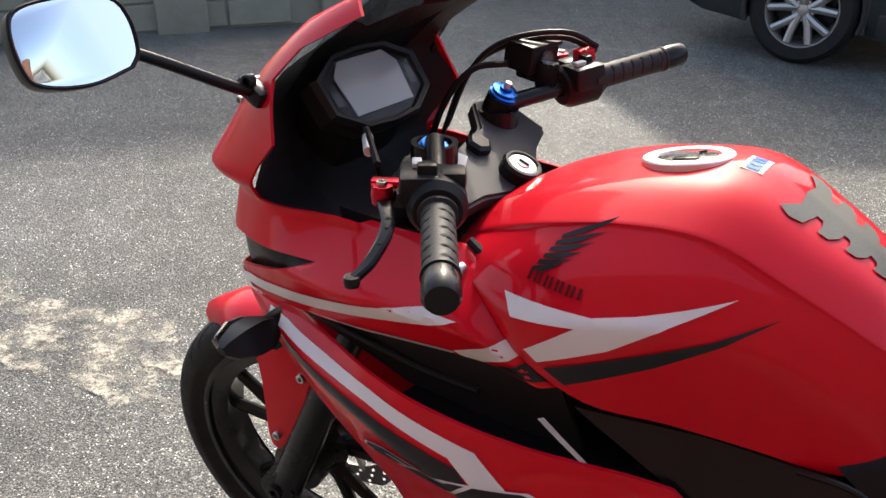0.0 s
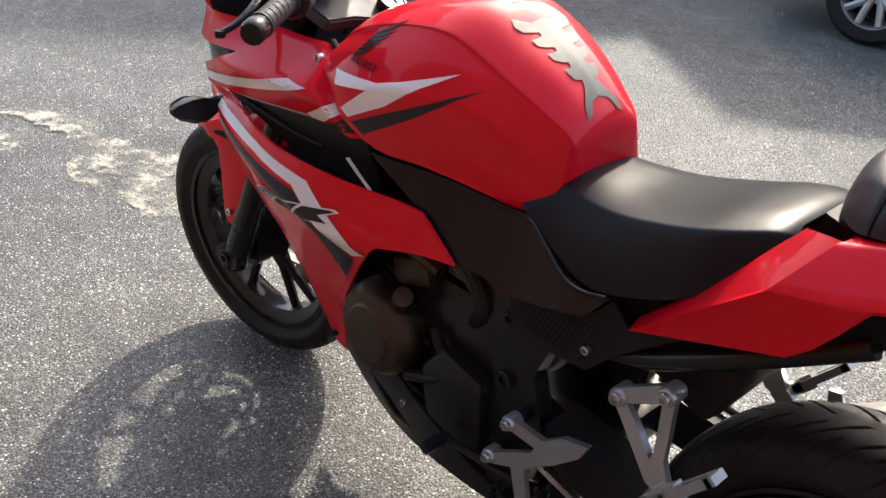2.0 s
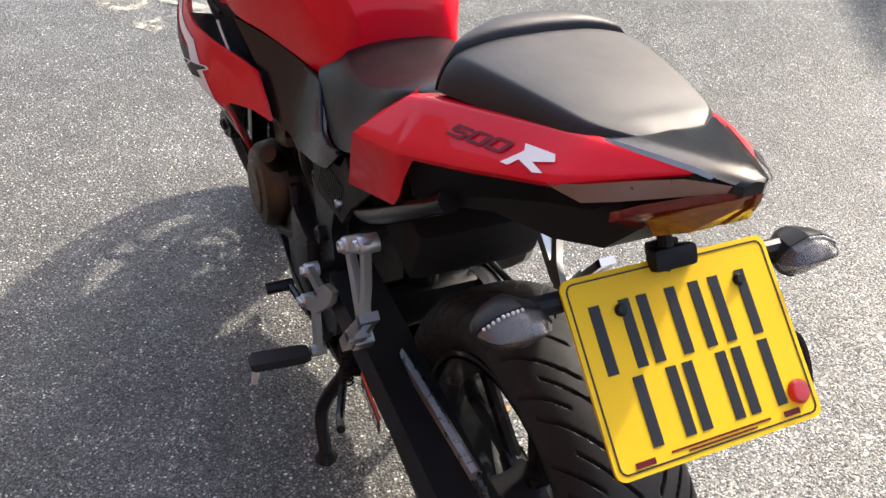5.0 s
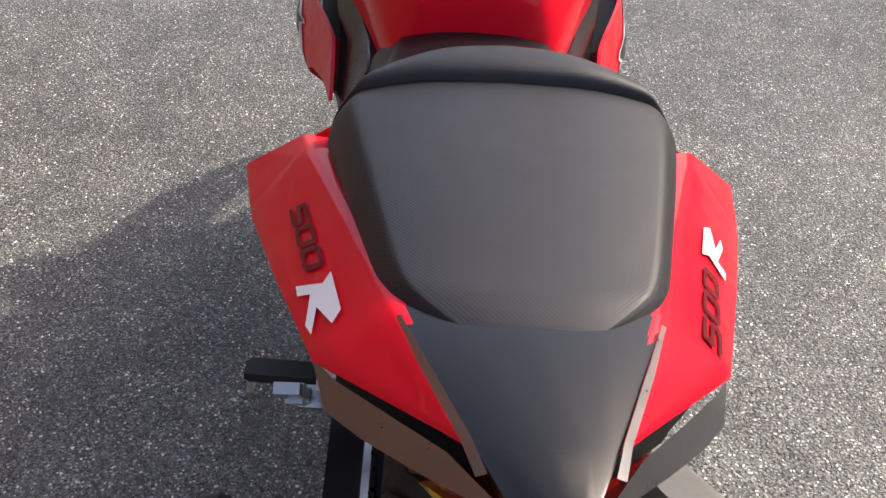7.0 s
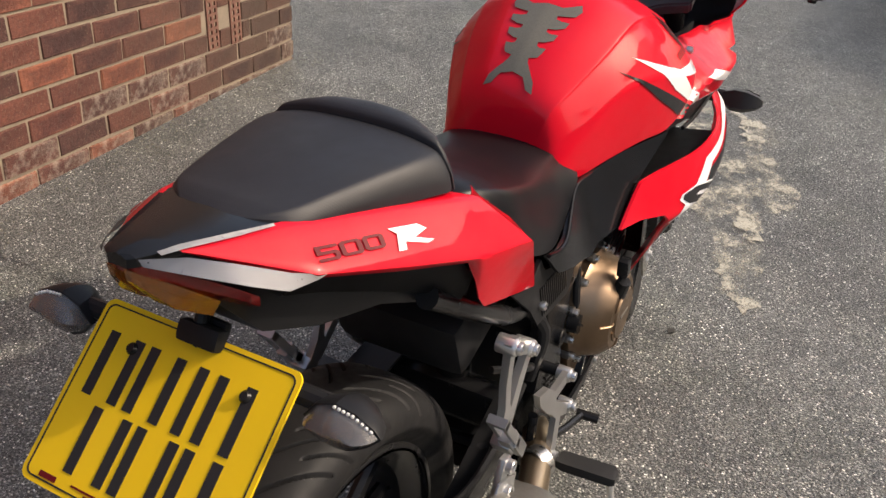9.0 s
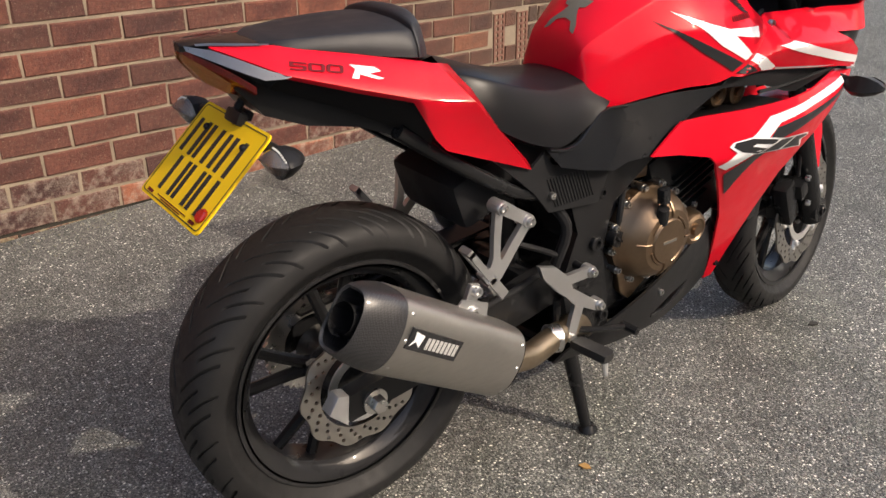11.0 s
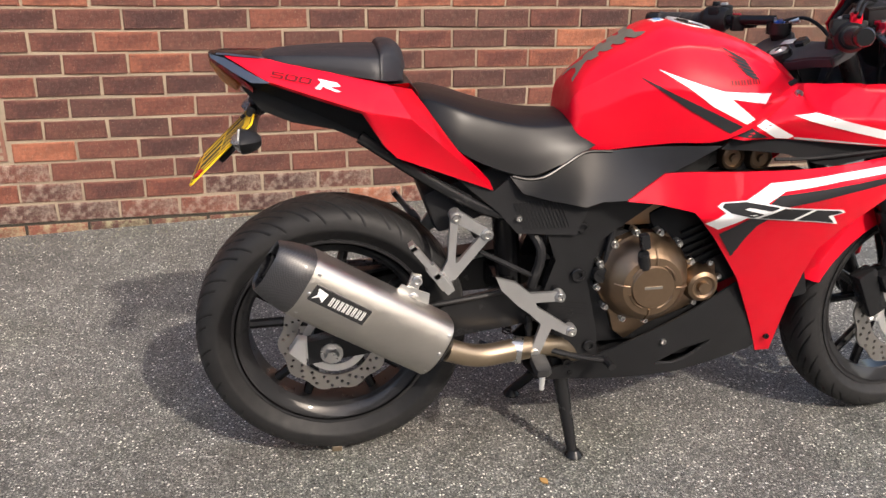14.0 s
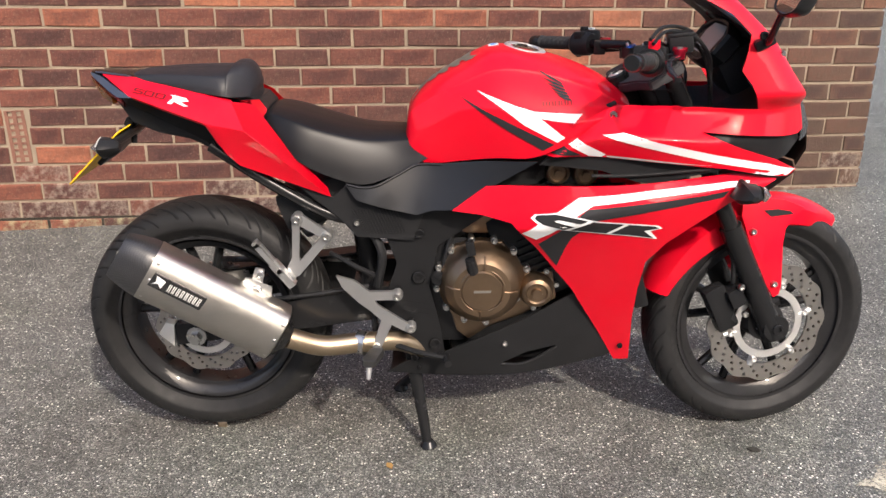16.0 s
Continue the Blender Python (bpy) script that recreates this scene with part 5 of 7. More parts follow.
def mirror(s):
    base = Vector((1.285, s * 0.172, 1.000))
    c = Vector((1.290, 0.385, 1.100)) if s > 0 else Vector((1.262, -0.358, 1.116))
    arm = part("mirror", joined(tube([base, base + Vector((0.0, s * 0.03, 0.012)), c + Vector((0.02, -s * 0.085, -0.036)), c + Vector((0.024, -s * 0.045, -0.022))], (0.0085, 0.0065), 12), box((0.045, 0.024, 0.024), pose(*base, 0, -25, 0), 0.008), bolt(tuple(base + Vector((-0.006, s * 0.012, 0.016))), 0.009, s)), BLACK_METAL, bike, "black mirror on a long stalk")
    m = Matrix.Translation(c) @ Matrix.Rotation(radians(s * 4), 4, "Z") @ Matrix.Rotation(radians(24), 4, "Y") @ Matrix.Scale(0.84, 4)
    shape = [(-0.052, -0.048), (0.010, -0.056), (0.072, -0.044), (0.086, -0.018), (0.080, 0.026), (0.060, 0.046), (0.0, 0.050), (-0.060, 0.040), (-0.076, 0.012), (-0.070, -0.030)]
    shape = [(p[0], p[1]) for p in spline([*shape, shape[0]], 4)[:-1]]
    rings = [[Vector((x, s * y * k, z * k)) for y, z in shape] for x, k in ((0.040, 0.45), (0.030, 0.80), (0.010, 1.0), (-0.006, 1.02), (-0.008, 0.985), (-0.004, 0.955))]
    part("mirror_shell", loft(rings), BLACK_PLASTIC, arm, "black mirror housing", m, 50)
    part("mirror_glass", loft([[Vector((x, s * y * k, z * k)) for y, z in shape] for x, k in ((-0.0040, 0.953), (-0.0052, 0.94))]), MIRROR, arm, "silvered mirror glass", m, 50)


mirror(1)
mirror(-1)

# -- seats --
def seat_bm(rows, per=6):
    """Rows of x, top middle z, edge top (y, z), edge low (y, z)."""
    rings = []
    for x, zt, ye, ze, yl, zl in spline(rows, per):
        half = spline([(0, zt), (ye * 0.5, zt + (ze - zt) * 0.12), (ye * 0.88, zt + (ze - zt) * 0.55), (ye, ze), ((ye + yl) / 2 + 0.003, (ze + zl) / 2), (yl, zl)], 4)
        ring = [tuple(p) for p in half] + [(yl * 0.8, zl - 0.008), (0, zl - 0.008)]
        ring += [(-y, z) for y, z in reversed(ring[1:-1])]
        rings.append([Vector((x, y, z)) for y, z in ring])
    return loft(rings)


part("rider_seat", seat_bm([(0.190, 0.842, 0.070, 0.835, 0.090, 0.822), (0.215, 0.862, 0.095, 0.848, 0.118, 0.805), (0.27, 0.852, 0.118, 0.832, 0.142, 0.760), (0.34, 0.828, 0.118, 0.808, 0.146, 0.722), (0.42, 0.808, 0.110, 0.786, 0.142, 0.698), (0.49, 0.802, 0.098, 0.780, 0.132, 0.716), (0.55, 0.800, 0.086, 0.780, 0.122, 0.742), (0.575, 0.790, 0.070, 0.772, 0.110, 0.752)]), VINYL_SMOOTH, bike, "black vinyl rider seat", None, 60)
pillion = part("pillion_seat", seat_bm([(-0.115, 0.930, 0.010, 0.929, 0.018, 0.922), (-0.107, 0.939, 0.028, 0.937, 0.038, 0.921), (-0.086, 0.945, 0.054, 0.940, 0.064, 0.921), (-0.064, 0.946, 0.067, 0.941, 0.076, 0.920), (-0.02, 0.949, 0.079, 0.941, 0.088, 0.916), (0.04, 0.950, 0.093, 0.940, 0.104, 0.910), (0.09, 0.950, 0.104, 0.937, 0.117, 0.904), (0.118, 0.950, 0.108, 0.932, 0.122, 0.900), (0.136, 0.946, 0.100, 0.928, 0.112, 0.898)]), VINYL, bike, "black textured vinyl pillion seat", None, 60)
hump = seat_bm([(0.124, 0.949, 0.106, 0.934, 0.1225, 0.899), (0.127, 0.957, 0.105, 0.937, 0.1225, 0.899), (0.136, 0.961, 0.103, 0.938, 0.121, 0.898), (0.152, 0.961, 0.095, 0.935, 0.115, 0.896), (0.166, 0.955, 0.084, 0.930, 0.104, 0.894), (0.178, 0.938, 0.074, 0.914, 0.090, 0.892), (0.184, 0.912, 0.064, 0.903, 0.076, 0.890)], 5)
for v in hump.verts:
    # the roll bows back at its ends and thins out there
    k = min(1.0, (v.co.y / 0.12) ** 2)
    v.co.x += 0.58 * k * (0.176 - v.co.x) - 2.0 * v.co.y ** 2
part("seat_hump", hump, VINYL, pillion, "raised front roll of the seat", None, 60)

# -- tail --
# across: under the seat, shoulder, lower crease, bottom edge
TAIL_ROWS = [
    ((-0.168, 0.020, 0.943), (-0.172, 0.030, 0.943), (-0.173, 0.034, 0.940), (-0.166, 0.030, 0.934)),
    ((-0.090, 0.050, 0.936), (-0.088, 0.066, 0.937), (-0.095, 0.109, 0.903), (-0.090, 0.100, 0.895)),
    ((0.020, 0.082, 0.914), (0.025, 0.104, 0.915), (0.000, 0.145, 0.875), (0.002, 0.135, 0.867)),
    ((0.110, 0.104, 0.896), (0.118, 0.136, 0.896), (0.082, 0.174, 0.852), (0.084, 0.163, 0.844)),
    ((0.114, 0.106, 0.895), (0.122, 0.137, 0.895), (0.092, 0.177, 0.850), (0.106, 0.164, 0.808)),
    ((0.118, 0.107, 0.894), (0.126, 0.138, 0.894), (0.102, 0.179, 0.848), (0.126, 0.160, 0.777)),
    ((0.122, 0.108, 0.893), (0.130, 0.139, 0.893), (0.112, 0.182, 0.847), (0.150, 0.157, 0.752)),
    ((0.135, 0.110, 0.890), (0.142, 0.142, 0.890), (0.176, 0.197, 0.837), (0.345, 0.145, 0.672))]


def fillet(poly, r):
    """A folded line with small rounds at its inner corners."""
    out = [poly[0]]
    for a, b, c in zip(poly, poly[1:], poly[2:]):
        u, v = (a - b), (c - b)
        ru, rv = min(r, u.length * 0.4), min(r, v.length * 0.4)
        p, q = b + u.normalized() * ru, b + v.normalized() * rv
        out += [p, (p + q) * 0.25 + b * 0.5, q]
    return out + [poly[-1]]


def tail_panel(s):
    rows = []
    for a, b in zip(TAIL_ROWS, TAIL_ROWS[1:]):
        n = 8 if a[1][0] < 0.1 or b[1][0] > 0.14 else 2
        for k in range(n):
            t = k / n
            rows.append([Vector(p).lerp(Vector(q), t) for p, q in zip(a, b)])
    rows.append([Vector(p) for p in TAIL_ROWS[-1]])
    lines = []
    for row in rows:
        line = fillet(row, 0.005)
        path = [line[0], line[1], line[2], line[3]] + [line[3].lerp(line[4], k / 4) for k in (1, 2, 3)] + [line[4], line[5], line[6]] + [line[6].lerp(line[7], k / 4) for k in (1, 2, 3, 4)]
        lines.append([Vector((p.x, s * p.y, p.z)) for p in path])
    bm = loft(lines, False, False)
    bmesh.ops.recalc_face_normals(bm, faces=bm.faces)
    bmesh.ops.solidify(bm, geom=bm.faces, thickness=0.003)
    return bm


for s in (-1, 1):
    red = part("tail_fairing", tail_panel(s), RED, bike, "red tail side panel with a white mark", None, 35)
    RT = skin(red)
    def face(points):
        """The mark reads from the rear on one side and from the front on the other."""
        return points if s < 0 else [(-0.030 - x, z + 0.173 * (2 * x + 0.030)) for x, z in points]

    part("mark_block", film(face([(0.004, 0.904), (0.040, 0.897), (0.047, 0.891), (0.027, 0.890), (0.047, 0.882), (0.037, 0.882), (0.013, 0.891), (0.008, 0.886), (-0.002, 0.888), (0.010, 0.898)]), RT, s), WHITE_DECAL, red, "white slanted mark")
    # three slanted figures, each drawn in a unit square: u along, v up
    five = [[(0.0, 1.0), (1.0, 1.0), (1.0, 0.80), (0.22, 0.80), (0.22, 0.62), (0.86, 0.62), (1.0, 0.50), (1.0, 0.14), (0.86, 0.0), (0.0, 0.0), (0.0, 0.20), (0.78, 0.20), (0.78, 0.42), (0.0, 0.42)]]
    nought = [[(0.0, 0.86), (0.14, 1.0), (0.86, 1.0), (1.0, 0.86), (1.0, 0.14), (0.86, 0.0), (0.14, 0.0), (0.0, 0.14)], [(0.22, 0.20), (0.78, 0.20), (0.78, 0.80), (0.22, 0.80)]]
    for k, figure in enumerate((five, nought, nought)):
        x0, z0 = -0.080 + 0.026 * k, 0.9155 - 0.0045 * k
        part("mark_block", film([face([(x0 - 0.006 + 0.0235 * u + 0.0055 * v, z0 - 0.0073 - 0.0046 * u + 0.0092 * v) for u, v in loop]) for loop in figure], RT, s, 0.005), DARK_RED_DECAL, red)
    front_face = [((0.136, 0.136, 0.891), (0.160, 0.126, 0.886), (0.186, 0.112, 0.878)), ((0.176, 0.1955, 0.837), (0.196, 0.160, 0.846), (0.206, 0.122, 0.852)), ((0.258, 0.172, 0.758), (0.262, 0.154, 0.764), (0.250, 0.132, 0.790)), ((0.345, 0.145, 0.672), (0.345, 0.143, 0.675), (0.340, 0.135, 0.690))]
    part("panel_flank", strip(front_face, s), RED, red)
    part("tail_insert", strip([((-0.204, 0.020, 0.944), (-0.202, 0.022, 0.937)), ((-0.174, 0.041, 0.938), (-0.170, 0.056, 0.921)), ((-0.146, 0.066, 0.926), (-0.146, 0.079, 0.909)), ((-0.112, 0.094, 0.9095), (-0.122, 0.098, 0.898)), ((-0.086, 0.1105, 0.9005), (-0.092, 0.107, 0.8975))], s), TAIL_GLOSS, bike, "satin grey trim beside the tail light")
    part("tail_side", strip([((-0.200, 0.012, 0.945), (-0.200, 0.010, 0.938)), ((-0.170, 0.029, 0.937), (-0.170, 0.032, 0.920)), ((-0.130, 0.062, 0.917), (-0.135, 0.064, 0.900)), ((-0.095, 0.098, 0.900), (-0.110, 0.078, 0.880)), ((-0.050, 0.108, 0.885), (-0.06, 0.085, 0.860)), ((0.0, 0.128, 0.870), (0.0, 0.105, 0.835)), ((0.09, 0.150, 0.842), (0.09, 0.120, 0.790)), ((0.13, 0.150, 0.80), (0.14, 0.125, 0.74))], s), BLACK_PLASTIC, bike, "black plastic side of the undertail")
for s in (-1, 1):
    part("cover_trim", strip([((-0.190, 0.0255, 0.9462), (-0.190, 0.030, 0.9440)), ((-0.172, 0.0315, 0.9462), (-0.172, 0.0355, 0.9430)), ((-0.130, 0.049, 0.9430), (-0.130, 0.0530, 0.9402)), ((-0.096, 0.0632, 0.9402), (-0.096, 0.0655, 0.9386))], s, 0.002), TAIL_GLOSS, bike, "satin grey edge of the tail cover")
part("seat_base", loft([[Vector((x, y, z)) for y in (-w, 0, w)] for x, z, w in ((-0.10, 0.924, 0.05), (0.02, 0.908, 0.09), (0.13, 0.888, 0.108), (0.188, 0.882, 0.066), (0.204, 0.862, 0.072), (0.204, 0.830, 0.100))], False, False), BLACK_PLASTIC, bike, "black base under the pillion seat")
part("tail_cover", loft([[Vector((x, y * w, z - 0.004 * abs(y) ** 2)) for y in (-1, -0.93, -0.6, 0, 0.6, 0.93, 1)] + [Vector((x, w * 0.98, z - 0.012)), Vector((x, -w * 0.98, z - 0.012))] for x, z, w in ((-0.207, 0.946, 0.010), (-0.203, 0.9475, 0.017), (-0.172, 0.9465, 0.031), (-0.088, 0.940, 0.066), (-0.05, 0.930, 0.076))]), SATIN_BLACK, bike, "satin dark grey tail cover", None, 30)
under = loft([[Vector((x, y, z)) for y, z in ((-w, z1), (-w * 0.9, z0), (w * 0.9, z0), (w, z1))] for x, z1, z0, w in ((-0.19, 0.932, 0.915, 0.014), (-0.15, 0.920, 0.885, 0.040), (-0.11, 0.895, 0.835, 0.062), (-0.05, 0.878, 0.812, 0.080), (0.03, 0.855, 0.800, 0.104), (0.10, 0.825, 0.770, 0.122), (0.20, 0.760, 0.700, 0.118))])
part("undertail", under, BLACK_PLASTIC, bike, "black plastic undertail")
tail_light = part("tail_light", loft([[Vector((x, y, z)) for y, z in ((-w, zt), (-w, zt - 0.010), (-w * 0.4, zb), (w * 0.4, zb), (w, zt - 0.010), (w, zt))] for x, zt, zb, w in ((-0.204, 0.938, 0.928, 0.014), (-0.180, 0.924, 0.896, 0.036), (-0.150, 0.904, 0.870, 0.054), (-0.122, 0.882, 0.858, 0.066))]), RED_LENS, bike, "red and amber tail light under the tail")
for s in (-1, 1):
    part("amber_insert", loft([[Vector((x, s * y, z)) for y, z in ((0.006, zt), (w, zt), (w * 0.8, zb), (0.006, zb))] for x, zt, zb, w in ((-0.206, 0.932, 0.922, 0.014), (-0.182, 0.914, 0.890, 0.038), (-0.154, 0.890, 0.872, 0.052))]), AMBER_LENS, tail_light)

# -- number plate --
# in the plate's own frame: x to the reader's right, y up, z towards the reader
PU = Vector((0.735, 0.0, 0.678)).normalized()
PR = Vector((0.0, -1.0, 0.0))
PN = PR.cross(PU)
M_PLATE = Matrix(((PR.x, PU.x, PN.x, -0.191), (PR.y, PU.y, PN.y, -0.001), (PR.z, PU.z, PN.z, 0.761), (0, 0, 0, 1)))
PW, PH = 0.114, 0.089


def flat(loops, z0, z1, step=0.05):
    """A flat piece in the plate's frame."""
    bm = shell(loops, lambda a, b: 0.0, 1, z1 - z0, step)
    bm.transform(Matrix.Translation((0, 0, z1)) @ Matrix(((1, 0, 0, 0), (0, 0, 1, 0), (0, 1, 0, 0), (0, 0, 0, 1))))
    return bm


def round_rect(w, h, r, n=5, cx=0.0, cy=0.0):
    out = []
    for qx, qy, a0 in ((1, 1, 0), (-1, 1, 90), (-1, -1, 180), (1, -1, 270)):
        out += [(cx + qx * (w - r) + r * math.cos(radians(a0 + 90 * k / n)), cy + qy * (h - r) + r * math.sin(radians(a0 + 90 * k / n))) for k in range(n + 1)]
    return out


plate = part("number_plate", flat([round_rect(PW, PH, 0.010)], 0, 0.003), YELLOW, bike, "yellow rear number plate", M_PLATE)
part("border_line", flat([round_rect(PW - 0.0045, PH - 0.0045, 0.008), round_rect(PW - 0.006, PH - 0.006, 0.007)], 0.003, 0.0036), BLACK_DECAL, plate, "", M_PLATE)
for cx, cy, w in ((-0.072, 0.030, 0.021), (-0.022, 0.030, 0.021), (0.020, 0.030, 0.006), (0.058, 0.030, 0.021), (-0.048, -0.038, 0.023), (0.006, -0.038, 0.024), (0.058, -0.038, 0.021)):
    for q in ((0.0,) if w < 0.01 else (-w + 0.0055, w - 0.0055)):
        part("plain_bar", flat([[(cx + q - 0.0055, cy - 0.031), (cx + q + 0.0055, cy - 0.031), (cx + q + 0.0055, cy + 0.031), (cx + q - 0.0055, cy + 0.031)]], 0.003, 0.0038), BLACK_DECAL, plate, "", M_PLATE)
for cx, cy, w, h in ((-0.083, -0.0790, 0.010, 0.0026), (0.0, -0.0770, 0.055, 0.0009), (0.0, -0.0805, 0.038, 0.0008), (0.080, -0.0780, 0.009, 0.0026)):
    part("plain_bar", flat([[(cx - w, cy - h), (cx + w, cy - h), (cx + w, cy + h), (cx - w, cy + h)]], 0.003, 0.0038), DARK_RED_DECAL, plate, "", M_PLATE)
for cx in (-0.062, 0.070):
    part("plate_screw", lathe([(0, 0.008), (0.004, 0.008), (0.006, 0.005), (0.006, 0.003), (0, 0.003)], (cx, 0.052, 0), 14, "z"), BLACK_METAL, plate, "", M_PLATE)
part("reflector", lathe([(0, 0.010), (0.009, 0.009), (0.0115, 0.006), (0.0115, 0.002), (0, 0.002)], (0.094, -0.062, 0), 24, "z"), RED_LENS, plate, "round red reflector", M_PLATE)
part("plate_lamp", joined(box((0.048, 0.022, 0.018), pose(0.004, PH - 0.002, 0.008, 20, 0, 0), 0.006), box((0.034, 0.016, 0.010), pose(0.004, PH + 0.010, -0.002, 20, 0, 0), 0.004)), BLACK_PLASTIC, plate, "black plate lamp", M_PLATE)
part("plate_bracket", joined(box((0.15, 0.10, 0.012), M_PLATE @ pose(0.0, 0.03, -0.012), 0.004), tube([tuple(M_PLATE @ Vector((0, 0.05, -0.030))), (-0.125, 0.0, 0.840), (-0.08, 0.0, 0.86)], 0.007, 10), tube([(-0.130, -0.145, 0.803), (-0.130, 0.145, 0.803)], 0.010, 10, smooth=False)), BLACK_PLASTIC, bike, "black plate bracket")
for s in (-1, 1):
    c = Vector((-0.140, s * 0.162, 0.800))
    # a leaf with a long outer tip, its face folded along a ridge
    leaf_shape = [(-0.044, -0.004), (-0.030, -0.020), (-0.010, -0.030), (0.010, -0.027), (0.030, -0.014), (0.047, 0.004), (0.040, 0.013), (0.018, 0.024), (-0.004, 0.027), (-0.028, 0.017)]
    rim = []
    for p, q in zip(leaf_shape, leaf_shape[1:] + leaf_shape[:1]):
        rim += [p, ((p[0] + q[0]) * 0.505, (p[1] + q[1]) * 0.505)]

    def leaf_ring(x, ky, kz, up=0.0):
        return [c + Vector((x, s * dy * ky * 0.86, (dz * kz + up) * 0.86)) for dy, dz in rim]

    ind = part("rear_indicator", loft([leaf_ring(0.032, 0.24, 0.34), leaf_ring(0.024, 0.55, 0.66), leaf_ring(0.010, 0.88, 0.93), leaf_ring(-0.002, 1.0, 1.0), leaf_ring(-0.006, 0.99, 0.99), leaf_ring(-0.006, 0.93, 0.92)]), BLACK_PLASTIC, bike, "black rear indicator with a clear smoked lens", None, 24)
    part("lens", loft([leaf_ring(-0.005, 0.93, 0.92), leaf_ring(-0.013, 0.86, 0.76, 0.001), leaf_ring(-0.020, 0.74, 0.46, 0.003), leaf_ring(-0.025, 0.58, 0.08, 0.005)]), SMOKE_LENS, ind, "smoked indicator lens", None, 22)
    part("reflector_bowl", loft([leaf_ring(-0.0052, 0.91, 0.90), leaf_ring(0.002, 0.6, 0.6), leaf_ring(0.006, 0.25, 0.25)], True, False), SATIN_SILVER, ind)
    part("bulb", lathe([(0, -0.014), (0.008, -0.010), (0.010, 0), (0.008, 0.010), (0, 0.014)], c + Vector((-0.008, s * 0.002, -0.002)), 14), AMBER_LENS, ind, "amber bulb")
    for k in range(9):
        dy, dz = rim[12 + k // 2] if k % 2 == 0 else ((rim[12 + k // 2][0] + rim[13 + k // 2][0]) / 2, (rim[12 + k // 2][1] + rim[13 + k // 2][1]) / 2)
        part("lens_tooth", box((0.003, 0.0026, 0.0026), Matrix.Translation(c + Vector((-0.0085, s * dy * 0.80, dz * 0.79))), 0.0006, 1), LIGHT_PRINT, ind)

# -- side covers, frame --
COVER = surface([(0.38, 0.700, 0.146), (0.53, 0.632, 0.162), (0.61, 0.640, 0.172), (0.58, 0.742, 0.122), (0.80, 0.758, 0.188), (0.72, 0.690, 0.182), (0.45, 0.690, 0.150)])
for s in (-1, 1):
    part("side_cover", shell([(0.380, 0.700), (0.405, 0.666), (0.47, 0.646), (0.540, 0.630), (0.575, 0.640), (0.640, 0.644), (0.700, 0.690), (0.775, 0.735), (0.810, 0.756), (0.690, 0.750), (0.590, 0.738), (0.545, 0.738), (0.455, 0.698), (0.42, 0.694)], COVER, s, 0.006, 0.016), SATIN_BLACK, bike, "satin black frame cover")
    part("cover_edge", tube([(x, s * (COVER(x, z) + 0.001), z) for x, z in ((0.600, 0.738), (0.545, 0.737), (0.500, 0.717), (0.455, 0.697), (0.420, 0.693), (0.385, 0.700))], 0.0035, 8), SATIN_BLACK, bike, "rounded upper edge of the frame cover")
    low = part("lower_side_cover", shell([(0.250, 0.716), (0.350, 0.668), (0.380, 0.694), (0.405, 0.664), (0.47, 0.644), (0.538, 0.628), (0.560, 0.632), (0.530, 0.560), (0.40, 0.572), (0.36, 0.620)], lambda x, z: 0.138, s, 0.006, 0.02), BLACK_MATT, bike, "matt black lower side cover with a ribbed panel")
    for k in range(14):
        x0 = 0.415 + 0.0075 * k
        part("rib", slab([(x0, 0.580), (x0 + 0.003, 0.580), (x0 - 0.022, 0.640), (x0 - 0.025, 0.640)], s * 0.1375, s * 0.1400), BLACK_PLASTIC, low)
    part("screw", bolt((0.402, s * 0.142, 0.607), 0.007, s), STEEL, low)
    frame_side = part("frame_spar", shell([[(0.455, 0.600), (0.560, 0.632), (0.660, 0.655), (0.800, 0.748), (0.960, 0.840), (0.975, 0.800), (0.830, 0.700), (0.690, 0.610), (0.585, 0.540), (0.565, 0.440), (0.590, 0.330), (0.600, 0.240), (0.540, 0.235), (0.480, 0.290), (0.455, 0.400), (0.490, 0.500)]], lambda x, z: 0.128, s, 0.030, 0.03), BLACK_METAL, bike, "black steel frame with cast pivot plate")
    part("frame_rib", joined(*[slab([(0.50, z), (0.565, z - 0.012), (0.565, z - 0.017), (0.50, z - 0.005)], s * 0.127, s * 0.131) for z in (0.405, 0.392, 0.379)]), BLACK_METAL, frame_side)
    for x, z, r in ((0.540, 0.465, 0.016), (0.575, 0.290, 0.014), (0.545, 0.575, 0.012), (0.525, 0.250, 0.010)):
        part("frame_bolt", bolt((x, s * 0.132, z), r, s, 0.006), BLACK_METAL, frame_side)
    part("subframe_rail", tube([(0.50, s * 0.11, 0.600), (0.36, s * 0.12, 0.615), (0.24, s * 0.125, 0.680), (0.08, s * 0.12, 0.790)], 0.014, 12), BLACK_METAL, bike, "black subframe tube")

# -- engine --
engine = part("engine", box((0.30, 0.23, 0.28), pose(0.69, 0, 0.42), 0.03), BLACK_METAL, bike, "black parallel-twin engine")
part("cylinder_block", box((0.20, 0.24, 0.24), pose(0.83, 0, 0.52, 0, -22, 0), 0.02), BLACK_METAL, engine)
part("gearbox", box((0.16, 0.20, 0.14), pose(0.58, 0, 0.53), 0.03), BLACK_METAL, engine)
part("sump", box((0.26, 0.16, 0.12), pose(0.74, 0, 0.27), 0.03), BLACK_METAL, engine)
part("cam_cover", box((0.13, 0.25, 0.10), pose(0.885, 0, 0.66, 0, -22, 0), 0.02), BLACK_METAL, engine)
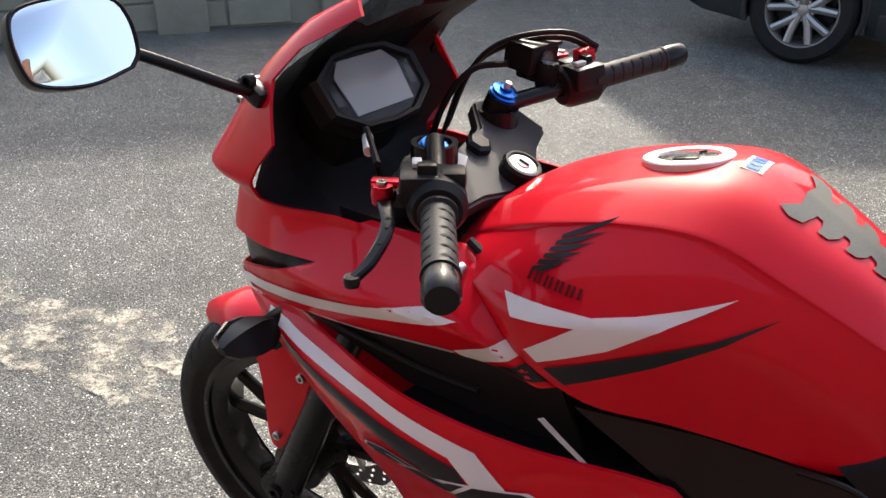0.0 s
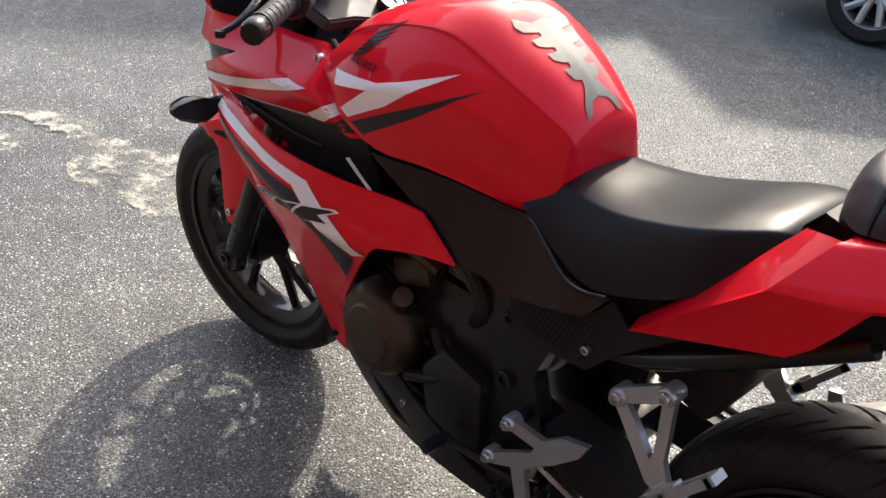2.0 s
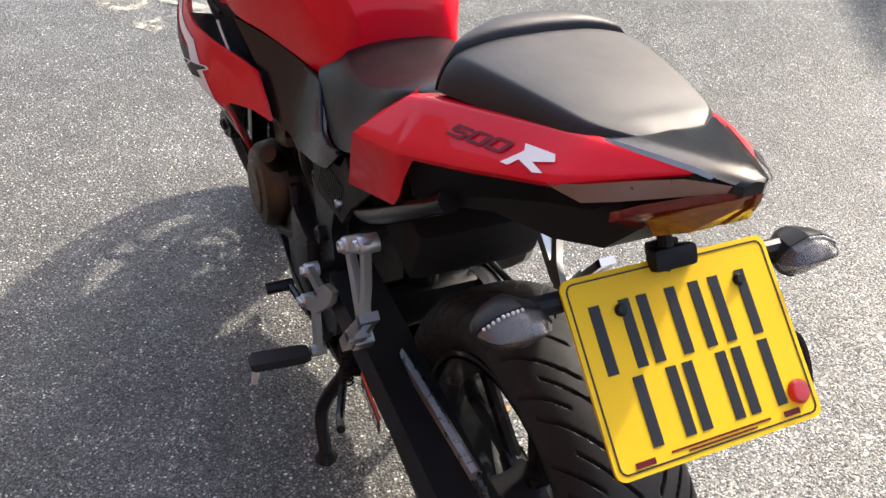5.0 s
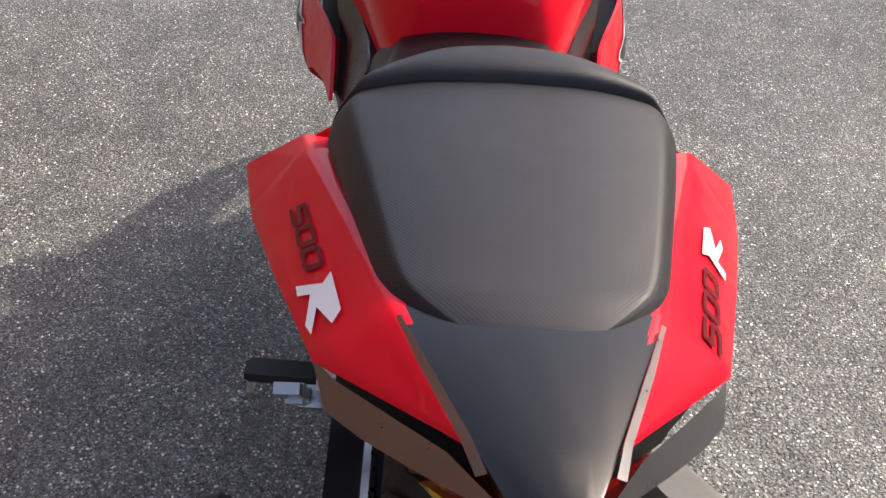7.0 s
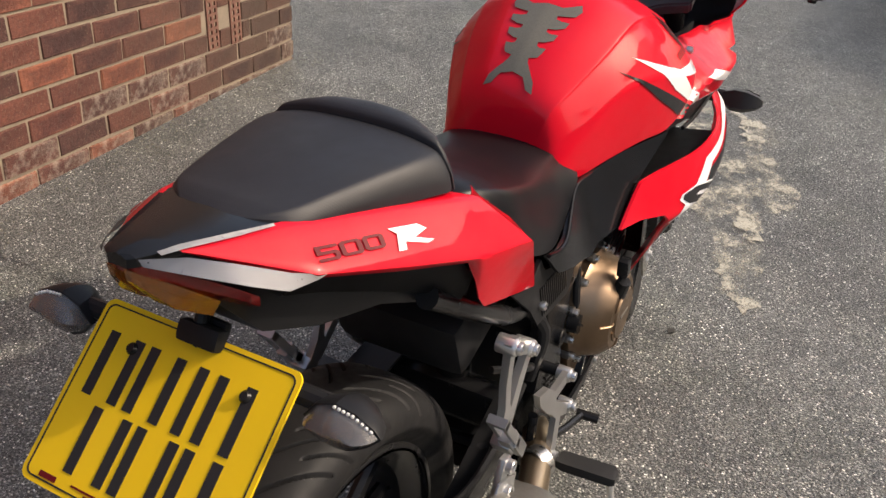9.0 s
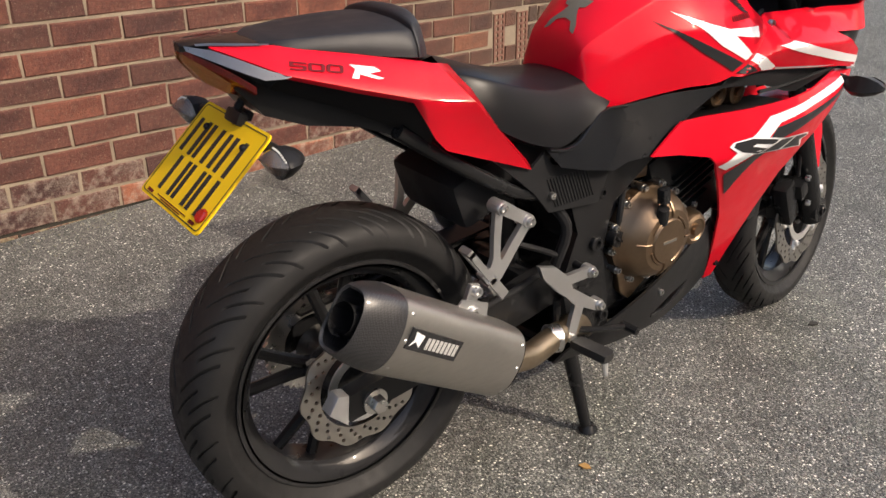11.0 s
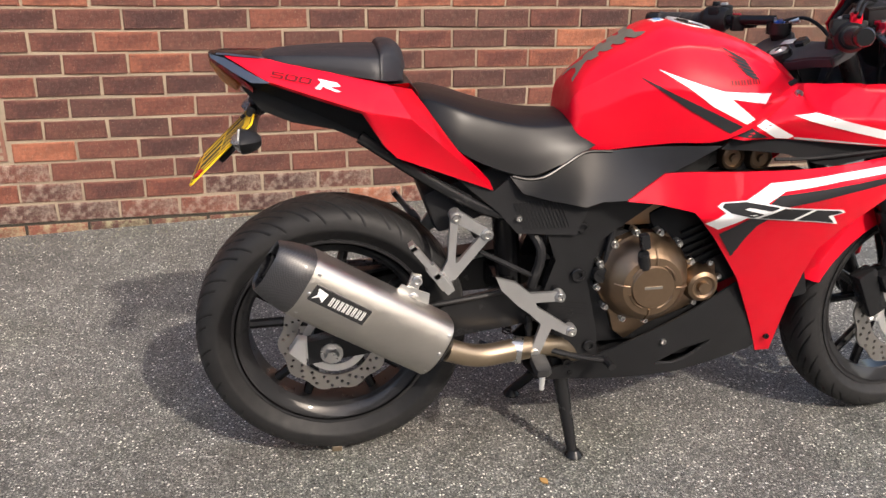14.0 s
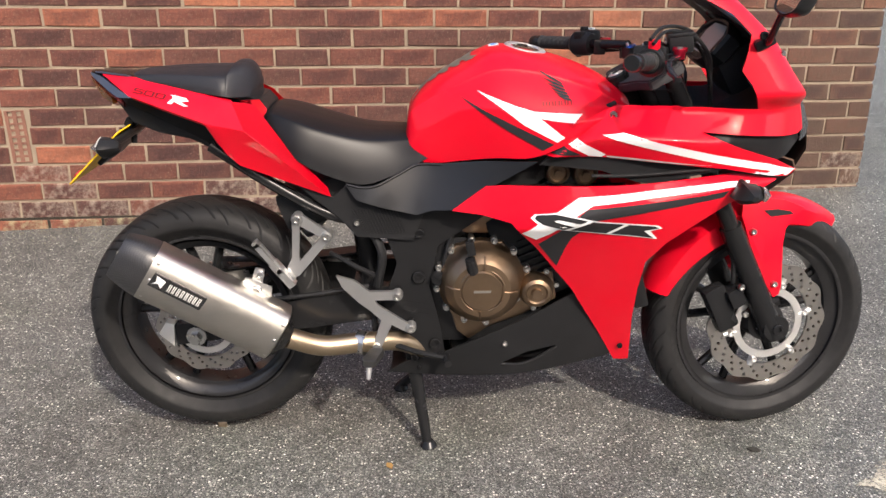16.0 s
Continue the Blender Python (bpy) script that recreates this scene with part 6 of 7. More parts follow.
for k in range(6):
    part("cooling_rib", box((0.19, 0.26, 0.006), pose(0.83 + 0.012 * k - 0.03, 0, 0.46 + 0.024 * k, 0, -22, 0), 0.002), BLACK_METAL, engine)
part("radiator", box((0.035, 0.26, 0.26), pose(1.045, 0, 0.50, 0, -14, 0), 0.006), BLACK_METAL, bike, "black radiator behind the fairing")
part("airbox", box((0.30, 0.20, 0.14), pose(0.80, 0, 0.70), 0.03), BLACK_MATT, bike)
part("throttle_body", joined(box((0.12, 0.22, 0.08), pose(0.70, 0, 0.60), 0.02), *[lathe([(0, -0.150), (0.008, -0.150), (0.009, -0.142), (0.018, -0.142), (0.020, -0.147), (0.025, -0.145), (0.03, -0.130), (0.03, 0.130), (0.025, 0.145), (0, 0.145)], (cx, 0, cz), 24) for cx, cz in ((0.862, 0.716), (0.925, 0.712))]), BRONZE, engine)

CX, CZ, CY = 0.688, 0.452, -0.110
clutch = part("clutch_cover", lathe([(0.0, -0.088), (0.046, -0.088), (0.049, -0.084), (0.066, -0.082), (0.084, -0.066), (0.092, -0.050), (0.098, -0.030), (0.103, -0.024), (0.103, 0.0)], (CX, CY, CZ), 56), BRONZE, engine, "bronze clutch cover")
part("cover_skirt", slab([(CX - 0.10, CZ + 0.03), (CX - 0.06, CZ + 0.09), (CX + 0.05, CZ + 0.10), (CX + 0.11, CZ + 0.02), (CX + 0.17, CZ + 0.02), (CX + 0.18, CZ - 0.05), (CX + 0.10, CZ - 0.09), (CX + 0.02, CZ - 0.12), (CX - 0.03, CZ - 0.155), (CX - 0.06, CZ - 0.13), (CX - 0.07, CZ - 0.09), (CX - 0.10, CZ - 0.03)], CY - 0.020, CY + 0.012, 0.006), BRONZE, engine)
for k in range(4):
    a = radians(40 + 90 * k)
    part("raised_bar", tube([(CX + 0.052 * math.cos(a + d), CY - 0.0845, CZ + 0.052 * math.sin(a + d)) for d in (-0.42, -0.2, 0, 0.2, 0.42)], 0.0028, 6, 2), BRONZE, clutch)
    a = radians(85 + 90 * k)
    part("raised_bar", tube([(CX + r * math.cos(a), CY - d, CZ + r * math.sin(a)) for r, d in ((0.052, 0.0845), (0.066, 0.083), (0.082, 0.070))], 0.0025, 6, 2), BRONZE, clutch)
part("pale_bar", box((0.040, 0.0012, 0.006), pose(CX, CY - 0.0885, CZ)), TITAN, clutch)
part("water_cover", lathe([(0, -0.060), (0.012, -0.060), (0.014, -0.052), (0.022, -0.052), (0.026, -0.056), (0.034, -0.052), (0.040, -0.040), (0.042, -0.015), (0.042, 0.0)], (CX + 0.130, CY, CZ - 0.022), 32), BRONZE, engine, "small round bronze cover")
part("oil_filler", joined(tube([(CX - 0.02, CY - 0.075, CZ + 0.045), (CX - 0.028, CY - 0.085, CZ + 0.080)], (0.015, 0.012), 12, smooth=False), box((0.020, 0.020, 0.034), pose(CX - 0.026, CY - 0.080, CZ + 0.105, 0, -10, 0), 0.004)), BLACK_METAL, engine, "dark oil filler")
part("inspection_plug", joined(lathe([(0, -0.040), (0.017, -0.040), (0.018, -0.020), (0, -0.020)], (CX - 0.100, CY, CZ + 0.015), 20), box((0.026, 0.004, 0.004), pose(CX - 0.100, CY - 0.042, CZ + 0.015, 0, 35, 0), 0.001)), BLACK_METAL, engine)
for k in range(11):
    a = radians(15 + 29 * k)
    r = 0.106 if k not in (0, 10) else 0.112
    if 285 < (math.degrees(a) % 360) < 345:
        continue
    part("cover_bolt", joined(tube([(CX + r * math.cos(a), CY + 0.005, CZ + r * math.sin(a)), (CX + r * math.cos(a), CY - 0.026, CZ + r * math.sin(a))], 0.0085, 10, smooth=False), bolt((CX + r * math.cos(a), CY - 0.029, CZ + r * math.sin(a)), 0.0065)), STEEL, engine)
for a in (60, 10, -150, -95):
    p = (CX + 0.130 + 0.050 * math.cos(radians(a)), CY - 0.022, CZ - 0.022 + 0.050 * math.sin(radians(a)))
    part("cover_bolt", bolt(p, 0.0065), STEEL, engine)
part("generator_cover", lathe([(0.0, 0.072), (0.050, 0.072), (0.054, 0.068), (0.074, 0.064), (0.084, 0.052), (0.088, 0.030), (0.090, 0.0)], (0.815, 0.110, 0.415), 48), SHADED_BRONZE, engine, "bronze generator cover, coloured darker for shade")
part("starter_nose", joined(tube([(0.775, 0.135, 0.475), (0.745, 0.165, 0.520)], (0.022, 0.017), 12, smooth=False), box((0.09, 0.06, 0.05), pose(0.76, 0.11, 0.55, 0, 20, 0), 0.012), tube([(0.80, 0.10, 0.57), (0.76, 0.14, 0.60), (0.70, 0.13, 0.58)], 0.014, 10)), SHADED_BRONZE, engine, "bronze starter drive, coloured darker for shade")
part("sprocket_cover", slab([(0.56, 0.30), (0.69, 0.30), (0.71, 0.40), (0.66, 0.46), (0.57, 0.44)], 0.105, 0.150, 0.012), BLACK_METAL, engine, "black front sprocket cover")
for hose in (tube([(0.64, 0.10, 0.50), (0.60, 0.13, 0.57), (0.66, 0.12, 0.62), (0.80, 0.10, 0.62)], 0.014, 10), tube([(0.70, 0.13, 0.47), (0.66, 0.14, 0.40), (0.74, 0.15, 0.36)], 0.010, 10), tube([(0.41, -0.09, 0.60), (0.455, -0.13, 0.53), (0.44, -0.12, 0.44)], 0.011, 10), tube([(0.62, -0.12, 0.57), (0.60, -0.135, 0.48), (0.61, -0.13, 0.38)], 0.007, 8), tube([(0.33, -0.10, 0.52), (0.40, -0.13, 0.49), (0.45, -0.12, 0.46)], 0.006, 8)):
    part("hose", hose, BLACK_PLASTIC, bike, "black rubber hose")

BELLY = surface([(0.46, 0.215, 0.120), (0.66, 0.300, 0.150), (0.92, 0.420, 0.130), (1.03, 0.225, 0.060), (0.75, 0.200, 0.125), (0.95, 0.300, 0.105)])
for s in (-1, 1):
    pan = part("belly_pan", shell([[(0.455, 0.205), (0.500, 0.238), (0.580, 0.262), (0.660, 0.300), (0.800, 0.362), (0.915, 0.420), (0.965, 0.330), (1.033, 0.226), (1.000, 0.212), (0.80, 0.195), (0.60, 0.198)], [(0.735, 0.232), (0.80, 0.262), (0.875, 0.272), (0.83, 0.240), (0.775, 0.226)]], BELLY, s, 0.006, 0.018), BLACK_PLASTIC, bike, "black plastic belly pan with a vent")
    part("vent_lip", tube([(0.735, s * (BELLY(0.735, 0.23) - 0.002), 0.229), (0.80, s * (BELLY(0.80, 0.225) - 0.002), 0.226), (0.875, s * (BELLY(0.875, 0.262) - 0.002), 0.266)], 0.004, 8), BLACK_GLOSS, pan)
    part("screw", bolt((0.745, s * (BELLY(0.745, 0.292) + 0.002), 0.292), 0.007, s), STEEL, pan)
    part("screw", bolt((0.535, s * (BELLY(0.535, 0.222) + 0.002), 0.222), 0.006, s), BLACK_METAL, pan)
part("belly_floor", loft([[Vector((x, -w, z)), Vector((x, 0, z - 0.03)), Vector((x, w, z))] for x, z, w in ((0.46, 0.205, 0.115), (0.75, 0.197, 0.120), (1.02, 0.215, 0.062))], False, False), BLACK_PLASTIC, bike)

# -- exhaust --
part("link_pipe", joined(tube([(0.72, -0.04, 0.19), (0.60, -0.08, 0.215), (0.50, -0.125, 0.292), (0.40, -0.165, 0.312), (0.31, -0.190, 0.318), (0.235, -0.210, 0.350)], 0.0245, 18, 6), lathe([(0.0275, -0.012), (0.029, -0.010), (0.029, 0.010), (0.0275, 0.012)], (0, 0, 0), 20, "x", True)), metal("heat_tinted_steel", (0.36, 0.285, 0.20), 0.42, 400), bike, "heat-tinted exhaust link pipe")
part("pipe_clamp", lathe([(0.025, -0.012), (0.029, -0.012), (0.029, 0.012), (0.025, 0.012)], (0, 0, 0), 22, "z", True), STEEL, bike, "", Matrix.Translation((0.40, -0.165, 0.312)) @ Vector((1, -0.3, -0.1)).to_track_quat("Z", "Y").to_matrix().to_4x4())
A, B = Vector((0.226, -0.212, 0.356)), Vector((-0.054, -0.248, 0.543))
MD = (B - A).normalized()
MS = Vector((0, -1, 0))
MS = (MS - MD * MS.dot(MD)).normalized()
MU = MD.cross(MS)
MU = MU if MU.z > 0 else -MU
HEXA = [(-0.030, 0.064), (0.016, 0.066), (0.040, 0.054), (0.053, 0.024), (0.053, -0.022), (0.038, -0.052), (0.014, -0.066), (-0.030, -0.064), (-0.048, -0.04), (-0.05, 0.0), (-0.048, 0.042)]


def muffler_ring(t, k=1.0, ku=None):
    c = A.lerp(B, t)
    return [c + MS * a * k + MU * b * (ku or k) for a, b in (tuple(q) for q in spline([*HEXA, HEXA[0]], 4)[:-1])]


can = part("muffler", loft([muffler_ring(0.0, 0.55), muffler_ring(0.015, 0.72), muffler_ring(0.05, 0.96), muffler_ring(0.055, 1.0), muffler_ring(1.0, 1.0), muffler_ring(1.0, 0.95)]), TITAN, bike, "brushed titanium slip-on muffler", None, 25)
part("end_cap", loft([muffler_ring(1.0, 0.985), muffler_ring(1.045, 0.965, 0.975), muffler_ring(1.055, 0.95, 0.965), muffler_ring(1.13, 0.82, 0.90), muffler_ring(1.205, 0.66, 0.80), muffler_ring(1.215, 0.62, 0.76), muffler_ring(1.205, 0.57, 0.70), muffler_ring(1.06, 0.54, 0.64)]), CARBON, can, "carbon fibre end cap")
part("outlet", tube([A.lerp(B, 1.05), A.lerp(B, 1.22)], 0.026, 20, smooth=False, caps=False), BLACK_METAL, can)
part("front_cone", loft([muffler_ring(-0.03, 0.42), muffler_ring(0.0, 0.60), muffler_ring(0.045, 0.985)]), BLACK_METAL, can)


def on_can(t, u, d=0.0545):
    return A.lerp(B, t) + MU * u + MS * d


part("badge", joined(loft([[on_can(t, u, d) for t, u in ((0.600, -0.006), (0.592, 0.028), (0.955, 0.030), (0.963, -0.004))] for d in (0.0500, 0.0572)])), BLACK_GLOSS, can, "black maker's badge")
for k in range(8):
    for q in (0.0, 0.011):
        t0 = 0.618 + 0.029 * k + q
        part("plain_bar", loft([[on_can(t, u, d) for t, u in ((t0 + 0.002, 0.002), (t0, 0.021), (t0 + 0.007, 0.021), (t0 + 0.009, 0.002))] for d in (0.0560, 0.0580)]), LIGHT_PRINT, can)
part("plain_bar", loft([[on_can(t, u, d) for t, u in ((0.880, 0.002), (0.870, 0.022), (0.935, 0.026), (0.925, 0.012), (0.945, 0.002), (0.910, 0.010))] for d in (0.0560, 0.0580)]), WHITE_DECAL, can)
for t in (0.075, 0.965):
    for u, d in ((0.045, 0.045), (-0.040, 0.044), (0.006, 0.054)):
        part("rivet", lathe([(0, -0.002), (0.003, -0.002), (0.005, 0.0), (0.005, 0.003)], on_can(t, u, d), 10), STEEL, can)
part("muffler_bracket", joined(slab([(0.112, 0.462), (0.148, 0.500), (0.205, 0.475), (0.200, 0.435), (0.175, 0.415)], -0.200, -0.196, 0.001), slab([(0.150, 0.470), (0.170, 0.520), (0.190, 0.515), (0.178, 0.462)], -0.196, -0.186, 0.002), bolt((0.170, -0.203, 0.468), 0.012), bolt((0.180, -0.200, 0.505), 0.010)), CAST, bike, "alloy muffler bracket")

# -- swingarm --
for s in (-1, 1):
    arm = part("swingarm_leg", loft([[Vector((x, s * (y + dy * 0.016), z + dz * h)) for dy, dz in ((-1, -1), (1, -1), (1, 1), (-1, 1))] for x, y, z, h in ((0.52, 0.085, 0.395, 0.040), (0.38, 0.105, 0.388, 0.042), (0.20, 0.122, 0.368, 0.036), (0.06, 0.128, 0.345, 0.028), (-0.05, 0.128, 0.330, 0.026))]), BLACK_METAL, bike, "black box-section swingarm leg")
    part("axle_nut", joined(lathe([(0, s * 0.142), (0.024, s * 0.142), (0.024, s * 0.148), (0.0, s * 0.150)], (0, 0, R_AXLE.z), 24), lathe([(0, s * 0.166), (0.014, s * 0.166), (0.016, s * 0.160), (0.016, s * 0.146), (0, s * 0.146)], (0, 0, R_AXLE.z), 6)), STEEL, arm)
    part("adjuster_block", slab([(-0.055, 0.300), (-0.090, 0.335), (-0.070, 0.365), (-0.050, 0.360)], s * 0.118, s * 0.146, 0.002), ALLOY, arm, "alloy chain adjuster")
part("swingarm_bridge", box((0.05, 0.20, 0.07), pose(0.40, 0, 0.395), 0.012), BLACK_METAL, bike)
part("rear_caliper", box((0.08, 0.045, 0.06), pose(0.095, -0.09, 0.400, 0, 20, 0), 0.010), BLACK_METAL, bike, "black rear brake caliper")
part("rear_brake_line", tube([(0.10, -0.10, 0.42), (0.18, -0.135, 0.418), (0.30, -0.135, 0.428), (0.42, -0.12, 0.44)], 0.006, 8), BLACK_PLASTIC, bike)
chain_guard = part("chain_guard", loft([[Vector((x, 0.075, z + 0.020)), Vector((x, 0.148, z + 0.014)), Vector((x, 0.150, z - 0.045)), Vector((x, 0.146, z - 0.045)), Vector((x, 0.143, z + 0.008)), Vector((x, 0.075, z + 0.014))] for x, z in ((0.44, 0.440), (0.30, 0.425), (0.14, 0.405), (-0.02, 0.385))]), BLACK_PLASTIC, bike, "black chain guard")
part("chain", joined(tube([(0.60, 0.100, 0.415), (0.30, 0.100, 0.428), (0.0, 0.100, 0.432)], 0.009, 6, smooth=False), tube([(0.60, 0.100, 0.350), (0.30, 0.100, 0.290), (0.0, 0.100, 0.233)], 0.009, 6, smooth=False)), STEEL, bike, "dark drive chain")
part("warning_label", slab([(0.205, 0.322), (0.283, 0.352), (0.280, 0.385), (0.202, 0.362)], 0.1505, 0.1512), BLACK_GLOSS, arm, "black and orange warning label")
part("label_stripe", slab([(0.203, 0.350), (0.281, 0.374), (0.280, 0.385), (0.202, 0.362)], 0.1512, 0.1518), LABEL_RED, arm)
for k in range(4):
    part("print_bar", slab([(0.214 + 0.015 * k, 0.332 + 0.005 * k), (0.225 + 0.015 * k, 0.336 + 0.005 * k), (0.225 + 0.015 * k, 0.344 + 0.005 * k), (0.214 + 0.015 * k, 0.340 + 0.005 * k)], 0.1512, 0.1518), LIGHT_PRINT, arm)
part("long_label", shell([(0.772, 0.700), (0.777, 0.700), (0.838, 0.742), (0.833, 0.744)], lambda x, z: COVER(x, z) + 0.012, 1, 0.002, 0.02), LIGHT_PRINT, bike, "narrow pale label")
part("rear_shock", joined(tube([(0.42, 0.0, 0.36), (0.40, 0.0, 0.62)], 0.030, 14, smooth=False)), BLACK_METAL, bike)
part("inner_tray", box((0.30, 0.20, 0.10), pose(0.36, 0, 0.66, 0, -20, 0), 0.02), BLACK_MATT, bike, "black tray under the seat")

# -- footrests --
for s in (-1, 1):
    pil = part("pillion_hanger", joined(
        shell([[(0.255, 0.630), (0.267, 0.636), (0.281, 0.630), (0.335, 0.592), (0.344, 0.584), (0.344, 0.573), (0.335, 0.567), (0.264, 0.487), (0.238, 0.480), (0.230, 0.494), (0.249, 0.530), (0.254, 0.600)], [(0.271, 0.607), (0.318, 0.578), (0.268, 0.522), (0.265, 0.530)]], lambda x, z: 0.156 + 0.10 * max(0, 0.56 - z), s, 0.011, 0.03),
        lathe([(0, s * 0.161), (0.0115, s * 0.161), (0.0135, s * 0.157), (0.0135, s * 0.132), (0, s * 0.132)], (0.267, 0, 0.622), 20),
        lathe([(0, s * 0.161), (0.0115, s * 0.161), (0.0135, s * 0.157), (0.0135, s * 0.132), (0, s * 0.132)], (0.332, 0, 0.580), 20),
        box((0.026, 0.030, 0.030), pose(0.238, s * 0.166, 0.487, 0, -35, 0), 0.004)), CAST, bike, "cast alloy pillion footrest hanger", None, 40)
    for x, z in ((0.267, 0.622), (0.332, 0.580)):
        part("hanger_bolt", bolt((x, s * 0.162, z), 0.009, s), STEEL, pil)
    along, across = Vector((-0.60, 0, 0.80)), Vector((0.80, 0, 0.60))

    def peg_bar(t0, t1, y0, y1, h=0.006):
        """A straight bar of the folded peg, from t0 to t1 along it."""
        p0 = Vector((0.244, 0, 0.480))
        return loft([[p0 + along * t + across * h * w + Vector((0, s * y, 0)) for w, y in ((-1, y0), (1, y0), (1, y1), (-1, y1))] for t in (t0, t1)])

    part("pillion_peg", joined(peg_bar(-0.012, 0.040, 0.166, 0.192, 0.009), peg_bar(0.0, 0.122, 0.166, 0.173), peg_bar(0.03, 0.118, 0.186, 0.192), peg_bar(0.110, 0.124, 0.166, 0.192), peg_bar(0.03, 0.06, 0.170, 0.188, 0.011)), CAST, pil, "folded alloy pillion peg")
    rid = part("rider_hanger", joined(
        shell([(0.350, 0.487), (0.392, 0.474), (0.424, 0.446), (0.484, 0.445), (0.496, 0.443), (0.503, 0.434), (0.497, 0.424), (0.437, 0.424), (0.441, 0.413), (0.512, 0.362), (0.525, 0.361), (0.532, 0.350), (0.526, 0.339), (0.510, 0.340), (0.474, 0.360), (0.446, 0.300), (0.426, 0.304), (0.450, 0.372), (0.425, 0.398), (0.400, 0.418), (0.362, 0.458)], lambda x, z: 0.172 + 0.12 * max(0, 0.36 - z) * (x < 0.48), s, 0.010, 0.03),
        lathe([(0, s * 0.176), (0.0105, s * 0.176), (0.0125, s * 0.172), (0.0125, s * 0.152), (0, s * 0.152)], (0.490, 0, 0.434), 20),
        lathe([(0, s * 0.176), (0.0105, s * 0.176), (0.0125, s * 0.172), (0.0125, s * 0.152), (0, s * 0.152)], (0.519, 0, 0.350), 20),
        lathe([(0, s * 0.186), (0.010, s * 0.186), (0.010, s * 0.160), (0, s * 0.160)], (0.437, 0, 0.306), 16)), CAST, bike, "cast alloy rider footrest hanger with heel guard", None, 40)
    for x, z in ((0.490, 0.434), (0.519, 0.350)):
        part("hanger_bolt", bolt((x, s * 0.178, z), 0.0085, s), STEEL, rid)
        part("hanger_spacer", lathe([(0, s * 0.153), (0.010, s * 0.153), (0.010, s * 0.128), (0, s * 0.128)], (x, 0, z), 16), BLACK_METAL, rid)
    peg = part("rider_peg", loft([[Vector((x - 0.000 + dx * k, s * y, z + dz * k)) for dx, dz in ((-0.016, 0.010), (0.016, 0.010), (0.018, -0.004), (0.010, -0.012), (-0.010, -0.012), (-0.018, -0.004))] for x, y, z, k in ((0.440, 0.188, 0.300, 0.8), (0.438, 0.200, 0.302, 1.0), (0.428, 0.282, 0.318, 1.0), (0.426, 0.290, 0.319, 0.7))]), GRIP, bike, "black rubber-topped rider footrest")
    part("peg_feeler", tube([(0.426, s * 0.280, 0.308), (0.424, s * 0.287, 0.280)], (0.007, 0.005), 10, smooth=False), ALLOY, peg)
part("brake_pedal", joined(tube([(0.47, -0.15, 0.300), (0.53, -0.165, 0.285), (0.600, -0.175, 0.272)], 0.007, 8), tube([(0.600, -0.165, 0.272), (0.606, -0.205, 0.270)], 0.009, 10, smooth=False), tube([(0.435, -0.14, 0.30), (0.43, -0.14, 0.38)], 0.008, 10, smooth=False)), BLACK_METAL, bike, "black rear brake pedal")
part("gear_lever", joined(tube([(0.47, 0.16, 0.330), (0.54, 0.168, 0.325), (0.615, 0.172, 0.318)], 0.007, 8), tube([(0.615, 0.165, 0.318), (0.618, 0.215, 0.316)], 0.011, 12, smooth=False)), BLACK_METAL, bike, "black gear lever with a rubber toe piece")

# -- centre stand --
FL, FR = Vector((0.470, 0.158, 0.0)), Vector((0.553, -0.138, 0.0))
stand = part("centre_stand", joined(
    tube([(0.495, 0.075, 0.245), (0.500, 0.105, 0.180), FL + Vector((0.055, -0.012, 0.075)), FL + Vector((0, 0, 0.012))], (0.0155, 0.0125), 12),
    tube([(0.515, -0.085, 0.245), tuple(FR + Vector((-0.003, 0.003, 0.008)))], (0.019, 0.0125), 12, smooth=False),
    tube([(0.500, 0.095, 0.195), (0.525, -0.095, 0.195)], 0.013, 10, smooth=False),
    tube([(0.500, 0.11, 0.165), (0.43, 0.14, 0.150), (0.38, 0.155, 0.165)], 0.008, 8)), BLACK_METAL, bike, "black tubular centre stand")
for p in (FL, FR):
    part("stand_foot", lathe([(0, 0.0), (0.020, 0.0), (0.022, 0.004), (0.018, 0.010), (0.012, 0.018), (0, 0.020)], p, 20, "z"), BLACK_METAL, stand)
coil = [(0.445 + 0.012 * math.cos(k * 1.05), 0.122 + 0.012 * math.sin(k * 1.05), 0.300 - 0.0016 * k) for k in range(62)]
part("stand_spring", tube(coil, 0.0022, 5, 1), BLACK_METAL, stand, "black coiled stand spring")


# ---- parked car ----
CAR_PAINT = paint("car_paint", (0.030, 0.036, 0.034), 0.3, 0.8)
CAR_ALLOY = metal("dull_car_alloy", (0.50, 0.48, 0.45), 0.5)
CAR_TRIM = plastic("car_trim", (0.030, 0.031, 0.032), 0.6)
CAR_GLASS = Mat("car_glass", (0.015, 0.018, 0.018), 0.03, 0.0, Coat_Weight=0.3).m


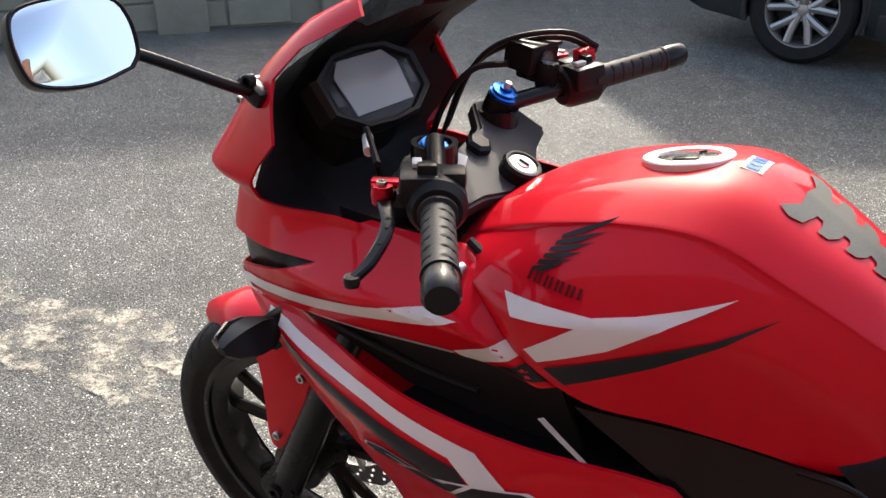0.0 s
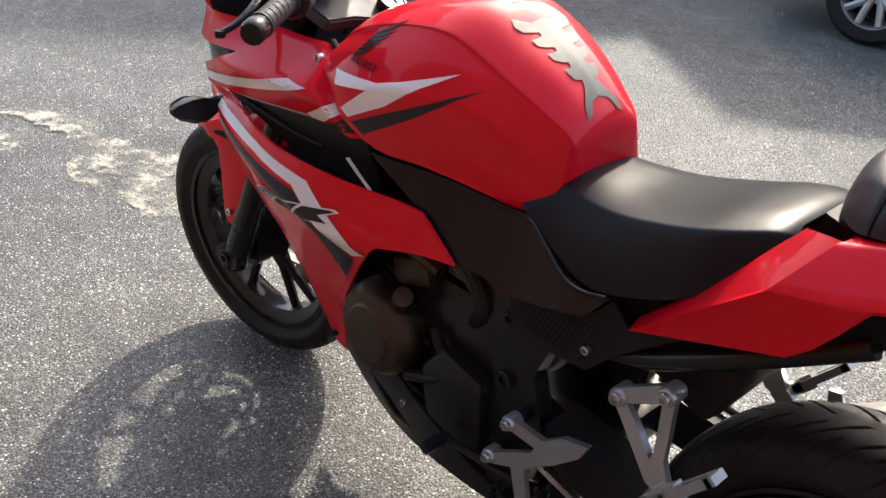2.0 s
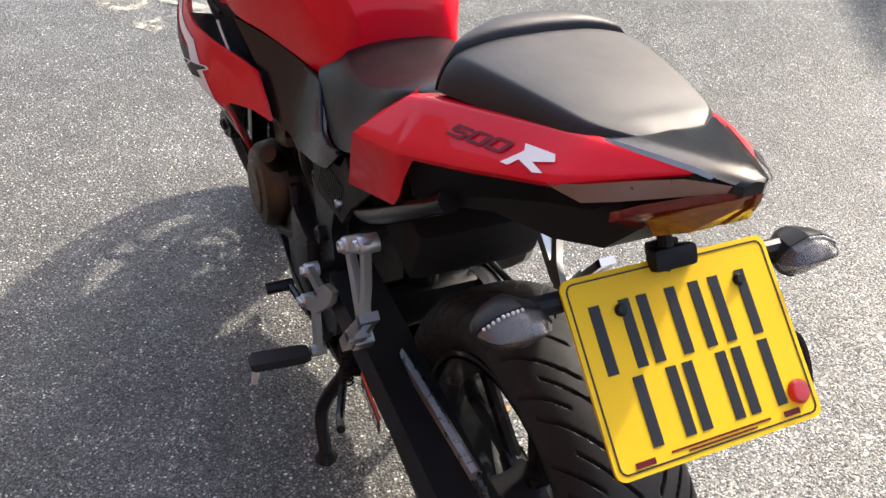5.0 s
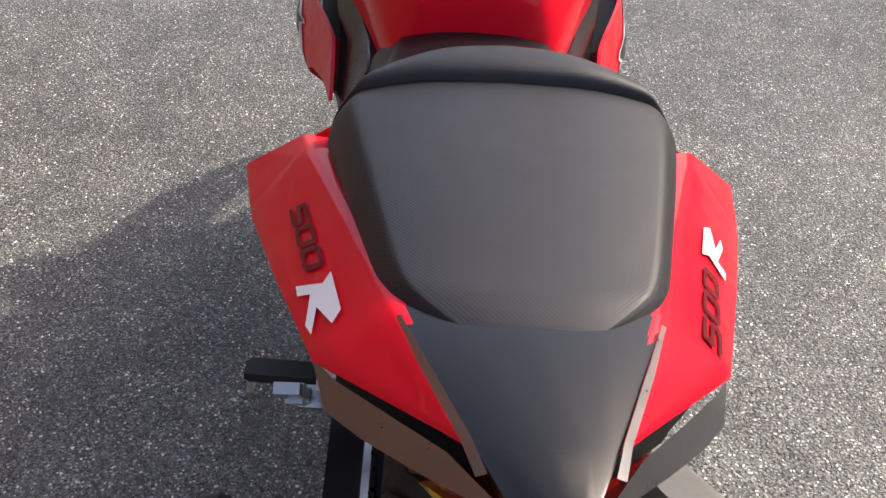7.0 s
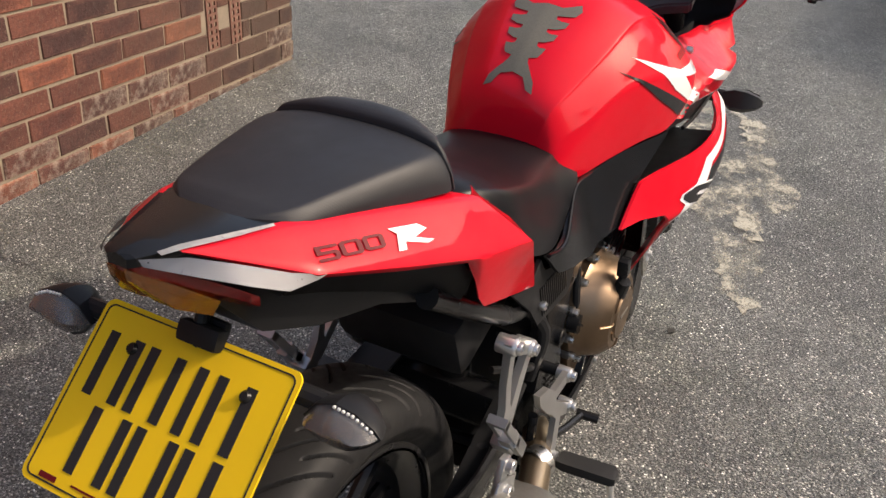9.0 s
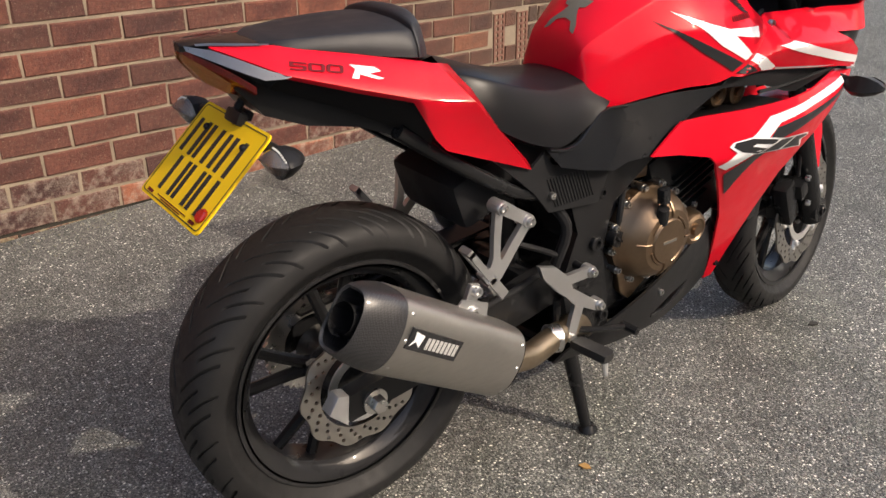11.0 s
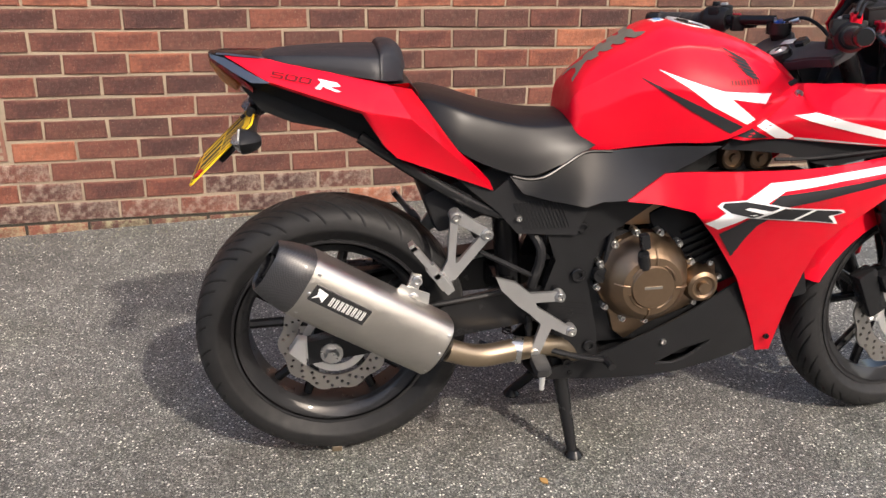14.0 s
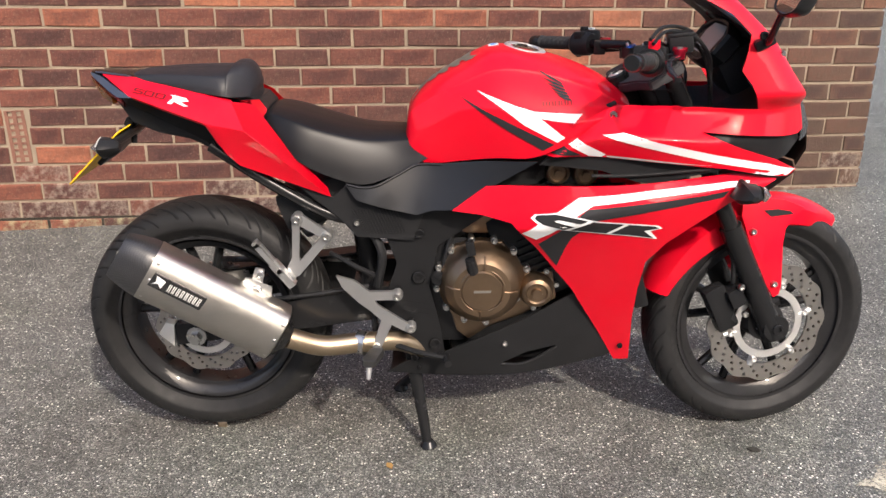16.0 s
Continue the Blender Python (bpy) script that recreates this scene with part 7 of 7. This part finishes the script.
def parked_car(px, py, label):
    """A dark hatchback standing along x, its near flank towards +y; px is the wheel nearest its tail."""
    car = thing("car", label, "car")
    side = py
    w = 1.74

    def at(v):
        return Vector((px + v[0], side - v[1], v[2]))

    # body rings along the length: x, sill z, belt z, width share, and whether the flank is cut away for a wheel
    rings = []
    for x, z0, z1, k, cut in ((0.86, 0.42, 0.60, 0.80, 0), (0.80, 0.30, 0.78, 0.93, 0), (0.62, 0.24, 0.88, 0.98, 0), (0.361, 0.21, 0.91, 1.0, 0), (0.36, 0.21, 0.91, 1.0, 1), (-0.36, 0.20, 0.92, 1.0, 1), (-0.361, 0.20, 0.92, 1.0, 0), (-1.2, 0.18, 0.93, 1.0, 0), (-2.239, 0.20, 0.91, 1.0, 0), (-2.24, 0.20, 0.91, 1.0, 1), (-2.96, 0.24, 0.81, 0.97, 1), (-2.961, 0.24, 0.81, 0.97, 0), (-3.28, 0.30, 0.70, 0.88, 0), (-3.34, 0.42, 0.60, 0.78, 0)):
        a, b = w / 2 * (1 - k), w - w / 2 * (1 - k)
        c = 0.26 if cut else 0.0
        zm = 0.70 if cut else (z0 + z1) / 2
        prof = [(a + 0.06 + c, z0), (a + 0.015 + c, z0 + 0.10), (a + c, zm), (a, zm + 0.005), (a + 0.02, max(z1 - 0.06, zm + 0.02)), (a + 0.07, z1), (b - 0.07, z1), (b - 0.02, max(z1 - 0.06, zm + 0.02)), (b, zm + 0.005), (b - c, zm), (b - 0.015 - c, z0 + 0.10), (b - 0.06 - c, z0)]
        rings.append([at((x, y, z)) for y, z in prof])
    body = part("body", loft(rings), CAR_PAINT, car, "dark grey-green bodywork", None, 35)
    roof = []
    for x, z, k in ((0.55, 0.90, 0.92), (0.25, 1.25, 0.86), (-0.10, 1.44, 0.80), (-1.2, 1.47, 0.80), (-1.75, 1.30, 0.84), (-2.45, 0.90, 0.92)):
        a, b = w / 2 * (1 - k), w - w / 2 * (1 - k)
        roof.append([at((x, a - 0.0, z - 0.05)), at((x, a + 0.08, z)), at((x, b - 0.08, z)), at((x, b, z - 0.05)), at((x, b - 0.02, 0.86)), at((x, a + 0.02, 0.86))])
    part("cabin", loft(roof), CAR_GLASS, car, "dark glazed cabin", None, 30)
    part("roof", loft([[at((x, w / 2 * (1 - k) + 0.06, z + 0.002)), at((x, w / 2, z + 0.030)), at((x, w - w / 2 * (1 - k) - 0.06, z + 0.002)), at((x, w / 2, z - 0.02))] for x, z, k in ((0.22, 1.27, 0.86), (-0.10, 1.445, 0.80), (-0.65, 1.47, 0.80), (-1.25, 1.465, 0.80))]), CAR_PAINT, car, "", None, 30)
    for x0, x1 in ((-1.22, -1.14),):
        part("door_pillar", loft([[at((x, 0.10, 0.90)), at((x, 0.155, 1.42)), at((x, 0.17, 1.42)), at((x, 0.14, 0.90))] for x in (x0, x1)]), CAR_PAINT, car)
    part("sill_trim", loft([[at((x, 0.02, 0.20)), at((x, -0.004, 0.26)), at((x, -0.004, 0.33)), at((x, 0.02, 0.35))] for x in (-2.1, -0.42)]), CAR_TRIM, car)
    part("bumper", loft([[at((0.87 - 0.25 * abs(y - w / 2) ** 2, y, z)) for z in (0.26, 0.34, 0.48, 0.56)] for y in (0.05, 0.3, 0.6, 0.87, 1.14, 1.44, 1.69)], False, False), CAR_TRIM, car, "dark bumper")
    for x in (0.0, -2.6):
        arc = [(px + x + 0.342 * math.cos(radians(q)), 0.325 + 0.342 * math.sin(radians(q))) for q in range(-18, 199, 9)]
        for near in (True, False):
            y = side - (0.004 if near else w - 0.012)
            part("arch_panel", slab([(px + x + 0.362, 0.22), (px + x + 0.362, 0.706), (px + x - 0.362, 0.706), (px + x - 0.362, 0.22)] + list(reversed(arc)), y, y - 0.008), CAR_PAINT, car)
            part("arch_lip", tube([(a, y + (0.002 if near else -0.010), b) for a, b in arc], 0.014, 8, 1), CAR_TRIM, car)
        for far in (False, True):
            c = at((x, 0.10 if not far else w - 0.10, 0.315))
            s = 1 if not far else -1
            wh = part("wheel", lathe([(0.0, s * 0.03), (0.05, s * 0.035), (0.052, s * 0.06), (0.028, s * 0.07), (0.0, s * 0.07)], c, 24), CAR_ALLOY, car, "alloy wheel")
            part("tyre", lathe([(0.215, -0.09), (0.28, -0.095), (0.312, -0.06), (0.316, 0), (0.312, 0.06), (0.28, 0.095), (0.215, 0.09)], c + Vector((0, s * 0.02, 0)), 48, closed=True), RUBBER, wh, "black car tyre")
            part("rim", lathe([(0.218, s * 0.10), (0.208, s * 0.10), (0.195, s * 0.07), (0.19, -s * 0.05), (0.218, -s * 0.05)], c, 48, closed=True), CAR_ALLOY, wh)
            part("brake_drum", lathe([(0, s * 0.0), (0.17, s * 0.0), (0.17, -s * 0.05), (0, -s * 0.05)], c, 32), BLACK_METAL, wh)
            for k in range(5):
                a = 2 * math.pi * k / 5 + 0.3
                legs = [tube([c + Vector((0.04 * math.cos(a), s * 0.055, 0.04 * math.sin(a))), c + Vector((0.11 * math.cos(a + d * 0.22), s * 0.068, 0.11 * math.sin(a + d * 0.22))), c + Vector((0.203 * math.cos(a + d * 0.31), s * 0.082, 0.203 * math.sin(a + d * 0.31)))], (0.027, 0.023), 8, 3) for d in (-1, 1)]
                part("spoke", joined(*legs), CAR_ALLOY, wh)
                part("wheel_nut", lathe([(0, s * 0.072), (0.008, s * 0.072), (0.010, s * 0.05)], c + Vector((0.058 * math.cos(a + 0.6), 0, 0.058 * math.sin(a + 0.6))), 8), STEEL, wh)
    return car


parked_car(1.86, -4.50, "dark grey-green hatchback with alloy wheels, parked in shade")

# ---- far kerb and bank across the road ----
STONE = Mat("pale_stone", (0.4, 0.39, 0.34), 0.9)
STONE.set("Base Color", STONE.mix(STONE.noise(6, 6, 0.7), (0.20, 0.19, 0.14), (0.36, 0.345, 0.28)))
STONE.bump(STONE.noise(80, 5), 0.5, 0.004)


def low_wall():
    """A low pale block wall with square piers, running past the end of the parked car."""
    a, b = Vector((6.95, -0.40, 0)), Vector((4.75, -3.80, 0))
    d = (b - a).normalized()
    turn = math.degrees(math.atan2(d.y, d.x))
    n = Vector((-d.y, d.x, 0))
    n = n if n.x > 0 else -n
    mid = (a + b) / 2 + n * 0.12
    length = (b - a).length
    w = tagged(part("wall_low", box((length, 0.20, 0.56), pose(mid.x, mid.y, 0.27, 0, 0, turn), 0.01), STONE.m, None), "low pale block wall across the tarmac", "wall", kind="structure")
    for row in range(3):
        for k in range(int(length / 0.45)):
            p = a + d * (0.45 * (k + (0.5 if row % 2 else 0.25)) + 0.1) + n * 0.016
            ob = part("block", box((0.43, 0.03, 0.17), pose(p.x, p.y, 0.10 + row * 0.185, 0, 0, turn), 0.006, 1), STONE.m, w)
    for t in (0.02, 0.36, 0.70, 0.98):
        p = a.lerp(b, t) + n * 0.10
        part("pier", box((0.34, 0.34, 0.70), pose(p.x, p.y, 0.34, 0, 0, turn), 0.015), STONE.m, w)


low_wall()

# ---- unseen houses, added behind the camera to throw the long shadow ----
RENDER = Mat("pale_render", (0.55, 0.52, 0.46), 0.9)
RENDER.set("Base Color", RENDER.mix(RENDER.noise(2, 6), (0.58, 0.55, 0.49), (0.47, 0.44, 0.39)))
RENDER.bump(RENDER.noise(90, 4), 0.4, 0.004)
ROOF = Mat("roof_tiles", (0.14, 0.10, 0.085), 0.85)
ROOF.set("Base Color", ROOF.mix(ROOF.noise(5, 5), (0.16, 0.11, 0.09), (0.10, 0.075, 0.07)))


def house(x0, x1, eaves, label):
    h = thing("house", label, "house", "row of houses")
    y0, y1 = -14.5, -8.3
    part("walls", box((x1 - x0, y1 - y0, eaves), pose((x0 + x1) / 2, (y0 + y1) / 2, eaves / 2)), RENDER.m, h)
    rg = eaves + 1.6
    ym = (y0 + y1) / 2
    part("roof", loft([[Vector((x, y0 - 0.3, eaves - 0.08)), Vector((x, ym, rg)), Vector((x, y1 + 0.3, eaves - 0.08)), Vector((x, y1 + 0.3, eaves + 0.04)), Vector((x, ym, rg + 0.14)), Vector((x, y0 - 0.3, eaves + 0.04))] for x in (x0 - 0.02, x1 + 0.02)]), ROOF.m, h)
    n = max(1, int((x1 - x0) / 2.4))
    for k in range(n):
        cx = x0 + (x1 - x0) * (k + 0.5) / n
        for z in (1.5, 3.9):
            if z + 0.7 < eaves:
                wdw = part("window", box((1.1, 0.06, 1.2), pose(cx, y1 + 0.02, z), 0.01), WHITE_DECAL, h)
                for d in (-0.27, 0.27):
                    part("pane", box((0.48, 0.02, 1.06), pose(cx + d, y1 + 0.05, z)), CAR_GLASS, wdw)
    return h


def gable_house(apex, top, half, pitch, turn, depth, label):
    """A house that turns its gable to the tarmac: x across the gable, y out of it, the apex over the origin."""
    h = thing("house", label, "house", "row of houses")
    m = pose(apex[0], apex[1], 0, 0, 0, turn)
    eaves = top - pitch * half
    part("walls", loft([[Vector((-half + 0.2, y, 0)), Vector((half - 0.2, y, 0)), Vector((half - 0.2, y, eaves + 0.05)), Vector((0, y, top - 0.12)), Vector((-half + 0.2, y, eaves + 0.05))] for y in (-0.15, -depth + 0.15)]), RENDER.m, h, "", m)
    for q in (-1, 1):
        part("roof", loft([[Vector((0, y, top)), Vector((q * half, y, eaves)), Vector((q * half, y, eaves - 0.14)), Vector((0, y, top - 0.14))] for y in (0, -depth)]), ROOF.m, h, "", m)
    for cx, z in ((-1.1, 1.6), (1.1, 1.6)):
        wdw = part("window", box((1.1, 0.06, 1.2), pose(cx, -0.13, z), 0.01), WHITE_DECAL, h, "", m)
        for d in (-0.27, 0.27):
            part("pane", box((0.48, 0.02, 1.06), pose(cx + d, -0.10, z)), CAR_GLASS, wdw, "", m)
    return h


# Unseen; the gable, narrow and tall houses are set by their shadow edges.
gable_house((4.6, -8.17), 5.0, 2.4, 0.625, -18.1, 7.0, "unseen one-storey house with a tiled gable, set to throw the peaked shadow")
house(-13.0, -1.0, 4.0, "unseen, added long rendered house with a tiled roof")
house(7.0, 8.6, 5.5, "unseen narrow rendered house, added to throw shadow")
house(8.7, 18.0, 7.0, "unseen tall rendered house, added to throw shadow")

# ---- small debris on the tarmac ----
def leaf(x, y, turn, size, material, label):
    pts = [(0, -0.5), (0.25, -0.2), (0.3, 0.1), (0.12, 0.35), (0, 0.5), (-0.14, 0.32), (-0.28, 0.05), (-0.22, -0.25)]
    bm = bmesh.new()
    z = ground_z(x, y)
    top = [bm.verts.new((a * size, b * size, 0.004 + 0.006 * abs(a))) for a, b in pts]
    low = [bm.verts.new((a * size, b * size, 0.001 + 0.006 * abs(a))) for a, b in pts]
    bm.faces.new(top)
    bm.faces.new(list(reversed(low)))
    for i in range(len(pts)):
        j = (i + 1) % len(pts)
        bm.faces.new((top[i], top[j], low[j], low[i]))
    ob = part("leaf", bm, material, None, "", Matrix.Translation((x, y, z)) @ pose(0, 0, 0, 0, 0, turn))
    tagged(ob, label, "leaf")


DRY = Mat("dry_leaf", (0.38, 0.22, 0.07), 0.8).m
DARK_LEAF = Mat("dark_leaf", (0.03, 0.028, 0.022), 0.8).m
leaf(0.457, -0.224, 30, 0.028, DRY, "small dry ochre leaf on the tarmac")
leaf(1.367, -0.185, 70, 0.034, DARK_LEAF, "small dark leaf on the tarmac")


def grit():
    """Loose chippings along the foot of the wall."""
    rng = random.Random(8)
    verts, faces = [], []
    for _ in range(1500):
        x = rng.uniform(-4.5, 2.8)
        y = 1.710 + 0.108 * x - abs(rng.gauss(0, 0.10)) - 0.004
        r = rng.uniform(0.002, 0.0055)
        z = ground_z(x, y) + r * 0.4
        k0 = len(verts)
        for dx, dy, dz in ((1, 0, 0), (-1, 0, 0), (0, 1, 0), (0, -1, 0), (0, 0, 0.8), (0, 0, -0.8)):
            verts.append((x + dx * r * rng.uniform(0.6, 1.2), y + dy * r * rng.uniform(0.6, 1.2), z + dz * r))
        faces += [[k0 + i for i in f] for f in ((0, 2, 4), (2, 1, 4), (1, 3, 4), (3, 0, 4), (2, 0, 5), (1, 2, 5), (3, 1, 5), (0, 3, 5))]
    me = bpy.data.meshes.new("grit")
    me.from_pydata(verts, [], faces)
    me.materials.append(STONE.m)
    tagged(new("grit", me), "loose pale grit along the wall's foot", "grit", kind="stuff")


grit()
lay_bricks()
